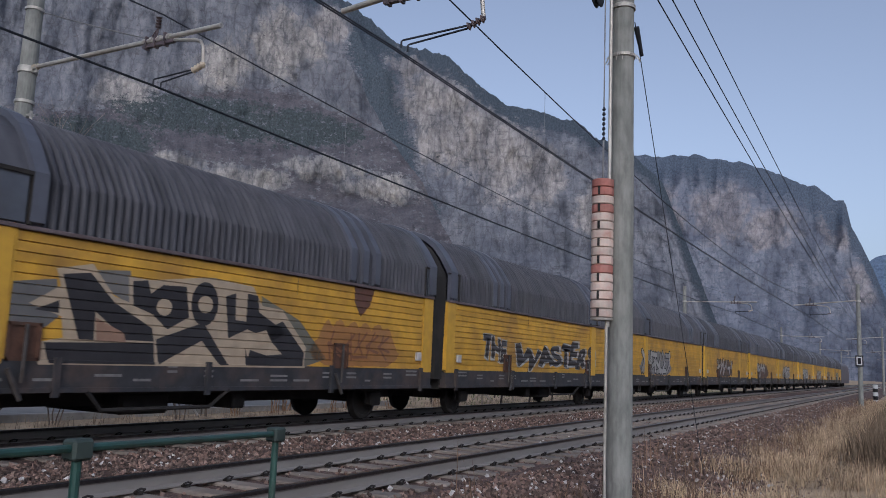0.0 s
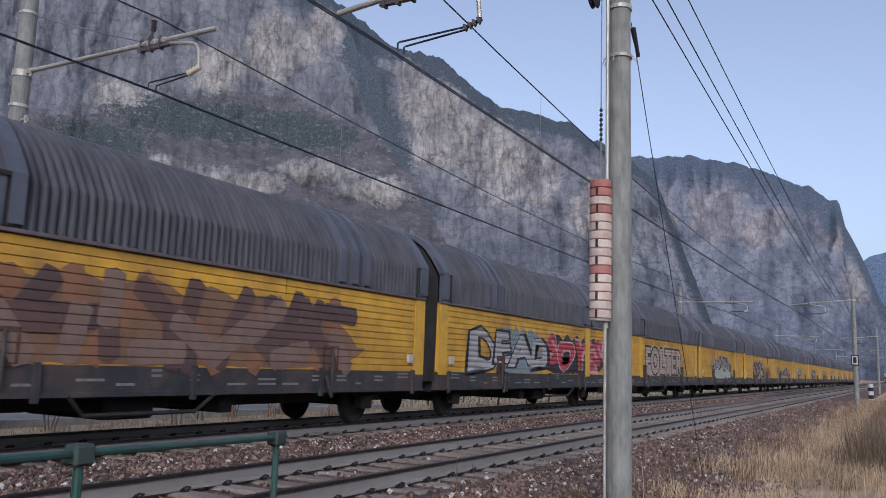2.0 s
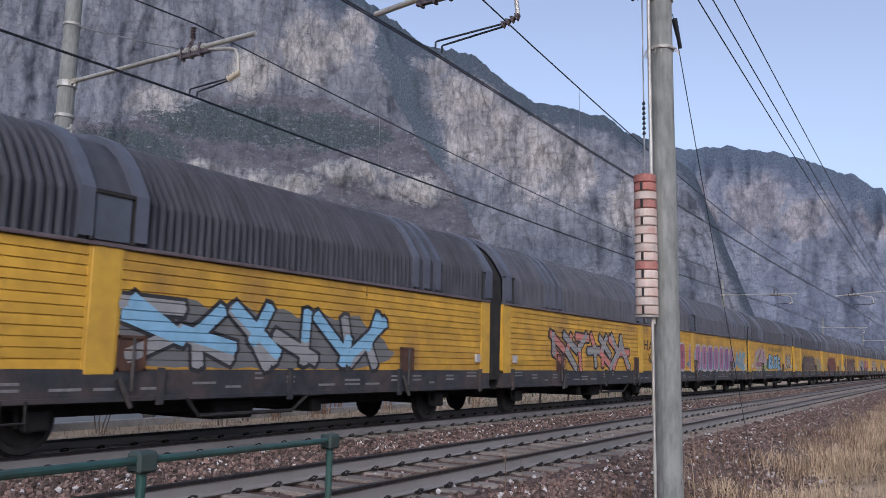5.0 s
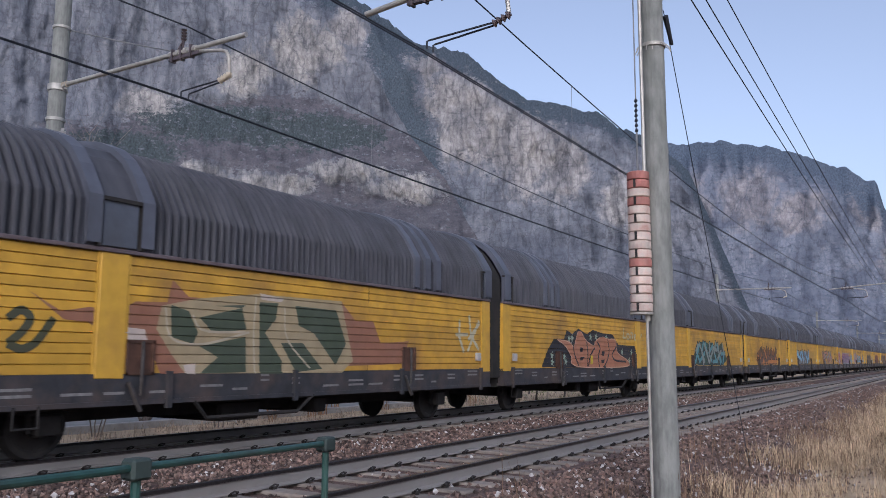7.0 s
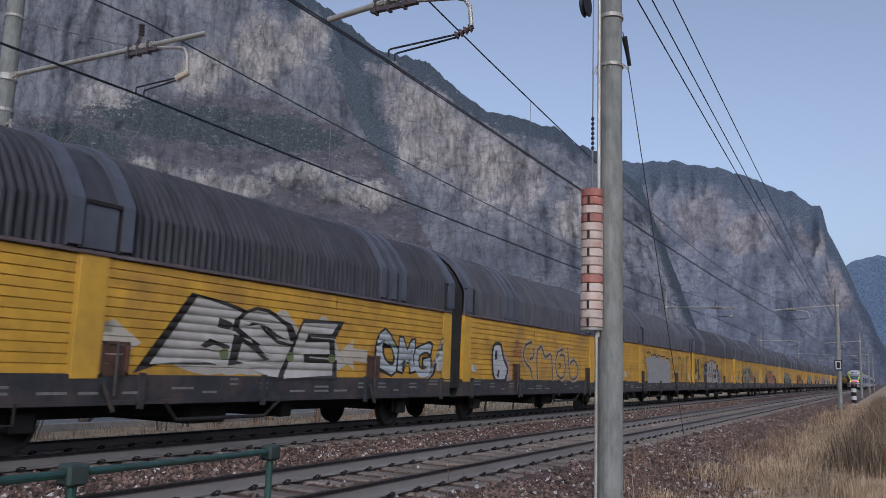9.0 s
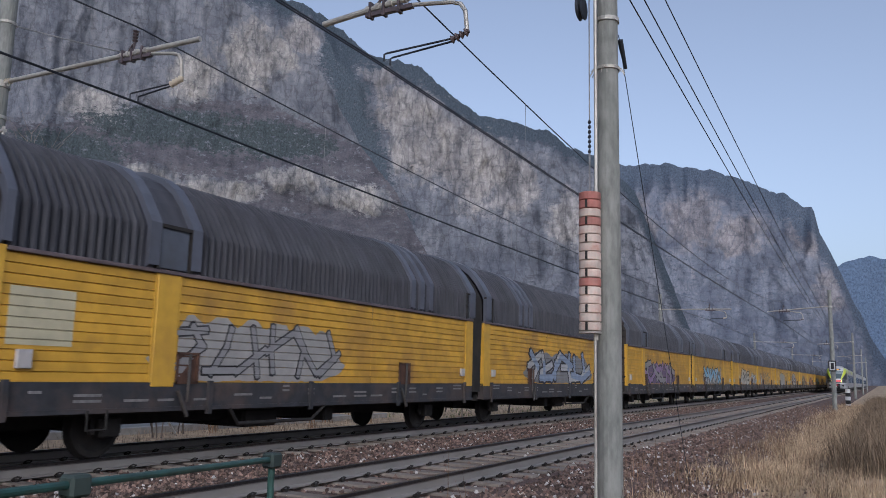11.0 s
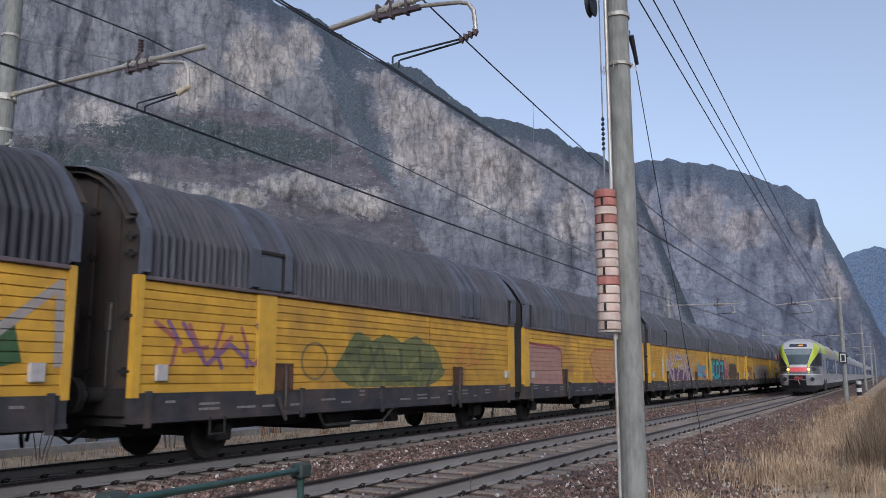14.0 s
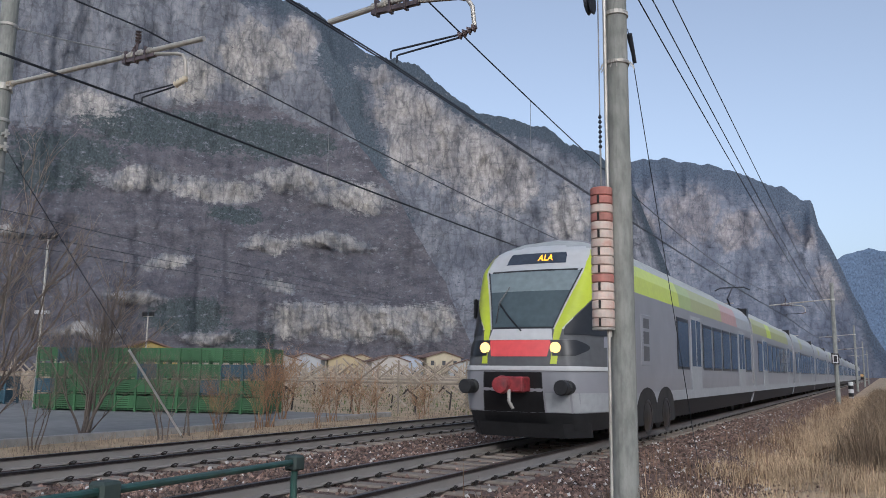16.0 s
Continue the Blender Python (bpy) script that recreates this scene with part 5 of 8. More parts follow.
def paint(c, fade=0.35):
    key = (tuple(c), fade)
    if key not in PAINT:
        m = mat("spray_paint", c, 0.6, var=0.12, scale=4, stain=tuple(x * 0.6 + 0.05 for x in c), stain_scale=1.6, stain_amt=fade)
        PAINT[key] = m
    return PAINT[key]


BOARD_H = (2.6 - SILL) / 12


def board_x(z, lift):
    if z > 2.6:
        return 1.478 + lift
    if z < SILL:
        return 1.474 + lift
    k = ((z - SILL) / BOARD_H) % 1.0
    return interp(k, [(0, 1.436), (0.04, 1.457), (0.86, 1.451), (0.96, 1.440), (1.0, 1.436)]) + lift


def on_side(name, j, bm, material, lift, label=""):
    """Lays a flat figure, drawn in (distance from the rear gap, height), on the boards of wagon half j."""
    for k in range(13):
        z = SILL + k * BOARD_H
        for dz in (0.0, 0.006, -0.018):
            geom = bm.verts[:] + bm.edges[:] + bm.faces[:]
            bmesh.ops.bisect_plane(bm, geom=geom, plane_co=(0, z + dz, 0), plane_no=(0, 1, 0))
    s = -1 if j % 2 else 1
    for v in bm.verts:
        a, z = v.co.x, v.co.y
        v.co = Vector((s * board_x(z, lift + v.co.z), a - 0.49 if s > 0 else W_MID - a, z))
    return tagged(part(name, bm, material, wagons[j], label), kind="stuff")


def fit(bm, frame_of, a0, a1, z0, z1, lean=0.0, wave=0.0):
    """Fits a word into its place; frame_of: the mesh whose extent counts."""
    xs, ys = [v.co.x for v in frame_of.verts], [v.co.y for v in frame_of.verts]
    x0, x1, y0, y1 = min(xs), max(xs), min(ys), max(ys)
    for v in bm.verts:
        u, w = (v.co.x - x0) / (x1 - x0), (v.co.y - y0) / (y1 - y0)
        v.co = Vector((a0 + u * (a1 - a0) + lean * (w - 0.5), z0 + w * (z1 - z0) + wave * math.sin(u * 17), v.co.z))
    return bm


def word(j, text, a0, a1, z0, z1, fill, line, thin=0.012, fat=0.06, lean=0.1, wave=0.03, lift=0.004, loose=True):
    """A painted word: fat outlines under narrower fills, each letter lying over the one before it."""
    wild = line is not None and loose
    z0 = 1.08 if wild and z0 < 1.2 else z0
    step = 0.0011 if wild else 0.0
    if line:
        fat, thin = min(fat + 0.03, 0.095), min(thin + 0.03, 0.042) if thin > 0.01 else thin
    body = letters(text, thin, wild, step)
    size = body.copy()
    if line:
        on_side("graffiti_outline", j, fit(letters(text, fat, wild, step), size, a0, a1, z0, z1, lean, wave), paint(line), lift)
    on_side("graffiti_letters", j, fit(body, size, a0, a1, z0, z1, lean, wave), paint(fill), lift + (step if wild else 0.002) + 0.0004, "painted graffiti letters")
    size.free()


def cloud(j, a0, a1, z0, z1, col, seed=1, bumps=7, lift=0.002, rough=0.16, fade=0.35):
    """A ragged patch of paint with a lobed upper edge."""
    z0 = 1.07 if z0 < 1.25 else z0
    rng = random.Random(seed)
    n = 40
    bm = NB()
    ph = rng.uniform(0, 6)
    top, bot = [], []
    for i in range(n + 1):
        u = i / n
        e = min(1, 6 * u, 6 * (1 - u)) ** 0.5
        h = (z1 - z0) * e * (1 - rough * (1 - abs(math.sin(u * bumps * math.pi / 1.0 + ph))) - rng.uniform(0, 0.05))
        zz = z0 + rng.uniform(0, 0.03) + (1 - e) * (z1 - z0) * 0.3
        bot.append(bm.verts.new((a0 + u * (a1 - a0), zz, 0)))
        top.append(bm.verts.new((a0 + u * (a1 - a0), max(zz + 0.02, z0 + h), 0)))
    for i in range(n):
        bm.faces.new((bot[i], bot[i + 1], top[i + 1], top[i]))
    on_side("graffiti_patch", j, bm, paint(col, fade), lift, "ragged patch of spray paint")


def strokes(j, a0, a1, z0, z1, n, cols, line, width=0.16, seed=1, lift=0.004):
    """Interlocking letter-like bars that cannot be read: outlines, fills, inner highlights."""
    z0 = z0 - 0.1 if z0 < 1.32 else z0
    rng = random.Random(seed)
    segs = []
    cw = (a1 - a0) / n
    h = z1 - z0
    for k in range(n):
        c = a0 + cw * (k + 0.5)
        p = [(c + cw * rng.uniform(-0.42, 0.42), z0 + h * f) for f in (rng.uniform(0, 0.15), rng.uniform(0.4, 0.6), rng.uniform(0.85, 1.0))]
        segs += [(p[0], p[1]), (p[1], p[2])]
        segs.append(((c - cw * 0.45, z0 + h * rng.choice((0.1, 0.5, 0.9))), (c + cw * 0.45, z0 + h * rng.choice((0.12, 0.52, 0.88)))))
        if rng.random() < 0.6:
            segs.append(((c - cw * 0.4, z0 + h * rng.random()), (c + cw * 0.5, z0 + h * rng.random())))

    def bars(items, w):
        bm = NB()
        for i, ((x0, y0), (x1, y1)) in enumerate(items):
            d = Vector((x1 - x0, y1 - y0))
            if d.length < 0.02:
                continue
            d.normalize()
            nn = Vector((-d.y, d.x)) * w / 2
            e = d * w * 0.45
            q = [(x0 - e.x * 1.0, y0 - e.y), (x1 + e.x, y1 + e.y)]
            pts = [(q[0][0] + nn.x, q[0][1] + nn.y), (x0 - e.x * 1.4, y0 - e.y * 1.4), (q[0][0] - nn.x, q[0][1] - nn.y), (q[1][0] - nn.x, q[1][1] - nn.y), (x1 + e.x * 1.4, y1 + e.y * 1.4), (q[1][0] + nn.x, q[1][1] + nn.y)]
            vs = [bm.verts.new((x, y, 0.00025 * i)) for x, y in pts]
            bm.faces.new(vs)
        return bm
    if line:
        on_side("graffiti_outline", j, bars(segs, width * 1.55), paint(line), lift)
    lay = lift + 0.00025 * len(segs) + 0.002
    for c, col in enumerate(cols):
        on_side("graffiti_letters", j, bars(segs[c::len(cols)], width), paint(col), lay, "interlocking graffiti letters")
        lay += 0.002


def disc(j, a, z, r, col, lift=0.006, half=False, ring=0.0, line=None):
    if line:
        disc(j, a, z, r * 1.12, line, lift - 0.002, half)
    bm = NB()
    n = 24
    a0, a1 = (math.pi, 2 * math.pi) if half else (0, 2 * math.pi)
    out = [bm.verts.new((a + r * 1.15 * math.cos(a0 + (a1 - a0) * i / n), z + r * math.sin(a0 + (a1 - a0) * i / n), 0)) for i in range(n + (1 if half else 0))]
    if ring:
        inn = [bm.verts.new((a + (r - ring) * 1.15 * math.cos(2 * math.pi * i / n), z + (r - ring) * math.sin(2 * math.pi * i / n), 0)) for i in range(n)]
        for i in range(n):
            bm.faces.new((out[i], out[(i + 1) % n], inn[(i + 1) % n], inn[i]))
    else:
        bm.faces.new(out)
    on_side("graffiti_shape", j, bm, paint(col), lift)


def rounded(pts, closed):
    """Cuts the corners of a line twice."""
    for _ in range(2):
        n = len(pts)
        out = []
        for i in range(n if closed else n - 1):
            p, q = Vector(pts[i]), Vector(pts[(i + 1) % n])
            out += [tuple(p.lerp(q, 0.22)), tuple(p.lerp(q, 0.78))]
        pts = out if closed else [pts[0]] + out[1:-1] + [pts[-1]]
    return pts


def ribbon(j, pts, width, col, lift=0.006, closed=False, bent=True):
    """A brush stroke along a line of points, with mitred bends."""
    if bent and len(pts) > 2:
        pts = rounded(pts, closed)
    bm = NB()
    p = [Vector(q) for q in pts]
    n = len(p)
    rows = []
    for i in range(n):
        a = p[i - 1] if i or closed else p[i]
        b = p[(i + 1) % n] if i < n - 1 or closed else p[i]
        d0, d1 = (p[i] - a).normalized(), (b - p[i]).normalized()
        d = (d0 + d1).normalized() if (d0 + d1).length > 0.2 else (d1 if d1.length else d0)
        nn = Vector((-d.y, d.x)) * width / 2 * min(1.6, 1 / max(0.5, d.dot(d1) if d1.length else 1))
        rows.append((bm.verts.new((*(p[i] + nn), 0.0002 * i)), bm.verts.new((*(p[i] - nn), 0.0002 * i))))
    for i in range(n if closed else n - 1):
        (a, b), (c, d) = rows[i], rows[(i + 1) % n]
        bm.faces.new((a, b, d, c))
    on_side("graffiti_stroke", j, bm, paint(col), lift)


def poly(j, pts, col, lift=0.006, line=None, width=0.05):
    """A painted patch with straight sides, edged by a line where one is given."""
    if line and j != 15:
        pts = rounded(pts, True)
    bm = NB()
    bmesh.ops.triangulate(bm, faces=[bm.faces.new([bm.verts.new((a, z, 0)) for a, z in pts])], ngon_method="EAR_CLIP")
    on_side("graffiti_shape", j, bm, paint(col), lift)
    if line:
        ribbon(j, pts, width, line, lift + 0.002, True, False)


def ring(j, a, z, rx, rz, col, lift):
    poly(j, [(a + rx * math.cos(k * math.pi / 9), z + rz * math.sin(k * math.pi / 9)) for k in range(18)], col, lift)


def star(j, a, z, r, col, lift):
    poly(j, [(a + (r if k % 2 == 0 else r * 0.4) * math.sin(k * math.pi / 5 + 0.2), z + (r if k % 2 == 0 else r * 0.4) * math.cos(k * math.pi / 5 + 0.2)) for k in range(10)], col, lift)


INK = (0.024, 0.021, 0.023)
BLACK, CREAM, WHITE, RUST = (0.025, 0.022, 0.024), (0.45, 0.36, 0.25), (0.42, 0.41, 0.4), (0.2, 0.085, 0.04)
RED, TEAL, PINK, GREY = (0.45, 0.06, 0.07), (0.05, 0.36, 0.37), (0.5, 0.22, 0.3), (0.3, 0.29, 0.28)
BROWN, SKYB, GREEN, DKGREEN = (0.14, 0.08, 0.055), (0.25, 0.45, 0.6), (0.1, 0.2, 0.09), (0.03, 0.065, 0.045)
ORANGE, PURPLE, OLIVE, SALMON = (0.5, 0.2, 0.06), (0.13, 0.05, 0.13), (0.13, 0.14, 0.05), (0.55, 0.2, 0.16)


def stroke_pieces():
    # half 0: black letters edged in cream, rust beside them
    poly(0, [(3.21, 1.95), (3.93, 2.06), (4, 1.59), (3.58, 1.24), (3.3, 1.23)], (0.13, 0.125, 0.12), 0.002)
    poly(0, [(4.43, 2.23), (5.01, 2.29), (5.07, 1.82), (4.78, 1.94)], (0.16, 0.15, 0.14), 0.002)
    poly(0, [(7.61, 2.18), (8.6, 1.84), (9.4, 1.2), (8.78, 1.05), (7.65, 1.84)], (0.14, 0.13, 0.1), 0.002)
    poly(0, [(3.71, 1.26), (4.09, 1.34), (4.04, 1.6), (3.59, 1.73), (3.99, 1.98), (3.91, 2.19), (4.42, 2.31), (4.78, 1.92), (5.03, 1.86), (4.99, 2.21), (5.38, 2.2), (6.06, 2.3), (6.5, 2.36), (7.4, 2.31), (7.64, 2.02), (8.14, 1.99), (8.81, 1.39), (8.78, 1.03), (3.78, 1)], (0.42, 0.33, 0.23), 0.004)
    poly(0, [(4, 2.13), (4.4, 2.19), (4.79, 1.84), (5.45, 1.53), (5.5, 1.35), (5.03, 1.35), (4.52, 1.7), (4.53, 1.33), (4.31, 1.33)], INK, 0.007)
    poly(0, [(3.84, 1.27), (5.5, 1.33), (5.54, 1.03), (3.92, 1.02)], INK, 0.007)
    poly(0, [(5.06, 2.15), (5.31, 2.19), (5.38, 2.01), (5.58, 2.15), (6.01, 2.17), (6.1, 1.73), (5.72, 1.53), (5.43, 1.73), (5.1, 1.82)], INK, 0.007)
    poly(0, [(5.53, 1.38), (6.39, 1.67), (6.96, 1.05), (6.79, 1.04), (6.38, 1.4), (5.61, 1.03)], INK, 0.007)
    poly(0, [(6.81, 2.1), (7.02, 2.17), (7.05, 1.75), (7.29, 1.74), (7.28, 2.19), (7.52, 2.17), (7.57, 1.91), (8.28, 1.61), (7.96, 1.47), (7.32, 1.62), (6.92, 1.46)], INK, 0.007)
    poly(0, [(7.67, 1.62), (8.16, 1.8), (8.76, 1.29), (8.74, 1.06), (7.34, 1.05), (7.31, 1.32), (7.8, 1.22), (8.19, 1.25)], INK, 0.007)
    poly(0, [(3.67, 1.66), (3.99, 1.8), (4, 1.64)], INK, 0.007)
    ring(0, 6.39, 1.95, 0.27, 0.33, INK, 0.009)
    disc(0, 6.4, 1.94, 0.13, (0.42, 0.33, 0.23), 0.012)
    disc(0, 5.63, 1.84, 0.12, (0.42, 0.33, 0.23), 0.012)
    poly(0, [(4.53, 1.62), (4.99, 1.44), (5.03, 1.32), (4.57, 1.32)], (0.3, 0.18, 0.12), 0.009)
    poly(0, [(7.24, 1.51), (7.76, 1.63), (7.91, 1.44), (7.43, 1.34), (7.37, 1.16)], (0.42, 0.33, 0.23), 0.012)
    poly(0, [(10.14, 2.66), (10.84, 2.66), (10.68, 2.27), (10.38, 2.03), (10.17, 2.3)], (0.12, 0.05, 0.03), 0.003)
    word(-1, "THE", 2.14, 3.63, 1.29, 1.98, (0.05, 0.045, 0.045), (0.42, 0.4, 0.37))
    word(-1, "WASTERS", 4.07, 10.32, 1.02, 2.05, (0.05, 0.045, 0.045), (0.42, 0.4, 0.37), 0.02, 0.05)
    # half 1: grey rounded letters with white edges over pale green, on black with dots
    poly(1, [(3.23, 1.86), (3.48, 1.7), (3.8, 1.78), (3.9, 1.03), (3.36, 1.54), (3.27, 1.53)], INK, 0.002)
    poly(1, [(3.76, 1.77), (4.41, 2.01), (4.81, 2.01), (5.47, 2.24), (6.54, 2.23), (7.8, 2.18), (8.21, 1.87), (8.81, 1.81), (8.87, 1.38), (9.43, 1.07), (3.9, 1)], INK, 0.002)
    poly(1, [(3.94, 1.14), (4.11, 1.36), (4.57, 1.54), (5.18, 1.39), (6.09, 1.63), (6.72, 1.28), (7.87, 1.47), (8.57, 1.34), (8.56, 1.03), (4, 1.01)], (0.4, 0.43, 0.36), 0.005, (0.5, 0.49, 0.48), 0.05)
    poly(1, [(3.83, 1.78), (4.09, 1.94), (4.12, 2.16), (4.31, 2.13), (4.46, 1.83), (4.78, 1.76), (4.85, 2.14), (5.29, 2.09), (5.42, 1.81), (5.17, 1.52), (4.57, 1.54), (4.11, 1.38), (3.88, 1.55)], (0.17, 0.165, 0.15), 0.009, (0.5, 0.49, 0.48), 0.06)
    poly(1, [(5.66, 1.75), (5.75, 2.1), (6.09, 2.2), (6.28, 1.99), (6.64, 1.96), (7.07, 2.15), (7.05, 1.88), (7.4, 1.78), (7.63, 2.11), (8.05, 2.14), (8.12, 1.5), (7.35, 1.47), (6.69, 1.55), (6.22, 1.72), (5.82, 1.52)], (0.17, 0.165, 0.15), 0.009, (0.5, 0.49, 0.48), 0.06)
    ribbon(1, [(4.47, 1.69), (4.9, 1.72), (5.17, 1.52)], 0.05, (0.5, 0.49, 0.48), 0.014)
    ribbon(1, [(6.39, 1.55), (6.51, 1.78), (6.97, 1.87), (6.69, 1.51)], 0.05, (0.5, 0.49, 0.48), 0.014)
    ribbon(1, [(6.08, 1.7), (6.25, 1.43), (6.72, 1.28), (7.17, 1.53)], 0.05, (0.5, 0.49, 0.48), 0.014)
    ribbon(1, [(5.25, 1.9), (5.41, 1.6), (5.56, 1.4)], 0.05, (0.5, 0.49, 0.48), 0.014)
    ribbon(1, [(7.02, 1.46), (7.32, 1.72), (7.53, 1.37)], 0.05, (0.5, 0.49, 0.48), 0.014)
    poly(1, [(4, 2.25), (4.2, 2.28), (4.18, 2.07), (4.04, 1.94)], (0.4, 0.13, 0.2), 0.007)
    poly(1, [(4.78, 2.25), (4.91, 2.27), (4.93, 2.13), (4.78, 1.96)], (0.4, 0.13, 0.2), 0.007)
    poly(1, [(5.46, 2.24), (5.65, 2.14), (5.65, 1.78), (5.52, 1.82)], (0.4, 0.13, 0.2), 0.007)
    poly(1, [(6.16, 2.26), (6.31, 2.22), (6.42, 1.94), (6.28, 1.99)], (0.4, 0.13, 0.2), 0.007)
    poly(1, [(8.08, 1.75), (8.26, 1.76), (8.32, 1.52), (8.12, 1.5)], (0.4, 0.13, 0.2), 0.007)
    poly(1, [(3.82, 1.28), (4.11, 1.33), (3.97, 1.21)], (0.4, 0.13, 0.2), 0.007)
    disc(1, 3.4, 1.74, 0.045, (0.5, 0.5, 0.48), 0.006)
    disc(1, 3.53, 1.64, 0.045, (0.5, 0.5, 0.48), 0.006)
    disc(1, 3.68, 1.56, 0.045, (0.5, 0.5, 0.48), 0.006)
    disc(1, 4.58, 1.94, 0.045, (0.5, 0.5, 0.48), 0.006)
    disc(1, 4.7, 1.89, 0.045, (0.5, 0.5, 0.48), 0.006)
    disc(1, 6.54, 2.07, 0.045, (0.5, 0.5, 0.48), 0.006)
    disc(1, 8.41, 1.75, 0.045, (0.5, 0.5, 0.48), 0.006)
    disc(1, 8.58, 1.54, 0.045, (0.5, 0.5, 0.48), 0.006)
    disc(1, 8.85, 1.35, 0.045, (0.5, 0.5, 0.48), 0.006)
    disc(1, 9.07, 1.19, 0.045, (0.5, 0.5, 0.48), 0.006)
    disc(1, 8.66, 1.28, 0.045, (0.5, 0.5, 0.48), 0.006)
    # half 13: orange letters on a black cloud with pale green stars
    poly(13, [(2.48, 1.08), (2.73, 1.36), (2.91, 1.56), (3.29, 1.84), (3.95, 1.84), (4.16, 2.1), (4.54, 2), (4.99, 2.17), (5.64, 2.02), (6.09, 2.17), (6.84, 2.09), (7.76, 2.08), (8.27, 1.76), (9.84, 1.75), (10.25, 1.3), (9.86, 1.03)], INK, 0.002)
    poly(13, [(3.31, 1.84), (4.31, 1.79), (4.62, 1.62), (4.7, 1.73), (4.93, 2.1), (5.2, 2.08), (5.5, 1.83), (6.16, 1.67), (6.23, 1.84), (6.84, 2), (7.29, 1.91), (8.04, 1.95), (8.03, 1.5), (9.15, 1.27), (9.3, 1.05), (5, 1.05), (4.35, 1.18), (4.49, 1.32), (3.99, 1.69)], (0.4, 0.17, 0.09), 0.006, (0.5, 0.3, 0.2), 0.03)
    ribbon(13, [(4.6, 1.65), (4.64, 1.43), (4.99, 1.08)], 0.06, INK, 0.011)
    ribbon(13, [(5.57, 1.88), (5.67, 1.45), (5.62, 1.08)], 0.06, INK, 0.011)
    ribbon(13, [(6.2, 1.63), (5.82, 1.4), (5.69, 1.08)], 0.06, INK, 0.011)
    ribbon(13, [(7.29, 1.91), (7.45, 1.55), (7.15, 1.19), (6.89, 1.05)], 0.06, INK, 0.011)
    ribbon(13, [(6.43, 1.81), (6.69, 1.64), (6.45, 1.41), (6.55, 1.07)], 0.06, INK, 0.011)
    ribbon(13, [(8.05, 1.69), (7.59, 1.43), (7.89, 1.25), (8.93, 1.23)], 0.06, INK, 0.011)
    poly(13, [(5.09, 1.64), (5.3, 1.62), (5.24, 1.5), (5.07, 1.51)], INK, 0.012)
    poly(13, [(5.08, 1.36), (5.39, 1.36), (5.25, 1.26), (5.06, 1.26)], INK, 0.012)
    poly(13, [(6.78, 1.54), (7.02, 1.54), (6.96, 1.39), (6.77, 1.42)], INK, 0.012)
    poly(13, [(6.71, 1.27), (7.01, 1.3), (6.93, 1.18), (6.73, 1.19)], INK, 0.012)
    poly(13, [(5.86, 1.4), (6.04, 1.4), (6.03, 1.16), (5.85, 1.14)], (0.55, 0.4, 0.02), 0.012)
    star(13, 4.3, 1.86, 0.13, (0.3, 0.38, 0.28), 0.005)
    star(13, 4.52, 1.88, 0.13, (0.3, 0.38, 0.28), 0.005)
    star(13, 5.91, 1.94, 0.13, (0.3, 0.38, 0.28), 0.005)
    star(13, 6.34, 1.97, 0.13, (0.3, 0.38, 0.28), 0.005)
    star(13, 7.2, 1.96, 0.13, (0.3, 0.38, 0.28), 0.005)
    star(13, 8.59, 1.55, 0.13, (0.3, 0.38, 0.28), 0.005)
    star(13, 9.27, 1.26, 0.13, (0.3, 0.38, 0.28), 0.005)
    star(13, 9.49, 1.53, 0.13, (0.3, 0.38, 0.28), 0.005)
    star(13, 3.14, 1.39, 0.13, (0.3, 0.38, 0.28), 0.005)
    star(13, 3.16, 1.21, 0.13, (0.3, 0.38, 0.28), 0.005)
    star(13, 3.95, 1.36, 0.13, (0.3, 0.38, 0.28), 0.005)
    star(13, 4.05, 1.22, 0.13, (0.3, 0.38, 0.28), 0.005)
    star(13, 4.44, 1.67, 0.13, (0.3, 0.38, 0.28), 0.005)
    # half 14: olive and brown camouflage letters
    poly(14, [(1.99, 2.04), (2.41, 1.82), (2.79, 1.89), (3.25, 1.86), (3.45, 2), (3.97, 2.02), (4.04, 2.34), (4.33, 2.12), (5.49, 2.12), (7.7, 2.27), (8.11, 1.94), (8.64, 1.96), (8.88, 1.56), (9.81, 1.62), (9.58, 1.18), (3.91, 1.05), (3.71, 1.44), (3.27, 1.59), (3.07, 1.48), (2.8, 1.7), (2.46, 1.72)], (0.27, 0.12, 0.07), 0.002)
    poly(14, [(3.88, 1.97), (4.52, 2.11), (5.63, 2.25), (7.7, 2.27), (8.06, 1.23), (7.74, 1.03), (4.33, 1.05), (4.07, 1.32), (3.81, 1.65)], (0.36, 0.28, 0.16), 0.004)
    poly(14, [(4.03, 1.99), (4.34, 1.92), (4.52, 1.63), (4.44, 1.46), (4.06, 1.55)], (0.06, 0.075, 0.045), 0.007)
    poly(14, [(4.54, 1.84), (5.35, 2.02), (5.45, 1.7), (4.81, 1.62)], (0.06, 0.075, 0.045), 0.007)
    poly(14, [(4.56, 1.43), (5.44, 1.59), (5.47, 1.06), (4.58, 1.05), (4.91, 1.28)], (0.06, 0.075, 0.045), 0.007)
    poly(14, [(5.71, 2.13), (6.12, 2.14), (6.08, 1.89), (5.85, 1.66), (6.24, 1.23), (6.24, 1.03), (5.75, 1.03)], (0.06, 0.075, 0.045), 0.007)
    poly(14, [(6.52, 2.12), (7.56, 2.1), (7.85, 1.53), (7.57, 1.16), (6.99, 1.69), (6.62, 1.8)], (0.06, 0.075, 0.045), 0.007)
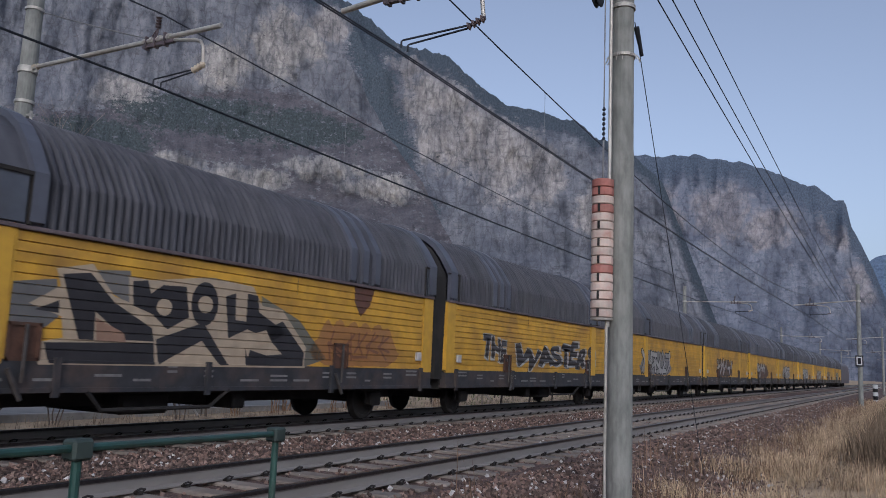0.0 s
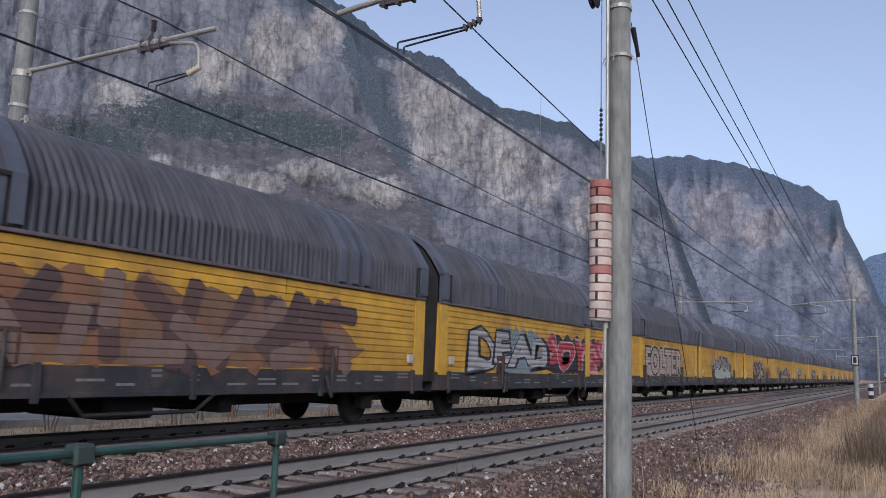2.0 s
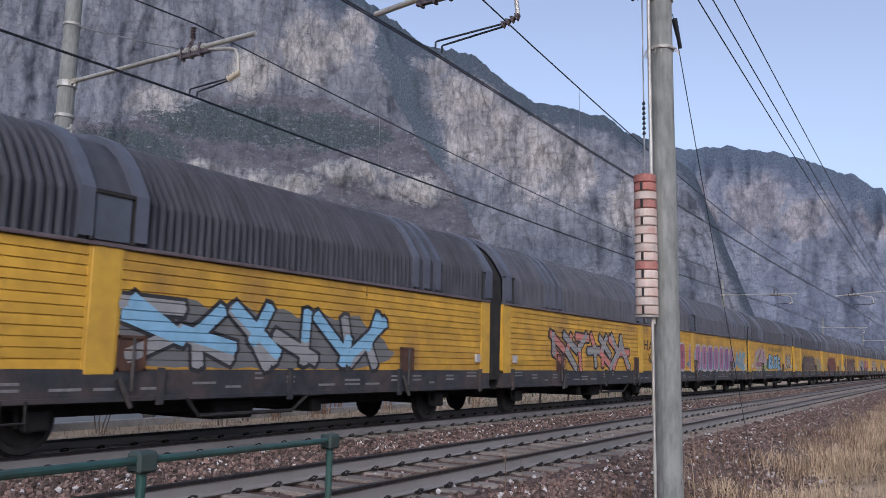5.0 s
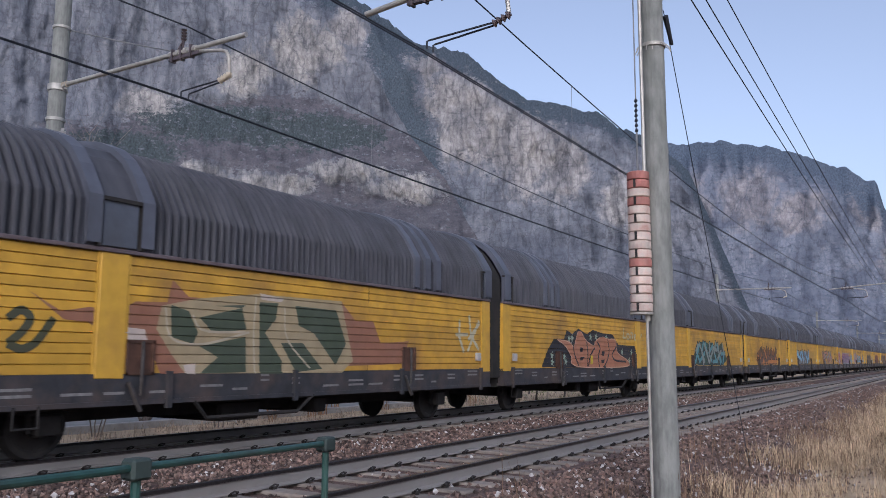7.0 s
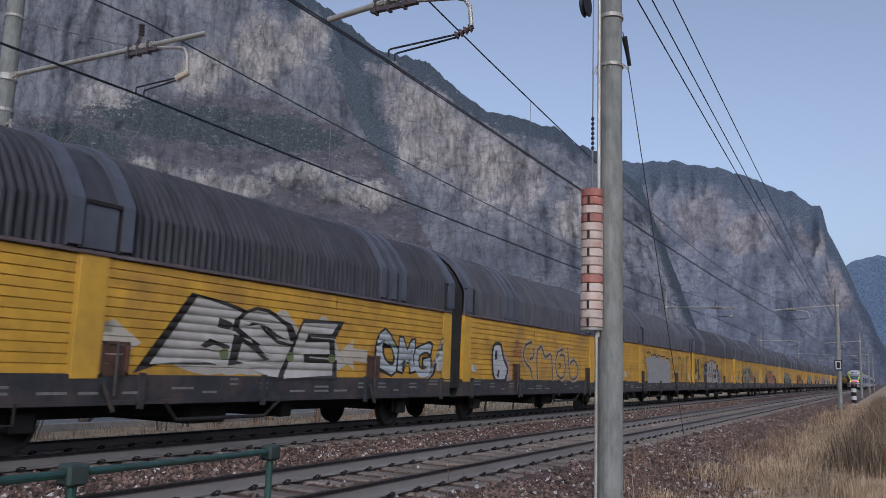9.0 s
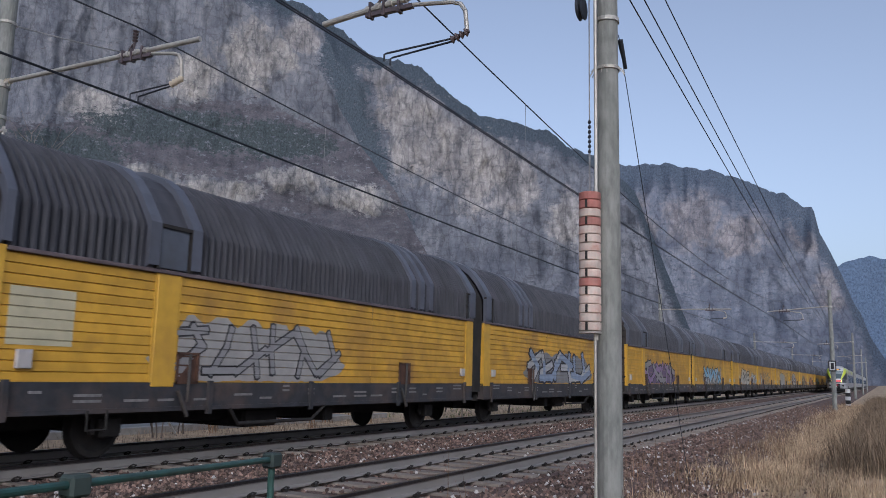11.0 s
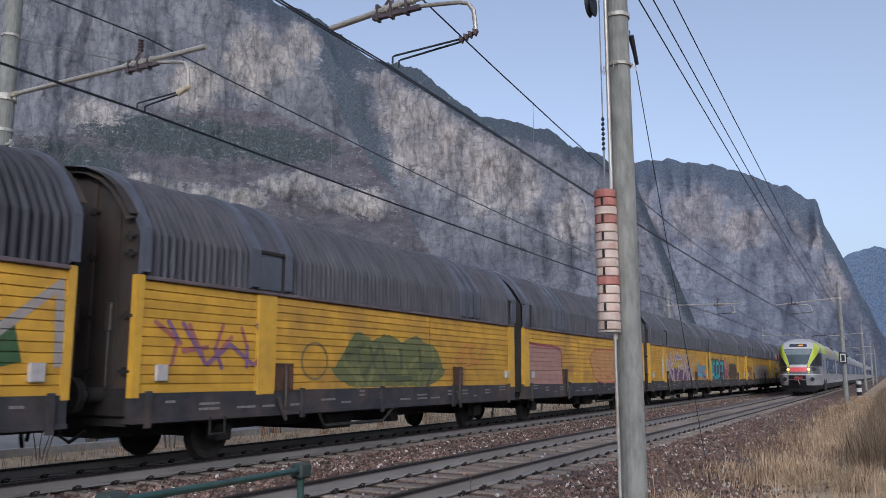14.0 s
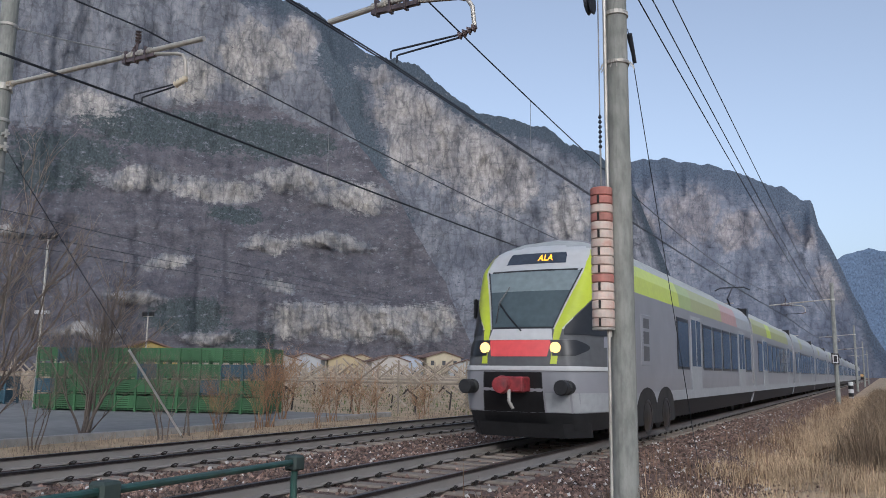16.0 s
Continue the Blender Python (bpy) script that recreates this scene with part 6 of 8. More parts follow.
    poly(14, [(6.21, 1.51), (6.72, 1.52), (7.22, 1.1), (6.57, 1.05)], (0.06, 0.075, 0.045), 0.007)
    poly(14, [(4.79, 2.02), (5.42, 2.07), (5.35, 2.02)], (0.06, 0.075, 0.045), 0.007)
    ribbon(14, [(3.94, 1.95), (4, 1.51), (4.56, 1.43), (5.51, 1.66)], 0.035, (0.45, 0.38, 0.27), 0.01)
    ribbon(14, [(5.63, 2.21), (5.59, 1.66), (5.65, 1.04)], 0.035, (0.45, 0.38, 0.27), 0.01)
    ribbon(14, [(6.27, 2.08), (6.29, 1.57), (6.91, 1.11)], 0.035, (0.45, 0.38, 0.27), 0.01)
    ribbon(14, [(4.41, 1.87), (4.55, 1.63), (5.44, 1.66)], 0.035, (0.45, 0.38, 0.27), 0.01)
    poly(14, [(3.3, 1.5), (3.68, 1.48), (3.62, 1.64), (3.31, 1.66)], (0.5, 0.42, 0.36), 0.006)
    poly(14, [(5.71, 2.27), (6.26, 2.22), (6.19, 2.16), (5.75, 2.17)], (0.5, 0.42, 0.36), 0.006)
    poly(14, [(4.29, 1.17), (4.51, 1.2), (4.49, 1.04), (4.33, 1.05)], (0.5, 0.42, 0.36), 0.006)
    ribbon(14, [(1.77, 1.7), (1.92, 1.83), (2.06, 1.72), (1.95, 1.55), (1.79, 1.42)], 0.1, (0.06, 0.06, 0.03), 0.004)
    ribbon(14, [(1.79, 1.42), (1.96, 1.34), (2.13, 1.43), (2.33, 1.73)], 0.1, (0.06, 0.06, 0.03), 0.004)
    # half 15: two cream block letters with black edges, blue-grey bubbles at both sides
    poly(15, [(3.15, 1.7), (3.61, 1.74), (4.09, 1.59), (4.13, 1.04), (3.28, 1.04), (3.19, 1.47)], (0.17, 0.23, 0.26), 0.002)
    poly(15, [(7.23, 1.96), (8.13, 1.75), (8.52, 1.5), (8.43, 1), (7.29, 1.02)], (0.17, 0.23, 0.26), 0.002)
    disc(15, 3.82, 1.94, 0.26, (0.035, 0.04, 0.06), 0.004)
    disc(15, 7.43, 1.91, 0.26, (0.035, 0.04, 0.06), 0.004)
    disc(15, 7.8, 1.33, 0.26, (0.035, 0.04, 0.06), 0.004)
    disc(15, 3.68, 1.86, 0.26, (0.035, 0.04, 0.06), 0.004)
    disc(15, 3.98, 1.88, 0.26, (0.035, 0.04, 0.06), 0.004)
    poly(15, [(3.74, 1.92), (4, 1.94), (3.98, 1.84), (3.77, 1.83)], (0.4, 0.46, 0.5), 0.007)
    poly(15, [(7.33, 1.95), (7.52, 1.96), (7.52, 1.86), (7.35, 1.85)], (0.4, 0.46, 0.5), 0.007)
    poly(15, [(7.6, 1.39), (7.85, 1.39), (7.8, 1.29), (7.61, 1.3)], (0.4, 0.46, 0.5), 0.007)
    poly(15, [(4.1, 2.28), (4.55, 2.18), (5.16, 2.3), (5.54, 2.39), (5.55, 1.49), (5.8, 1.43), (5.74, 1), (4.13, 1.01), (3.95, 1.63), (4.23, 1.72)], (0.43, 0.39, 0.36), 0.008, INK, 0.07)
    poly(15, [(5.74, 2.37), (6.1, 2.26), (6.8, 2.26), (6.97, 2), (7.54, 1.17), (7.44, 1), (5.89, 1), (5.88, 1.48), (5.66, 1.7)], (0.43, 0.39, 0.36), 0.012, INK, 0.07)
    poly(15, [(4.82, 1.94), (5.18, 1.97), (5.07, 1.71), (4.84, 1.73)], INK, 0.016)
    poly(15, [(4.84, 1.56), (5.14, 1.59), (5.4, 1.33), (4.88, 1.39)], INK, 0.016)
    poly(15, [(4.35, 1.79), (4.48, 1.8), (4.6, 1.39), (4.38, 1.38)], INK, 0.016)
    poly(15, [(6.07, 1.85), (6.79, 1.79), (7.1, 1.9), (6.75, 1.64), (6.08, 1.67)], INK, 0.016)
    poly(15, [(6.09, 1.49), (6.84, 1.59), (6.98, 1.35), (6.15, 1.25)], INK, 0.016)
    poly(15, [(4.28, 1.06), (4.7, 1.1), (4.64, 1.02)], INK, 0.016)
    poly(15, [(4.97, 1.1), (5.46, 1.09), (5.25, 1.01)], INK, 0.016)
    poly(15, [(6.4, 1.07), (6.92, 1.09), (6.84, 1.01)], INK, 0.016)
    poly(15, [(4.91, 1.91), (5.12, 1.92), (5.04, 1.78), (4.92, 1.78)], (0.3, 0.29, 0.28), 0.019)
    poly(15, [(4.89, 1.51), (5.11, 1.54), (5.26, 1.4), (4.91, 1.42)], (0.3, 0.29, 0.28), 0.019)
    poly(15, [(6.19, 1.8), (6.7, 1.74), (6.36, 1.7)], (0.3, 0.29, 0.28), 0.019)
    # half 23: pink and teal shapes that run up onto the roof edge
    poly(23, [(3.5, 2.92), (3.96, 3.22), (4.42, 3.22), (5.02, 2.68), (3.75, 2.74)], (0.5, 0.2, 0.18), 0.03)
    poly(23, [(6.04, 2.68), (6.03, 3.22), (6.58, 3.22), (6.73, 2.68), (6.44, 2.7), (6.32, 3.2), (6.29, 2.7)], (0.5, 0.2, 0.18), 0.03)
    poly(23, [(8.08, 2.84), (8.35, 2.87), (8.47, 2.65), (9.51, 2.66), (9.7, 3.22), (10.86, 3.15), (10.73, 2.71)], (0.5, 0.2, 0.18), 0.03)
    poly(23, [(5.3, 2.69), (5.57, 2.89), (5.63, 2.81), (5.44, 2.67)], (0.5, 0.2, 0.18), 0.03)
    poly(23, [(4.32, 2.63), (5.47, 2.66), (5.06, 2.15)], (0.04, 0.2, 0.24), 0.006)
    poly(23, [(6.05, 2.61), (7.22, 2.63), (7.09, 2.17), (6.69, 1.97), (6.37, 2.11)], (0.04, 0.19, 0.25), 0.006)
    poly(23, [(8.3, 2.61), (10.76, 2.68), (10.59, 2.07), (10.05, 1.73), (9.22, 1.91)], (0.17, 0.42, 0.3), 0.006)
    ribbon(23, [(5.47, 2.66), (5.08, 2.15)], 0.06, (0.6, 0.55, 0.52), 0.032)
    ribbon(23, [(7.22, 2.63), (7.13, 2.2), (6.71, 1.97)], 0.06, (0.6, 0.55, 0.52), 0.032)
    ribbon(23, [(10.81, 3.11), (10.75, 2.24), (10.09, 1.73)], 0.06, (0.6, 0.55, 0.52), 0.032)
    ribbon(23, [(4.32, 3.22), (4.71, 3.14), (5.01, 2.76)], 0.06, (0.6, 0.55, 0.52), 0.032)
    ribbon(23, [(0.8, 1.72), (0.92, 1.95), (1.32, 2.04), (1.65, 1.96), (1.7, 1.54), (2.1, 1.49), (2.12, 1.31), (2.38, 1.09)], 0.05, INK, 0.009)
    ribbon(23, [(0.98, 1.65), (0.8, 1.72)], 0.05, INK, 0.009)
    ribbon(23, [(1.01, 1.6), (1.04, 1.04)], 0.05, INK, 0.009)
    ribbon(23, [(1.43, 1.24), (1.78, 1.25)], 0.05, INK, 0.009)
    ribbon(23, [(2.59, 1.88), (4.81, 1.92), (4.78, 1.73)], 0.05, INK, 0.009)
    ribbon(23, [(2.59, 1.88), (2.65, 1.29), (2.38, 1.14)], 0.05, INK, 0.009)
    ribbon(23, [(2.9, 1.7), (2.94, 1.34)], 0.05, INK, 0.009)
    ribbon(23, [(4.1, 1.89), (4.17, 1.09)], 0.05, INK, 0.009)
    ribbon(23, [(4.41, 1.61), (4.79, 1.61), (4.43, 1.36)], 0.05, INK, 0.009)
    poly(23, [(0.8, 1.72), (0.92, 1.95), (1.32, 2.04), (1.65, 1.96), (1.7, 1.54), (2.1, 1.47), (2.32, 1.09), (1.07, 1.04), (1, 1.6)], (0.42, 0.33, 0.18), 0.003)
    poly(23, [(2.59, 1.88), (4.81, 1.92), (4.84, 1.06), (2.38, 1.09)], (0.42, 0.33, 0.16), 0.003)
    poly(23, [(2.37, 1.55), (2.75, 1.56), (2.77, 1.18), (2.43, 1.16)], (0.6, 0.45, 0.02), 0.006)
    disc(23, 5.22, 1.4, 0.3, (0.45, 0.35, 0.3), 0.006)
    disc(23, 5.22, 1.4, 0.26, (0.26, 0.05, 0.07), 0.009)
    # half 3: pale and red letters
    word(3, "DEAD", 1.81, 6.74, 1.05, 2.16, WHITE, BLACK, 0.05, 0.1)
    # half 17: letters drawn in double dark lines with pale edges
    ribbon(17, [(4.72, 2.16), (4.23, 2.06), (4.07, 1.81), (4.16, 1.58), (4.67, 1.37), (4.78, 1.07)], 0.2, (0.42, 0.33, 0.22), 0.003)
    ribbon(17, [(4.72, 2.16), (4.23, 2.06), (4.07, 1.81), (4.16, 1.58), (4.67, 1.37), (4.78, 1.07)], 0.06, (0.07, 0.045, 0.035), 0.006)
    ribbon(17, [(5.19, 1.07), (5.07, 1.9), (5.48, 2.09), (5.64, 1.84), (5.79, 1.72), (6.3, 1.92), (6.42, 1.04)], 0.2, (0.42, 0.33, 0.22), 0.003)
    ribbon(17, [(5.19, 1.07), (5.07, 1.9), (5.48, 2.09), (5.64, 1.84), (5.79, 1.72), (6.3, 1.92), (6.42, 1.04)], 0.06, (0.07, 0.045, 0.035), 0.006)
    ribbon(17, [(7.35, 2.05), (6.81, 1.95), (6.65, 1.63), (6.77, 1.22), (7.32, 1.08), (7.57, 1.44), (7.42, 1.88), (7.03, 1.86)], 0.2, (0.42, 0.33, 0.22), 0.003)
    ribbon(17, [(7.35, 2.05), (6.81, 1.95), (6.65, 1.63), (6.77, 1.22), (7.32, 1.08), (7.57, 1.44), (7.42, 1.88), (7.03, 1.86)], 0.06, (0.07, 0.045, 0.035), 0.006)
    ribbon(17, [(7.75, 2.12), (7.95, 1.08), (8.64, 1.12), (8.82, 1.48), (8.34, 1.76), (7.97, 1.6)], 0.2, (0.42, 0.33, 0.22), 0.003)
    ribbon(17, [(7.75, 2.12), (7.95, 1.08), (8.64, 1.12), (8.82, 1.48), (8.34, 1.76), (7.97, 1.6)], 0.06, (0.07, 0.045, 0.035), 0.006)
    ribbon(17, [(4.57, 1.66), (4.88, 1.71), (4.86, 1.98)], 0.2, (0.42, 0.33, 0.22), 0.003)
    ribbon(17, [(4.57, 1.66), (4.88, 1.71), (4.86, 1.98)], 0.06, (0.07, 0.045, 0.035), 0.006)
    ribbon(17, [(6.96, 1.43), (7.12, 1.5), (7.07, 1.61), (6.95, 1.53)], 0.06, (0.07, 0.045, 0.035), 0.006)
    poly(17, [(1.97, 1.95), (2.55, 2.05), (2.71, 1.62), (3.03, 1.38), (2.93, 1.11), (2.77, 1.02), (2.07, 1.03)], (0.5, 0.5, 0.49), 0.004, INK, 0.09)
    poly(17, [(2.17, 1.79), (2.31, 1.83), (2.32, 1.6), (2.18, 1.57)], INK, 0.009)
    poly(17, [(2.32, 1.16), (2.38, 1.31), (2.49, 1.31), (2.43, 1.08)], INK, 0.009)
    poly(17, [(2.68, 1.88), (3.13, 1.54), (3.24, 1.04), (2.83, 1.02)], (0.4, 0.26, 0.24), 0.002)
    word(17, "ANS", 3.36, 3.9, 1.66, 1.9, (0.3, 0.06, 0.04), None, 0.004, lean=0.02)
    disc(17, 3.63, 2.05, 0.12, (0.3, 0.1, 0.05), 0.004)
    # half 16: one broad rubbed-out pale patch with broken black arcs over it
    poly(16, [(4.14, 2.11), (5.03, 2.15), (5.72, 2.24), (6.49, 2.17), (7.58, 2.06), (8.29, 2.19), (8.63, 1.9), (8.56, 1.01), (4.39, 1), (4.42, 1.51), (4.17, 1.82)], (0.33, 0.325, 0.31), 0.003)
    ribbon(16, [(4.24, 2.27), (4.69, 2.36), (5.11, 2.19)], 0.06, INK, 0.007)
    ribbon(16, [(5.24, 2.2), (5.71, 2.27), (5.96, 2.13)], 0.06, INK, 0.007)
    ribbon(16, [(3.98, 1.56), (3.9, 2.06), (4.11, 2.11)], 0.06, INK, 0.007)
    ribbon(16, [(6, 2.13), (6.28, 2.26), (6.59, 2.21)], 0.06, INK, 0.007)
    ribbon(16, [(6.69, 2.2), (7.57, 2.21)], 0.06, INK, 0.007)
    ribbon(16, [(7.69, 2.14), (8.29, 2.15), (8.59, 1.9)], 0.06, INK, 0.007)
    ribbon(16, [(4.13, 1.5), (4.27, 1.07)], 0.06, INK, 0.007)
    ribbon(16, [(10.24, 1.05), (10.25, 2.28), (10.98, 2.23), (10.95, 1.22)], 0.13, (0.16, 0.13, 0.06), 0.004)
    ribbon(16, [(12.19, 1.1), (12.09, 2.3), (12.71, 2.34)], 0.13, (0.16, 0.13, 0.06), 0.004)
    ribbon(16, [(11.4, 2.31), (11.27, 1.4)], 0.13, (0.16, 0.13, 0.06), 0.004)
    ribbon(16, [(8.75, 2.02), (9.03, 1.96), (8.84, 1.75)], 0.05, INK, 0.006)
    ribbon(16, [(8.84, 1.67), (9.11, 1.64)], 0.05, INK, 0.006)
    ribbon(16, [(8.92, 1.44), (9.13, 1.36), (8.87, 1.2)], 0.05, INK, 0.006)
    ribbon(16, [(9.52, 1.82), (9.97, 1.75), (9.61, 1.66)], 0.05, INK, 0.006)
    # half 29: a long-necked green shape, green humps and pale angular letters
    poly(29, [(0.78, 1.1), (1.13, 1.34), (1.68, 1.62), (2, 2.04), (2.54, 2.34), (3.04, 2.3), (3.48, 2.02), (4.05, 1.75), (4.34, 1.91), (4.5, 2.44), (4.88, 2.62), (5.27, 2.61), (5.36, 2.22), (5.08, 2.4), (4.83, 2.08), (4.54, 1.47), (4.19, 1.32), (3.62, 1.39), (2.89, 1.32), (1.96, 1.33), (1.29, 1.28), (1.07, 1.09)], (0.022, 0.05, 0.035), 0.003)
    poly(29, [(2.63, 1.58), (3.08, 1.62), (3.35, 1.35), (2.69, 1.33)], (0.06, 0.14, 0.04), 0.005)
    poly(29, [(6.78, 1.16), (8.13, 1.47), (9.49, 1.92), (11.3, 2.08), (12.18, 1.89), (12.3, 1.46), (11.04, 1.16), (8.7, 1.04)], (0.045, 0.1, 0.035), 0.003)
    ribbon(29, [(1.07, 1.14), (0.97, 2.43), (1.36, 2.04), (1.67, 2.46), (2.01, 1.91)], 0.15, (0.33, 0.29, 0.27), 0.007, bent=False)
    ribbon(29, [(0.69, 1.21), (4.93, 1.17)], 0.15, (0.33, 0.29, 0.27), 0.007, bent=False)
    ribbon(29, [(4.96, 1.1), (4.89, 2.35), (5.29, 2.3), (5.29, 2.06), (5.57, 2.08), (5.6, 1.09)], 0.15, (0.33, 0.29, 0.27), 0.007, bent=False)
    ribbon(29, [(6.02, 1.41), (5.99, 2.34), (6.6, 2.29), (6.62, 1.33)], 0.15, (0.33, 0.29, 0.27), 0.007, bent=False)
    ribbon(29, [(6.7, 1.41), (7, 2.27), (7.68, 1.68), (7.95, 1.38), (8.49, 2.44), (9.92, 2.52)], 0.15, (0.33, 0.29, 0.27), 0.007, bent=False)
    ribbon(29, [(8.69, 1.52), (9.08, 2.19), (9.91, 1.83), (10.36, 2.24), (11.05, 1.65)], 0.15, (0.33, 0.29, 0.27), 0.007, bent=False)
    ribbon(29, [(11.53, 1.45), (12.73, 2.4), (12.79, 1.4)], 0.15, (0.33, 0.29, 0.27), 0.007, bent=False)
    # half 27: a faded pink panel with a darker edge
    poly(27, [(0.45, 1.07), (0.49, 2.26), (0.91, 2.21), (3.32, 2.18), (3.33, 1.04)], (0.36, 0.2, 0.16), 0.002)
    ribbon(27, [(0.45, 1.07), (0.52, 2.28), (0.94, 2.18), (3.32, 2.16), (3.31, 1.54)], 0.07, (0.25, 0.05, 0.06), 0.005)
    poly(27, [(6, 1.93), (6.64, 2.2), (7.93, 2.22), (9.81, 2.21), (9.91, 1.64), (9.21, 1.05), (6.67, 1.06), (6.22, 1.5)], (0.48, 0.25, 0.09), 0.002)
    ribbon(27, [(6, 1.93), (6.64, 2.2), (7.93, 2.22), (9.81, 2.21), (9.91, 1.64), (9.21, 1.05), (6.67, 1.06), (6.22, 1.5), (6, 1.93)], 0.05, (0.45, 0.1, 0.06), 0.005)
    ribbon(27, [(6.95, 1.93), (6.66, 1.59), (7.28, 1.51), (7.12, 1.26)], 0.05, (0.45, 0.1, 0.06), 0.005)
    ribbon(27, [(7.76, 2), (7.6, 1.26), (8.28, 1.26)], 0.05, (0.45, 0.1, 0.06), 0.005)
    ribbon(27, [(8.83, 1.9), (8.46, 1.26), (9.4, 1.54)], 0.05, (0.45, 0.1, 0.06), 0.005)


def graffiti():
    cloud(0, 8.9, 11.8, 1.2, 1.95, (0.34, 0.16, 0.05), 3)
    strokes(0, 9.4, 11.4, 1.3, 1.75, 5, [RUST], None, 0.05, 4)
    disc(1, 11.4, 1.75, 0.14, RUST, ring=0.03)
    cream, black = (0.46, 0.37, 0.3), (0.02, 0.018, 0.018)
    poly(2, [(3.7, 1.12), (9.95, 1.12), (9.5, 2.3), (3.6, 2.28)], cream, 0.002)
    poly(2, [(4.9, 1.3), (5.2, 1.3), (5.2, 1.65), (4.9, 1.65)], (0.3, 0.1, 0.1), 0.003)
    poly(2, [(7.95, 1.2), (8.2, 1.2), (8.2, 1.75), (7.95, 1.75)], (0.2, 0.14, 0.14), 0.003)
    cloud(2, 6.6, 7.3, 2.2, 2.42, (0.5, 0.45, 0.42), 71, 3)
    poly(2, [(9.4, 1.12), (10.1, 1.12), (9.8, 1.5), (9.4, 1.9)], (0.3, 0.09, 0.05), 0.0015)
    word(2, "FOLTER", 3.75, 9.85, 1.14, 2.24, cream, black, 0.05, 0.085, 0.0, 0.0, loose=False)
    word(2, "MAR", 6.55, 7.2, 1.62, 1.86, (0.5, 0.47, 0.44), black, 0.03, 0.09, 0.1, 0.02, lift=0.012)
    cloud(3, 3.0, 6.5, 1.2, 2.35, (0.2, 0.26, 0.28), 8)
    cloud(3, 6.3, 11.9, 1.15, 2.3, BLACK, 9, lift=0.003)
    word(3, "SOYES", 6.7, 11.6, 1.2, 2.25, RED, (0.5, 0.3, 0.3), 0.035, 0.075, 0.15, 0.05, lift=0.006)
    cloud(4, 0.6, 10.9, 1.2, 2.3, (0.2, 0.11, 0.06), 10, 9)
    strokes(4, 2.0, 10.4, 1.25, 2.2, 12, [(0.24, 0.11, 0.055), (0.085, 0.05, 0.045), (0.11, 0.06, 0.05), (0.2, 0.13, 0.1)], None, 0.34, 11)
    cloud(5, 2.8, 8.8, 1.15, 2.25, (0.16, 0.045, 0.03), 12, 6)
    for k, (a, z, r) in enumerate(((3.7, 1.6, 0.42), (4.5, 1.75, 0.45), (5.3, 1.55, 0.4), (6.1, 1.75, 0.42), (6.9, 1.6, 0.42), (7.6, 1.8, 0.4), (8.1, 1.4, 0.35))):
        disc(5, a, z, r, (0.2, 0.055, 0.035) if k % 2 else (0.16, 0.05, 0.035), 0.004 + 0.001 * k, line=(0.035, 0.018, 0.018))
        disc(5, a - 0.08, z - 0.1, r * 0.35, (0.04, 0.02, 0.02), 0.013, ring=0.035)
    strokes(5, 10.7, 12.3, 1.3, 2.05, 3, [(0.2, 0.32, 0.34)], None, 0.07, 14)
    cloud(6, 3.3, 9.9, 1.12, 2.2, (0.1, 0.075, 0.06), 15, 7)
    strokes(6, 4.0, 9.3, 1.3, 2.0, 7, [(0.07, 0.06, 0.06), (0.2, 0.13, 0.1)], None, 0.2, 16)
    strokes(6, 10.1, 12.6, 1.2, 2.05, 5, [(0.16, 0.36, 0.4)], None, 0.06, 17)
    cloud(7, 1.5, 4.9, 1.15, 2.3, (0.42, 0.28, 0.3), 18, 3)
    strokes(7, 2.0, 4.6, 1.25, 2.15, 2, [(0.3, 0.36, 0.08), (0.28, 0.12, 0.16)], (0.45, 0.4, 0.38), 0.26, 19)
    poly(7, [(4.6, 1.2), (6.0, 1.2), (5.6, 1.8), (4.9, 1.7)], DKGREEN)
    word(7, "10 JAHRE BLUE SIDE !", 5.35, 9.6, 2.13, 2.38, BLACK, None, 0.004, lean=0.02, wave=0.02)
    word(7, "BUZE", 5.3, 9.0, 1.12, 1.98, SKYB, BLACK, 0.05, 0.11, 0.15, 0.04, lift=0.006)
    word(7, "UM", 10.4, 12.4, 1.2, 2.05, WHITE, BLACK, 0.05, 0.1, 0.15, 0.04)
    cloud(8, 2.2, 10.8, 1.15, 1.95, (0.1, 0.22, 0.24), 20, 8)
    for k in range(10):
        a, w = 0.3 + 0.98 * k + (0.35 if k > 1 else 0), 0.72
        hue = (0.4, 0.1, 0.16) if k < 2 else (0.27, 0.115, 0.26) if k % 3 == 2 else (0.37, 0.165, 0.27)
        poly(8, [(a, 1.07), (a + w, 1.07), (a + w + 0.08, 1.6), (a + w + 0.05, 2.12), (a + 0.05, 2.12), (a - 0.02, 1.6)], hue, 0.007, (0.44, 0.42, 0.42), 0.08)
        ribbon(8, [(a + 0.36, 1.35), (a + 0.4, 1.82)], 0.13, (0.12, 0.09, 0.12), 0.012)
    word(8, "ASD", 10.4, 13.0, 1.08, 2.0, (0.2, 0.36, 0.42), (0.4, 0.42, 0.42), 0.04, 0.1, 0.1, 0.03)
    word(9, "HALLO", 10.6, 12.7, 1.75, 2.1, BLACK, None, 0.01, lean=0.05)
    strokes(9, 11.0, 12.6, 1.35, 1.65, 5, [BLACK], None, 0.05, 21)
    strokes(9, 3.0, 9.0, 1.25, 2.1, 7, [SALMON, GREY], BLACK, 0.2, 22)
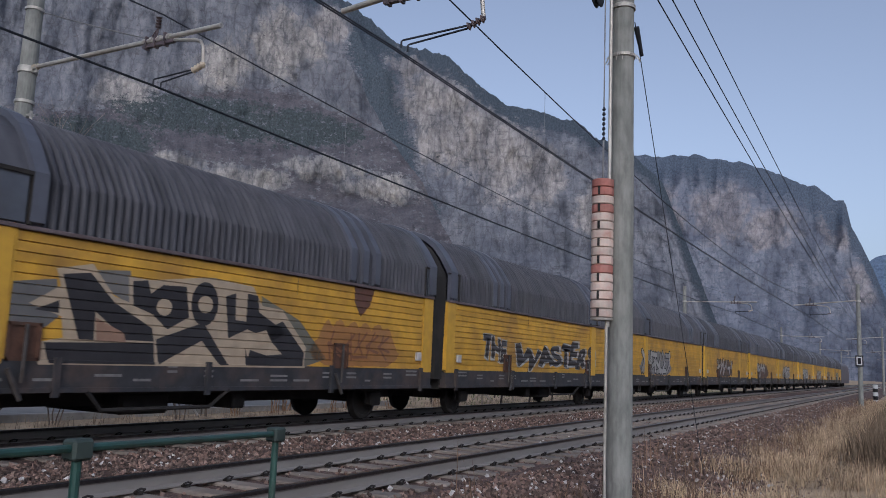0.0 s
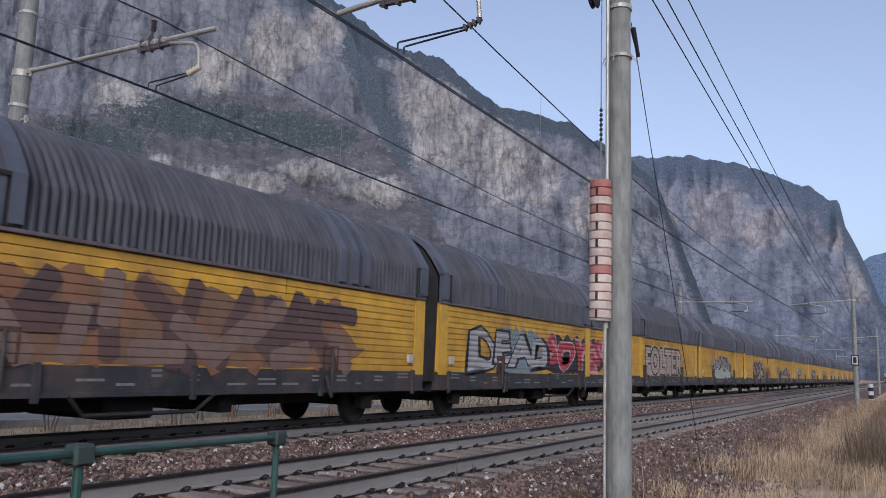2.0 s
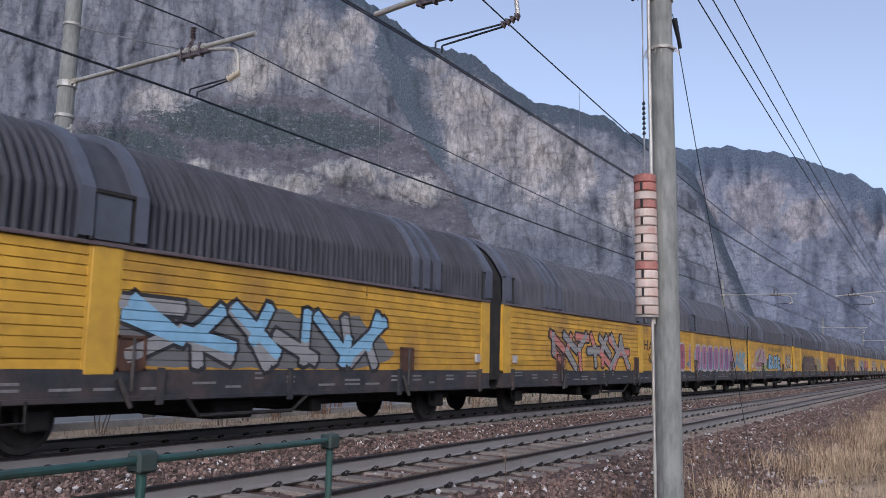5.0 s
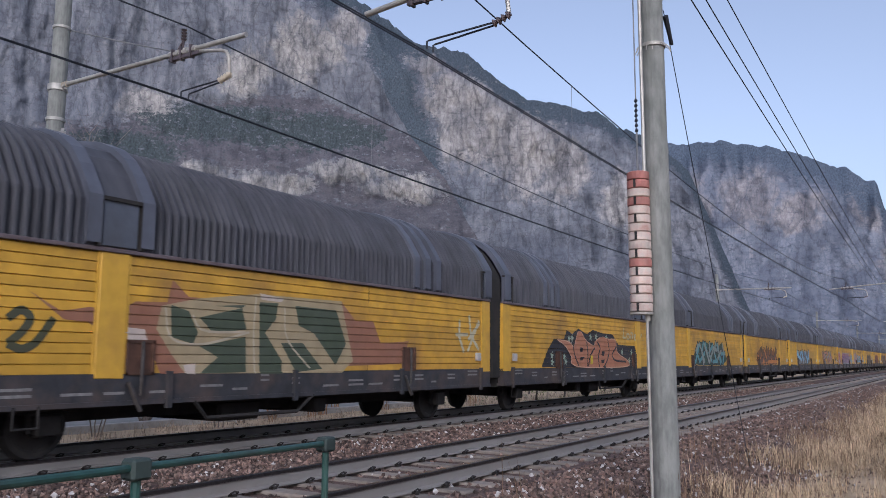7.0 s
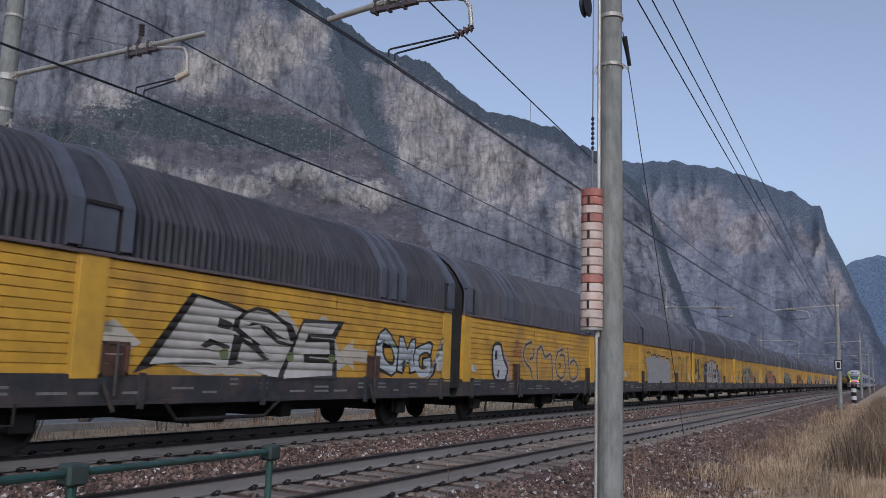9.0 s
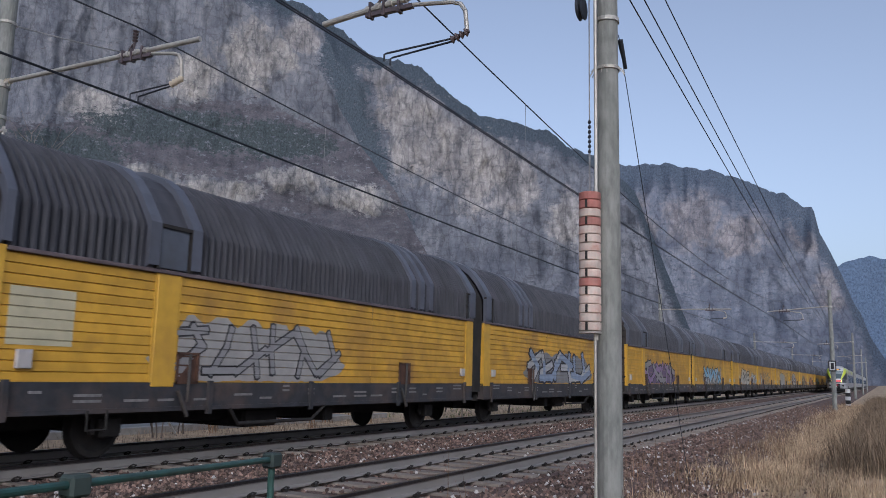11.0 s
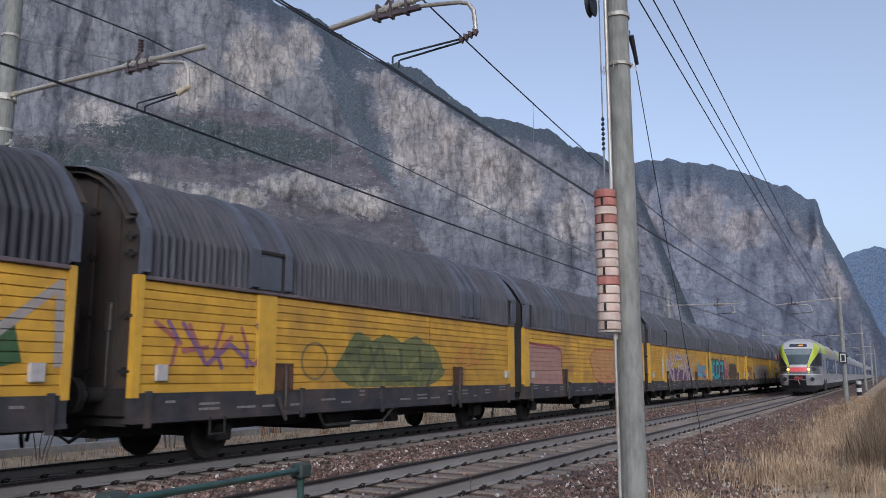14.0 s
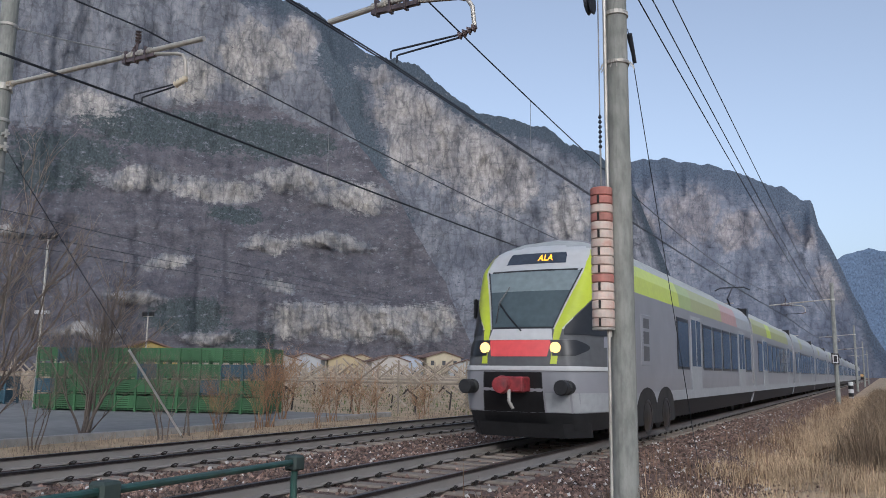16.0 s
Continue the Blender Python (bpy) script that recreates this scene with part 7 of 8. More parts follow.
    for j, cols in ((10, [GREY, SKYB]), (11, [ORANGE, BROWN]), (19, [WHITE, SKYB]), (20, [(0.3, 0.2, 0.35), GREY]), (21, [WHITE, (0.25, 0.3, 0.4)])):
        cloud(j, 3.0, 9.4, 1.2, 2.05, tuple(0.5 * c for c in cols[0]), 30 + j)
        strokes(j, 3.4, 9.0, 1.25, 2.0, 6, cols, BLACK, 0.2, 60 + j)
    cloud(12, 3.6, 9.6, 1.2, 2.1, DKGREEN, 23)
    strokes(12, 4.0, 9.2, 1.25, 2.05, 7, [(0.12, 0.3, 0.32), (0.28, 0.3, 0.26)], BLACK, 0.17, 24)
    word(13, "Lonely", 8.7, 10.6, 1.85, 2.3, (0.5, 0.46, 0.3), None, 0.015)
    strokes(13, 11.4, 12.6, 1.5, 2.2, 3, [(0.5, 0.45, 0.3)], None, 0.06, 26)
    strokes(14, 11.6, 12.6, 1.4, 2.2, 2, [(0.5, 0.46, 0.33)], None, 0.08, 30)
    strokes(15, 0.9, 2.2, 1.2, 2.3, 2, [DKGREEN], BLACK, 0.12, 31)
    disc(15, 8.8, 1.55, 0.33, RUST, ring=0.03)
    strokes(15, 8.55, 9.05, 1.3, 1.8, 3, [RUST], None, 0.03, 32)
    strokes(15, 2.4, 3.4, 1.8, 2.1, 4, [(0.12, 0.09, 0.04)], None, 0.04, 33)
    cloud(18, 4.3, 9.0, 1.15, 2.2, (0.44, 0.41, 0.36), 38, 4, lift=0.001, rough=0.5)
    word(18, "BSE", 4.3, 8.6, 1.15, 2.2, (0.5, 0.47, 0.42), (0.03, 0.025, 0.02), 0.05, 0.1, 0.35, 0.06)
    for a, s in ((3.0, 1), (9.6, -1)):
        poly(18, [(a, 1.35), (a + 0.5 * s, 1.38), (a + 0.45 * s, 1.2), (a + s, 1.5), (a + 0.5 * s, 1.8), (a + 0.5 * s, 1.62), (a, 1.6)], (0.5, 0.45, 0.36), 0.006)
    for a in (5.6, 7.2, 8.4):
        disc(18, a, 1.4, 0.09, (0.14, 0.17, 0.06), 0.016)
    word(18, "OMGA", 9.9, 13.0, 1.15, 2.0, (0.5, 0.54, 0.55), BLACK, 0.05, 0.1, 0.1, 0.04)
    cloud(22, 2.8, 7.6, 1.15, 2.1, (0.33, 0.31, 0.29), 39)
    strokes(22, 3.2, 7.4, 1.25, 2.0, 6, [(0.26, 0.25, 0.25)], BLACK, 0.1, 40)
    poly(22, [(0.7, 1.5), (1.6, 1.5), (1.6, 2.2), (0.7, 2.2)], (0.5, 0.45, 0.3))
    strokes(23, 5.8, 9.0, 1.3, 1.55, 8, [(0.34, 0.16, 0.05)], None, 0.05, 41)
    strokes(24, 0.7, 3.0, 1.25, 1.9, 4, [(0.2, 0.15, 0.1), (0.3, 0.12, 0.12)], BLACK, 0.08, 42)
    for a in (0.75, 1.25):
        disc(24, a, 1.75, 0.2, BLACK, ring=0.05)
    cloud(24, 3.4, 6.0, 1.15, 2.1, (0.35, 0.32, 0.28), 43, 2)
    cloud(24, 5.9, 12.3, 1.1, 2.2, (0.34, 0.31, 0.28), 44, 5)
    strokes(24, 6.2, 11.8, 1.2, 2.0, 7, [(0.36, 0.34, 0.31)], (0.26, 0.13, 0.08), 0.16, 45)
    cloud(25, 0.2, 6.3, 1.1, 2.15, PURPLE, 46, 5)
    for a, z in ((1.3, 2.2), (4.0, 2.26)):
        ribbon(25, [(a - 0.3, z - 0.1), (a - 0.05, z + 0.14), (a + 0.3, z - 0.12)], 0.08, BLACK, 0.004)
    word(25, "KDZ", 0.75, 4.75, 1.08, 2.16, TEAL, (0.015, 0.014, 0.016), 0.05, 0.11, 0.1, 0.03, lift=0.006, loose=False)
    for a, z in ((1.2, 2.02), (1.8, 1.95), (2.55, 1.98), (3.75, 1.98)):
        disc(25, a, z, 0.06, (0.6, 0.68, 0.68), 0.014)
    disc(25, 5.2, 2.02, 0.32, SALMON, 0.012, line=BLACK)
    poly(25, [(4.95, 1.1), (5.5, 1.1), (5.45, 1.5), (5.35, 1.8), (5.05, 1.8)], (0.45, 0.08, 0.08), 0.01)
    poly(25, [(5.3, 1.85), (5.75, 1.25), (5.9, 1.3), (5.6, 1.85)], SALMON, 0.015)
    disc(25, 0.45, 1.95, 0.16, TEAL, 0.012, line=BLACK)
    disc(25, 5.9, 1.95, 0.16, TEAL, 0.016, line=BLACK)
    cloud(25, 6.2, 9.5, 1.15, 2.12, (0.12, 0.08, 0.045), 47, 5, rough=0.1)
    for k in range(5):
        disc(25, 6.6 + 0.63 * k, 1.62, 0.36, (0.06, 0.04, 0.025), 0.006, ring=0.05)
        strokes(25, 6.4 + 0.63 * k, 6.9 + 0.63 * k, 1.3, 1.9, 2, [(0.06, 0.04, 0.025)], None, 0.04, 47 + k)
    cloud(26, 3.3, 9.4, 1.05, 1.7, PURPLE, 48, 6)
    cloud(26, 2.6, 3.6, 1.2, 2.3, (0.5, 0.55, 0.55), 49, 3, rough=0.5)
    strokes(26, 3.6, 9.0, 1.2, 2.3, 6, [(0.52, 0.4, 0.12), (0.34, 0.24, 0.34)], (0.55, 0.53, 0.53), 0.16, 50)
    word(26, "SBK", 10.1, 12.7, 1.1, 1.95, (0.12, 0.42, 0.55), (0.45, 0.1, 0.2), 0.05, 0.12, 0.1, 0.04)
    strokes(27, 10.6, 11.9, 1.4, 1.9, 3, [(0.12, 0.08, 0.05)], None, 0.06, 52)
    strokes(28, 0.8, 3.3, 1.4, 2.1, 5, [(0.35, 0.12, 0.1), (0.2, 0.1, 0.2)], None, 0.07, 53)
    disc(28, 4.4, 1.55, 0.34, (0.2, 0.13, 0.05), ring=0.05)
    cloud(28, 4.9, 9.2, 1.0, 2.15, OLIVE, 54, 4)
    strokes(28, 5.3, 8.8, 1.2, 1.9, 6, [(0.2, 0.2, 0.07), (0.08, 0.09, 0.04)], None, 0.12, 55)
    strokes(28, 9.8, 11.3, 1.5, 2.1, 3, [ORANGE], None, 0.06, 56)
    word(30, "SINKEYUM", 2.7, 9.9, 1.12, 2.12, (0.32, 0.31, 0.29), BLACK, 0.05, 0.085, 0.15, 0.04)
    strokes(30, 1.0, 1.9, 1.2, 1.5, 4, [BLACK], None, 0.04, 59)
    # wagons far ahead
    for j in range(-9, -1):
        rng = random.Random(j)
        c = rng.choice((GREY, BROWN, (0.3, 0.25, 0.2), (0.25, 0.3, 0.34), (0.4, 0.38, 0.36)))
        a = rng.uniform(2.0, 4.0)
        cloud(j, a, a + rng.uniform(4, 6.5), 1.2, 2.1, tuple(x * 0.7 for x in c), j + 80)
        strokes(j, a + 0.3, a + 4.6, 1.25, 2.0, 6, [c, WHITE], BLACK, 0.17, j + 120)

    # wide pieces, drawn stroke by stroke
    stroke_pieces()

graffiti()


# ---- green tube railing in the foreground ----
def railing():
    th = thing("railing", "green painted tube railing with dark sockets on its posts", "railing")
    posts = [(-3.16, 4.0, 0.735), (-2.74, 2.28, 0.80), (-2.33, 0.56, 0.865), (-1.95, -1.1, 0.93)]
    for k, (x, y, zr) in enumerate(posts):
        zg = ground_z(x) - 0.3
        bm = NB()
        tube(bm, (x, y, zg), (x, y, zr - 0.03), 0.021, seg=10)
        part("post", bm, M["fence"], th)
        bm = NB()
        box(bm, x - 0.045, x + 0.045, y - 0.05, y + 0.05, zr - 0.05, zr + 0.04, 0.012)
        part("socket", bm, M["fence_joint"], th, "dark square socket")
    for p, q in zip(posts, posts[1:]):
        bm = NB()
        tube(bm, p, q, 0.018, seg=10)
        part("top_rail", bm, M["fence"], th)
    return th


railing()


# ---- dry grass and weeds ----
def blades(name, n, area, height, width, material, seed, label, per=10, spread=0.12, bend=0.5):
    rng = np.random.default_rng(seed)
    V, F = [], []
    for _ in range(n):
        x, y = area(rng)
        z = ground_z(x) - 0.04
        hh = rng.uniform(*height)
        for _ in range(per):
            bx, by = x + rng.normal(0, spread), y + rng.normal(0, spread)
            a = rng.uniform(0, 6.283)
            h = hh * rng.uniform(0.55, 1.1)
            w = width * rng.uniform(0.6, 1.3)
            lx, ly = math.cos(a) * h * bend * rng.uniform(0.1, 1), math.sin(a) * h * bend * rng.uniform(0.1, 1)
            px, py = -math.sin(a) * w, math.cos(a) * w
            b = len(V)
            V += [(bx - px, by - py, z), (bx + px, by + py, z), (bx + lx * 0.35 + px * 0.7, by + ly * 0.35 + py * 0.7, z + h * 0.6), (bx + lx * 0.35 - px * 0.7, by + ly * 0.35 - py * 0.7, z + h * 0.6), (bx + lx, by + ly, z + h)]
            F += [(b, b + 1, b + 2, b + 3), (b + 3, b + 2, b + 4)]
    ob = from_np(name, V, F, material)
    tagged(ob, label, "grass", kind="stuff")


def right_area(rng):
    """The grassy bank, in patches, with a trodden path through it."""
    while True:
        y = 3 + 75 * rng.random() ** 1.7
        x = rng.uniform(-3.0, 1.2 if y < 16 else -0.3)
        if rng.random() > (x + 3.1) / 1.6:
            continue
        if y > 9 and abs(x + 1.0) < 0.16:
            continue
        if noise.noise((x * 0.8, y * 0.4, 4.0)) > rng.uniform(-0.45, 0.25):
            return x, y


def edge_area(rng):
    y = 3 + 70 * rng.random() ** 1.6
    return -2.45 + rng.normal(0, 0.5), y


def left_area(rng):
    return rng.uniform(-19, -12.9), rng.uniform(2, 60)


def bush_area(rng):
    y = 17.5 + 70 * rng.random() ** 1.3
    return -0.55 + 2.6 * rng.random() ** 1.3, y


M["brush"] = mat("dark_brown_brush", (0.2, 0.145, 0.095), 0.95, var=0.35, scale=0.5, island=0.5)
blades("dry_grass", 5600, right_area, (0.1, 0.38), 0.005, M["dry"], 1, "dry yellow grass lying in tufts on the bank", 14, 0.14, 1.3)
blades("tall_dry_grass", 380, right_area, (0.3, 0.62), 0.004, M["dry"], 21, "tall dry stalks above the grass", 7, 0.08, 0.5)
blades("brown_weeds", 1500, right_area, (0.12, 0.4), 0.006, M["dry_red"], 22, "brown withered weeds among the grass", 9, 0.12, 0.9)
blades("dry_weeds", 330, edge_area, (0.2, 0.75), 0.005, M["dry_red"], 2, "brown withered weeds along the ballast edge", 8, 0.08, 0.5)
blades("dry_undergrowth", 3000, bush_area, (0.25, 1.0), 0.007, M["brush"], 3, "dense brown undergrowth beside the path", 14, 0.2, 0.7)
M["dry_grey"] = mat("withered_grass", (0.26, 0.2, 0.145), 0.95, var=0.35, scale=0.6, island=0.55)
blades("lineside_grass", 3000, left_area, (0.08, 0.36), 0.006, M["dry_grey"], 4, "short dry grass beyond the tracks", 8, 0.15, 0.7)
stones("loose_stones", 3500, lambda rng: (rng.uniform(-2.7, -0.6), 3 + 25 * rng.random() ** 1.5), (0.012, 0.04), 8, "pale stones scattered on the embankment slope")


def shrub(x, y, h, seed, label, col, spread=0.5, stems=5, leaf=0):
    th = thing("shrub", label, "shrub", "bare shrubs beside the yard", m=pose(x, y, ground_z(x) - 0.05))
    rng = random.Random(seed)

    def grow(bm, p, d, ln, r, depth):
        pts = [p]
        for _ in range(4):
            d = (d + Vector((rng.uniform(-1, 1), rng.uniform(-1, 1), rng.uniform(-0.3, 0.6))) * 0.16).normalized()
            pts.append(pts[-1] + d * ln / 4)
        for k in range(4):
            tube(bm, pts[k], pts[k + 1], r * (1 - 0.18 * k), r * (1 - 0.18 * (k + 1)), seg=4, caps=False)
        if depth:
            for k in range(2, 5):
                for _ in range(1 if depth > 2 else 2):
                    e = (d + Vector((rng.uniform(-1, 1), rng.uniform(-1, 1), rng.uniform(-0.2, 0.6))) * 0.8).normalized()
                    grow(bm, pts[k], e, ln * rng.uniform(0.45, 0.7), r * 0.5, depth - 1)
    bm = NB()
    for k in range(stems):
        d = Vector((rng.uniform(-1, 1) * spread, rng.uniform(-1, 1) * spread, 1)).normalized()
        grow(bm, Vector((rng.uniform(-0.15, 0.15), rng.uniform(-0.15, 0.15), 0)), d, h * rng.uniform(0.45, 0.7), 0.023 * h / 2.5, 3)
    part("crown", bm, col, th)


M["twig_red"] = mat("reddish_twig", (0.27, 0.16, 0.09), 0.9, var=0.3, scale=2, island=0.35)
for k, (x, y, h, sp, st) in enumerate(((-20.1, 15.9, 4.2, 0.7, 9), (-20.6, 16.3, 3.0, 0.6, 5), (-19.2, 11.8, 6.2, 0.5, 7), (-17.5, 10.6, 3.4, 0.6, 6), (-18.6, 18.2, 2.4, 0.3, 3), (-18.2, 13.0, 2.2, 0.5, 4), (-18.7, 20.0, 2.0, 0.25, 4), (-16.6, 8.0, 3.2, 0.5, 5), (-18.0, 16.8, 2.6, 0.35, 4))):
    shrub(x, y, h, 10 + k, "bare grey-brown shrub with many thin branches", M["twig"], sp, st)
for k, (x, y, h) in enumerate(((-19.0, 22.6, 2.4), (-19.6, 24.0, 2.6), (-18.5, 21.4, 1.9), (-18.9, 26.2, 1.9), (-17.6, 23.5, 1.4), (-17.8, 27.5, 1.6), (-19.4, 28.5, 2.0), (-18.2, 19.2, 1.8), (-17.2, 30.0, 1.3), (-18.6, 33.0, 1.6))):
    shrub(x, y, h, 40 + k, "reddish bare shrub with upright twigs", M["twig_red"], 0.25, 7)

# ---- yard with stacked harvest crates ----
bm = NB()
box(bm, -70, -19.45, -30, 31, -1.0, -0.66)
yard = part("yard", bm, M["asphalt"])
tagged(yard, "grey asphalt yard behind the tracks", "yard", kind="structure")
bm = NB()
box(bm, -19.45, -19.2, -30, 31, -1.0, -0.5, 0.02)
kerb = part("kerb", bm, M["kerb"])
tagged(kerb, "low pale concrete kerb along the yard", "kerb", kind="structure")
M["crate_green"] = mat("crate_green_plastic", (0.036, 0.105, 0.042), 0.55, var=0.15, scale=3, rand=0.25)
M["crate_blue"] = mat("crate_blue_plastic", (0.03, 0.07, 0.095), 0.55, var=0.15, scale=3, rand=0.2)


def crate(material):
    th = thing("harvest_crate", "", "crate")
    w, d, h = 1.0, 1.0, 0.71
    for s in (-1, 1):
        for ax in (0, 1):
            bm = NB()
            u, v = (w, d) if ax == 0 else (d, w)
            for z0, z1 in ((0.17, 0.25), (0.27, 0.34), (0.36, 0.43), (0.45, 0.52), (0.54, 0.6), (0.62, h)):
                y0, y1 = s * (v / 2 - 0.04), s * (v / 2)
                if ax == 0:
                    box(bm, -u / 2, u / 2, min(y0, y1), max(y0, y1), z0, z1)
                else:
                    box(bm, min(y0, y1), max(y0, y1), -u / 2, u / 2, z0, z1)
            for k in (-0.48, -0.16, 0.16, 0.48):
                y0, y1 = s * (v / 2 - 0.05), s * (v / 2 - 0.012)
                if ax == 0:
                    box(bm, k * u - 0.03, k * u + 0.03, min(y0, y1), max(y0, y1), 0.1, h)
                else:
                    box(bm, min(y0, y1), max(y0, y1), k * u - 0.03, k * u + 0.03, 0.1, h)
            part("side_panel", bm, material, th)
    for sx in (-1, 1):
        for sy in (-1, 1):
            bm = NB()
            box(bm, sx * w / 2 - 0.05, sx * w / 2 + 0.05, sy * d / 2 - 0.05, sy * d / 2 + 0.05, 0.0, h, 0.01)
            part("corner_post", bm, material, th)
    bm = NB()
    box(bm, -w / 2, w / 2, -d / 2, d / 2, 0.08, 0.12)
    part("bottom", bm, material, th)
    return th


cg, cb = crate(M["crate_green"]), crate(M["crate_blue"])
p0, p1 = Vector((-34.7, 25.1, 0)), Vector((-24.3, 28.3, 0))
ang = math.degrees(math.atan2(p1.y - p0.y, p1.x - p0.x))
blue = {(1, 3), (9, 2), (10, 2), (8, 1), (5, 2), (0, 1)}
for c in range(11):
    for r in range(4):
        for q in range(2):
            p = p0.lerp(p1, (c + 0.35) / 10.6) + Vector((-0.31, 0.95, 0)) * (1.08 * q)
            o = copy_thing(cb if (c, r) in blue else cg, pose(p.x + random.uniform(-0.03, 0.03), p.y, -0.66 + 0.72 * r, 0, 0, ang + random.uniform(-1.5, 1.5)))
            tagged(o, ("blue" if (c, r) in blue else "green") + " slatted plastic harvest crate stacked in the yard", "crate", "stacked harvest crates")
for k in range(6):
    o = copy_thing(cb, pose(-41.5 - 1.25 * (k % 3), 27.5 - 0.5 * (k % 3), -0.66 + 0.72 * (k // 3), 0, 0, ang))
    tagged(o, "blue slatted plastic harvest crate stacked in the yard", "crate", "stacked harvest crates")
for o in (cg, cb):
    for ch in [*o.children_recursive, o]:
        bpy.data.objects.remove(ch)


def yard_lamp(x, y, h):
    th = thing("floodlight_pole", "slim galvanised pole with floodlights over the yard", "lamp post", "floodlight poles", m=pose(x, y, -0.66))
    bm = NB()
    tube(bm, (0, 0, 0), (0, 0, h), 0.09, 0.05, seg=10)
    part("shaft", bm, M["galv"], th)
    bm = NB()
    tube(bm, (-0.5, 0, h), (0.5, 0, h), 0.03)
    part("crossbar", bm, M["galv"], th)
    for s in (-0.4, 0.4):
        bm = NB()
        box(bm, s - 0.2, s + 0.2, -0.12, 0.12, h + 0.02, h + 0.34, 0.03)
        part("floodlight", bm, M["p_black"], th)
    bm = NB()
    box(bm, -0.3, 0.3, -0.2, 0.2, h * 0.55, h * 0.57)
    part("small_lamp", bm, M["p_white"], th)


yard_lamp(-36.6, 25.9, 8.3)
yard_lamp(-50.6, 45, 6.0)

# ---- orchard with timber trellis ----
M["timber"] = mat("weathered_pole_timber", (0.3, 0.25, 0.195), 0.85, var=0.25, scale=3, rand=0.25)
M["vine"] = mat("vine_stem", (0.05, 0.04, 0.035), 0.95, var=0.3)
rng = random.Random(12)
for row in range(13):
    y0 = 33 + row * 5.2
    th = thing("vine_trellis", "pale timber trellis row with slanting poles and bare vines", "trellis", "trellis rows of the orchard")
    for k in range(14):
        x = -16.5 - 3.6 * k - row * 0.9
        z0 = ground_z(x)
        bm = NB()
        tube(bm, (x, y0, z0), (x, y0, z0 + 2.5), 0.05, seg=5)
        part("post", bm, M["timber"], th)
        for s in (-1, 1):
            bm = NB()
            tube(bm, (x - s * 0.5, y0, z0 + 0.35), (x + s * rng.uniform(2.4, 3.2), y0 + rng.uniform(-0.3, 0.3), z0 + rng.uniform(2.2, 2.7)), 0.045, seg=5)
            part("slanting_pole", bm, M["timber"], th)
        if row < 5:
            bm = NB()
            pipe(bm, [(x + 0.9, y0, z0), (x + 1.0, y0, z0 + 0.8), (x + 0.5, y0, z0 + 1.15), (x + 0.2, y0 + 0.1, z0 + 0.9)], 0.05, 5)
            part("vine", bm, M["vine"], th)
    bm = NB()
    xa, xb = -15.5 - row * 0.9, -66 - row * 0.9
    tube(bm, (xa, y0, 0.75), (xb, y0, 0.75), 0.05, seg=5)
    part("cross_bar", bm, M["timber"], th)
blades("orchard_grass", 2200, lambda r: (r.uniform(-60, -14), r.uniform(31, 100)), (0.1, 0.35), 0.02, mat("orchard_green", (0.09, 0.11, 0.035), 0.9, var=0.3, scale=0.5, island=0.3), 9, "patchy green grass under the trellis", 6, 0.5, 0.7)

# ---- houses at the foot of the mountain ----
M["roof_tile"] = mat("clay_tile_roof", (0.15, 0.095, 0.075), 0.85, var=0.25, scale=2, bump=0.4, bump_scale=5)
M["shutter"] = mat("dark_window", (0.05, 0.05, 0.055), 0.4, var=0.2)


def house(az, dist, w, d, h, col, turn, pitch=1.6):
    a, w, col = radians(az), w * 0.68, tuple(c * 0.72 for c in col)
    th = thing("house", "rendered house with tiled gable roof below the cliffs", "house", "houses of the village", m=pose(-math.sin(a) * dist, math.cos(a) * dist, -0.7, 0, 0, az + turn))
    bm = NB()
    box(bm, -w / 2, w / 2, -d / 2, d / 2, 0, h)
    v = [bm.verts.new(p) for p in ((-w / 2, -d / 2, h), (w / 2, -d / 2, h), (0, -d / 2, h + pitch), (-w / 2, d / 2, h), (w / 2, d / 2, h), (0, d / 2, h + pitch))]
    bm.faces.new(v[:3]); bm.faces.new(v[3:])
    part("wall", bm, mat("house_render", col, 0.9, var=0.08, scale=0.5, stain=tuple(c * 0.7 for c in col), stain_scale=0.2), th)
    bm = NB()
    e = 0.6
    for s in (-1, 1):
        p = [(0, -d / 2 - e, h + pitch), (s * (w / 2 + e), -d / 2 - e, h - pitch * e / (w / 2)), (s * (w / 2 + e), d / 2 + e, h - pitch * e / (w / 2)), (0, d / 2 + e, h + pitch)]
        lo = [bm.verts.new((x, y, z + 0.02)) for x, y, z in p]
        hi = [bm.verts.new((x, y, z + 0.25)) for x, y, z in p]
        bm.faces.new(lo); bm.faces.new(hi)
        for k in range(4):
            bm.faces.new((lo[k], lo[(k + 1) % 4], hi[(k + 1) % 4], hi[k]))
    part("roof", bm, M["roof_tile"], th)
    n = max(2, int(w / 3))
    for f in range(int(h / 2.8)):
        for k in range(n):
            x = -w / 2 + w * (k + 0.5) / n
            bm = NB()
            box(bm, x - 0.5, x + 0.5, -d / 2 - 0.03, -d / 2 + 0.05, 1.0 + 2.8 * f, 2.3 + 2.8 * f)
            part("window", bm, M["shutter"], th)


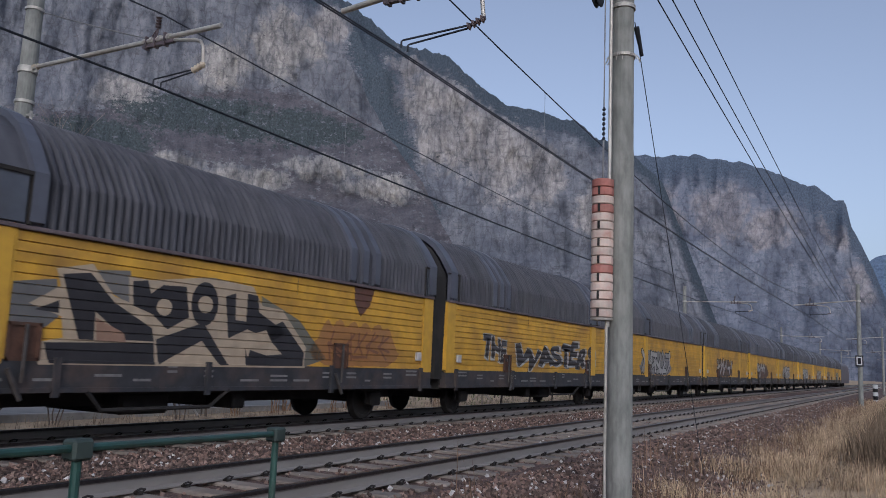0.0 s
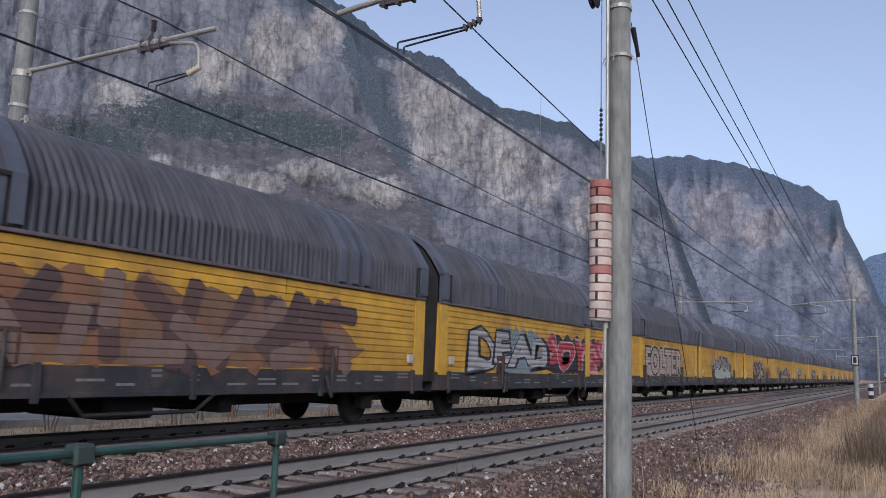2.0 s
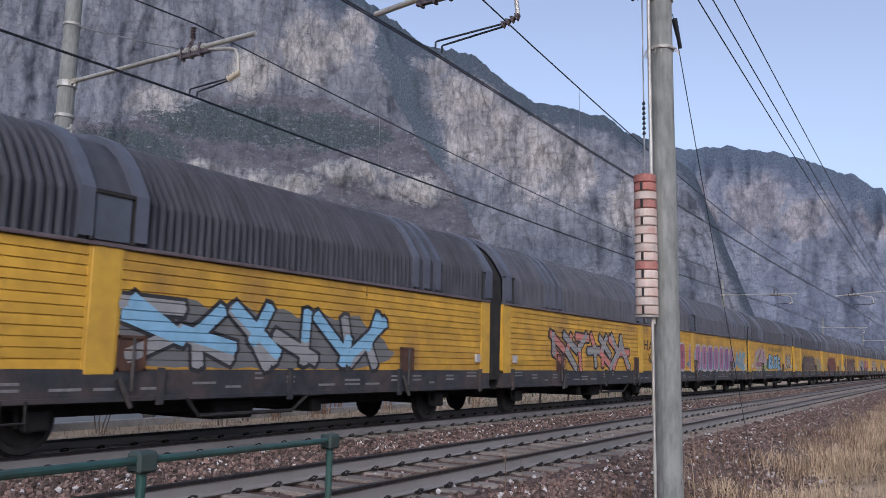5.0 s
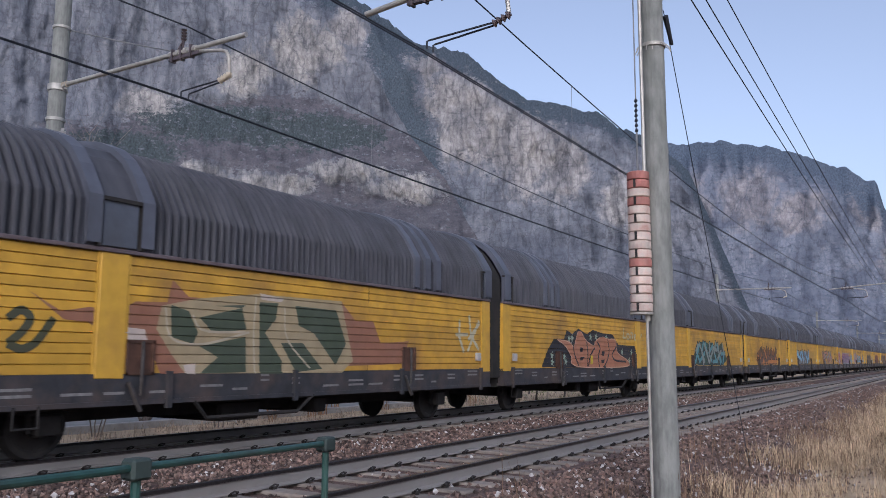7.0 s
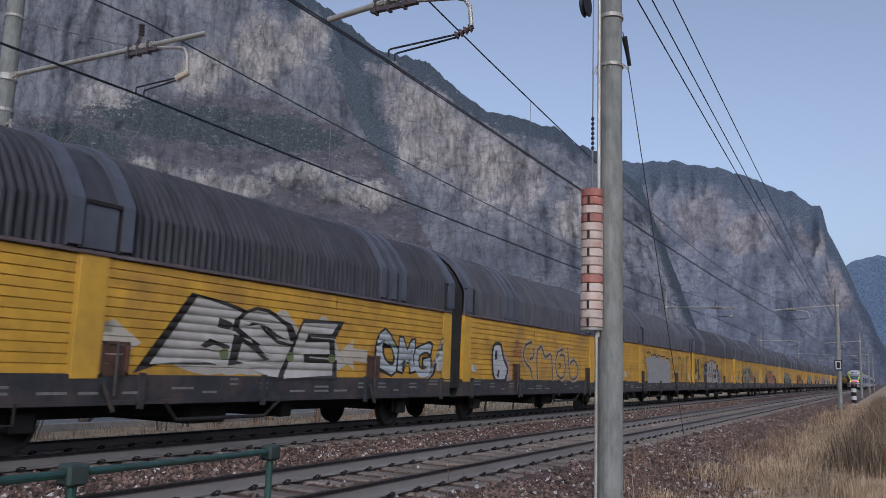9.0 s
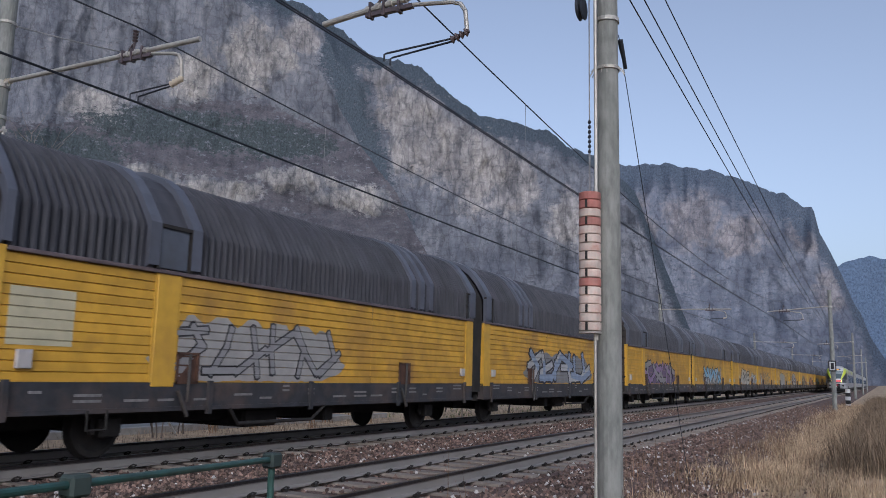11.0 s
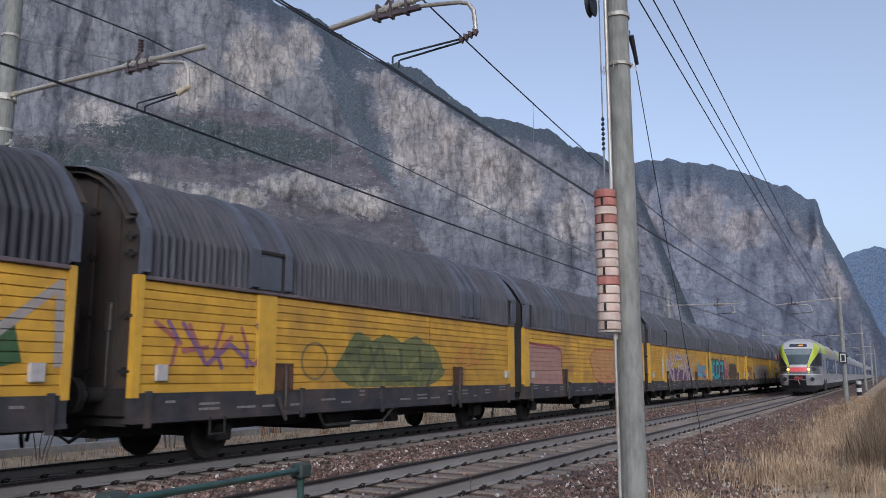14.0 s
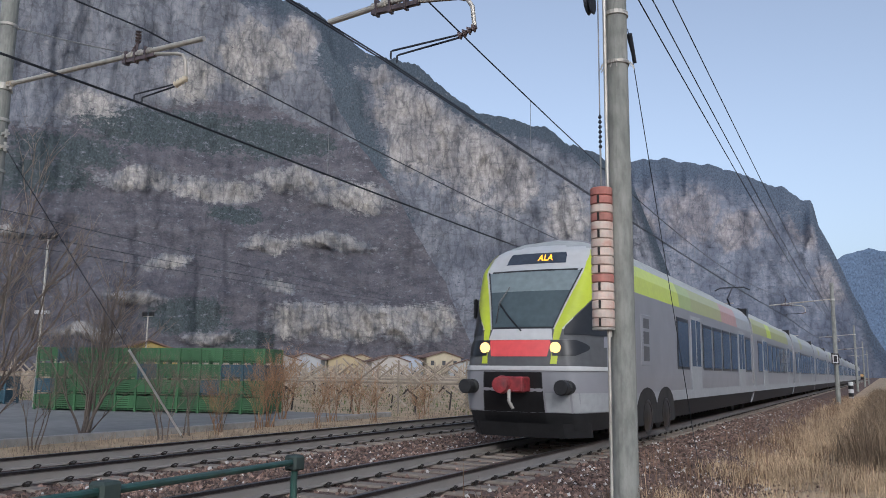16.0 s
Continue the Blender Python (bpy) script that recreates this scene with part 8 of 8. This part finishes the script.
house(39.7, 230, 15, 10, 4.6, (0.55, 0.53, 0.5), 8)
house(37.6, 235, 13, 9, 5.0, (0.5, 0.52, 0.55), -12)
house(35.3, 240, 14, 9, 5.0, (0.55, 0.45, 0.28), 10)
house(33.9, 245, 12, 9, 5.2, (0.55, 0.46, 0.32), -6)
house(32.2, 225, 15, 9, 4.6, (0.6, 0.56, 0.52), 14)
house(30.7, 230, 12, 9, 5.0, (0.5, 0.55, 0.66), -4)
house(28.6, 235, 15, 10, 6.0, (0.6, 0.52, 0.38), 20)
house(26.6, 225, 14, 8, 3.6, (0.5, 0.52, 0.52), 5)
house(48.6, 120, 14, 9, 4.0, (0.55, 0.42, 0.15), 10)
house(38.6, 255, 12, 9, 4.8, (0.5, 0.44, 0.4), 20)
house(36.5, 260, 12, 9, 5.4, (0.52, 0.47, 0.4), -8)
house(31.5, 250, 12, 9, 5.4, (0.52, 0.4, 0.34), 6)
house(29.7, 255, 12, 9, 5.2, (0.5, 0.5, 0.52), -16)
house(44.0, 210, 14, 9, 4.4, (0.5, 0.46, 0.42), 10)
house(52.0, 190, 16, 9, 4.4, (0.5, 0.45, 0.4), -10)

# ---- lineside signs and far poles ----
sign = thing("distance_sign", "black plate with a white frame mark on the mast", "sign", m=pose(XM_N - 0.02, MAST_Y + 51.7, 2.45))
bm = NB()
box(bm, -0.24, 0.24, -0.03, 0.0, -0.36, 0.36, 0.02)
part("plate", bm, M["p_black"], sign)
bm = NB()
for b4 in ((-0.17, 0.17, 0.2, 0.28), (-0.17, 0.17, -0.28, -0.2), (-0.17, -0.1, -0.2, 0.2), (0.1, 0.17, -0.2, 0.2)):
    box(bm, b4[0], b4[1], -0.045, -0.03, b4[2], b4[3])
part("mark", bm, M["p_white"], sign)
mark = thing("marker_post", "short black and white striped marker post", "post", m=pose(-2.2, 74, ground_z(-2.2)))
for k in range(5):
    bm = NB()
    tube(bm, (0, 0, 0.3 * k), (0, 0, 0.3 * k + 0.3), 0.2, seg=12)
    part("band", bm, M["p_white"] if k % 2 == 0 else M["p_black"], mark)


def motions():
    for j, ob in wagons.items():
        turn = 180 if j % 2 else 0
        walk(ob, [(t, pose(XF, wagon_y(j, s), 0, 0, 0, turn)) for t, s in TRAIN])
    walk(loco, [(t, pose(XF, s + 9 * W_PITCH + 0.5, 0)) for t, s in TRAIN])
    walk(passenger, [(t, pose(XN, y, 0)) for t, y in PASSENGER])


motions()
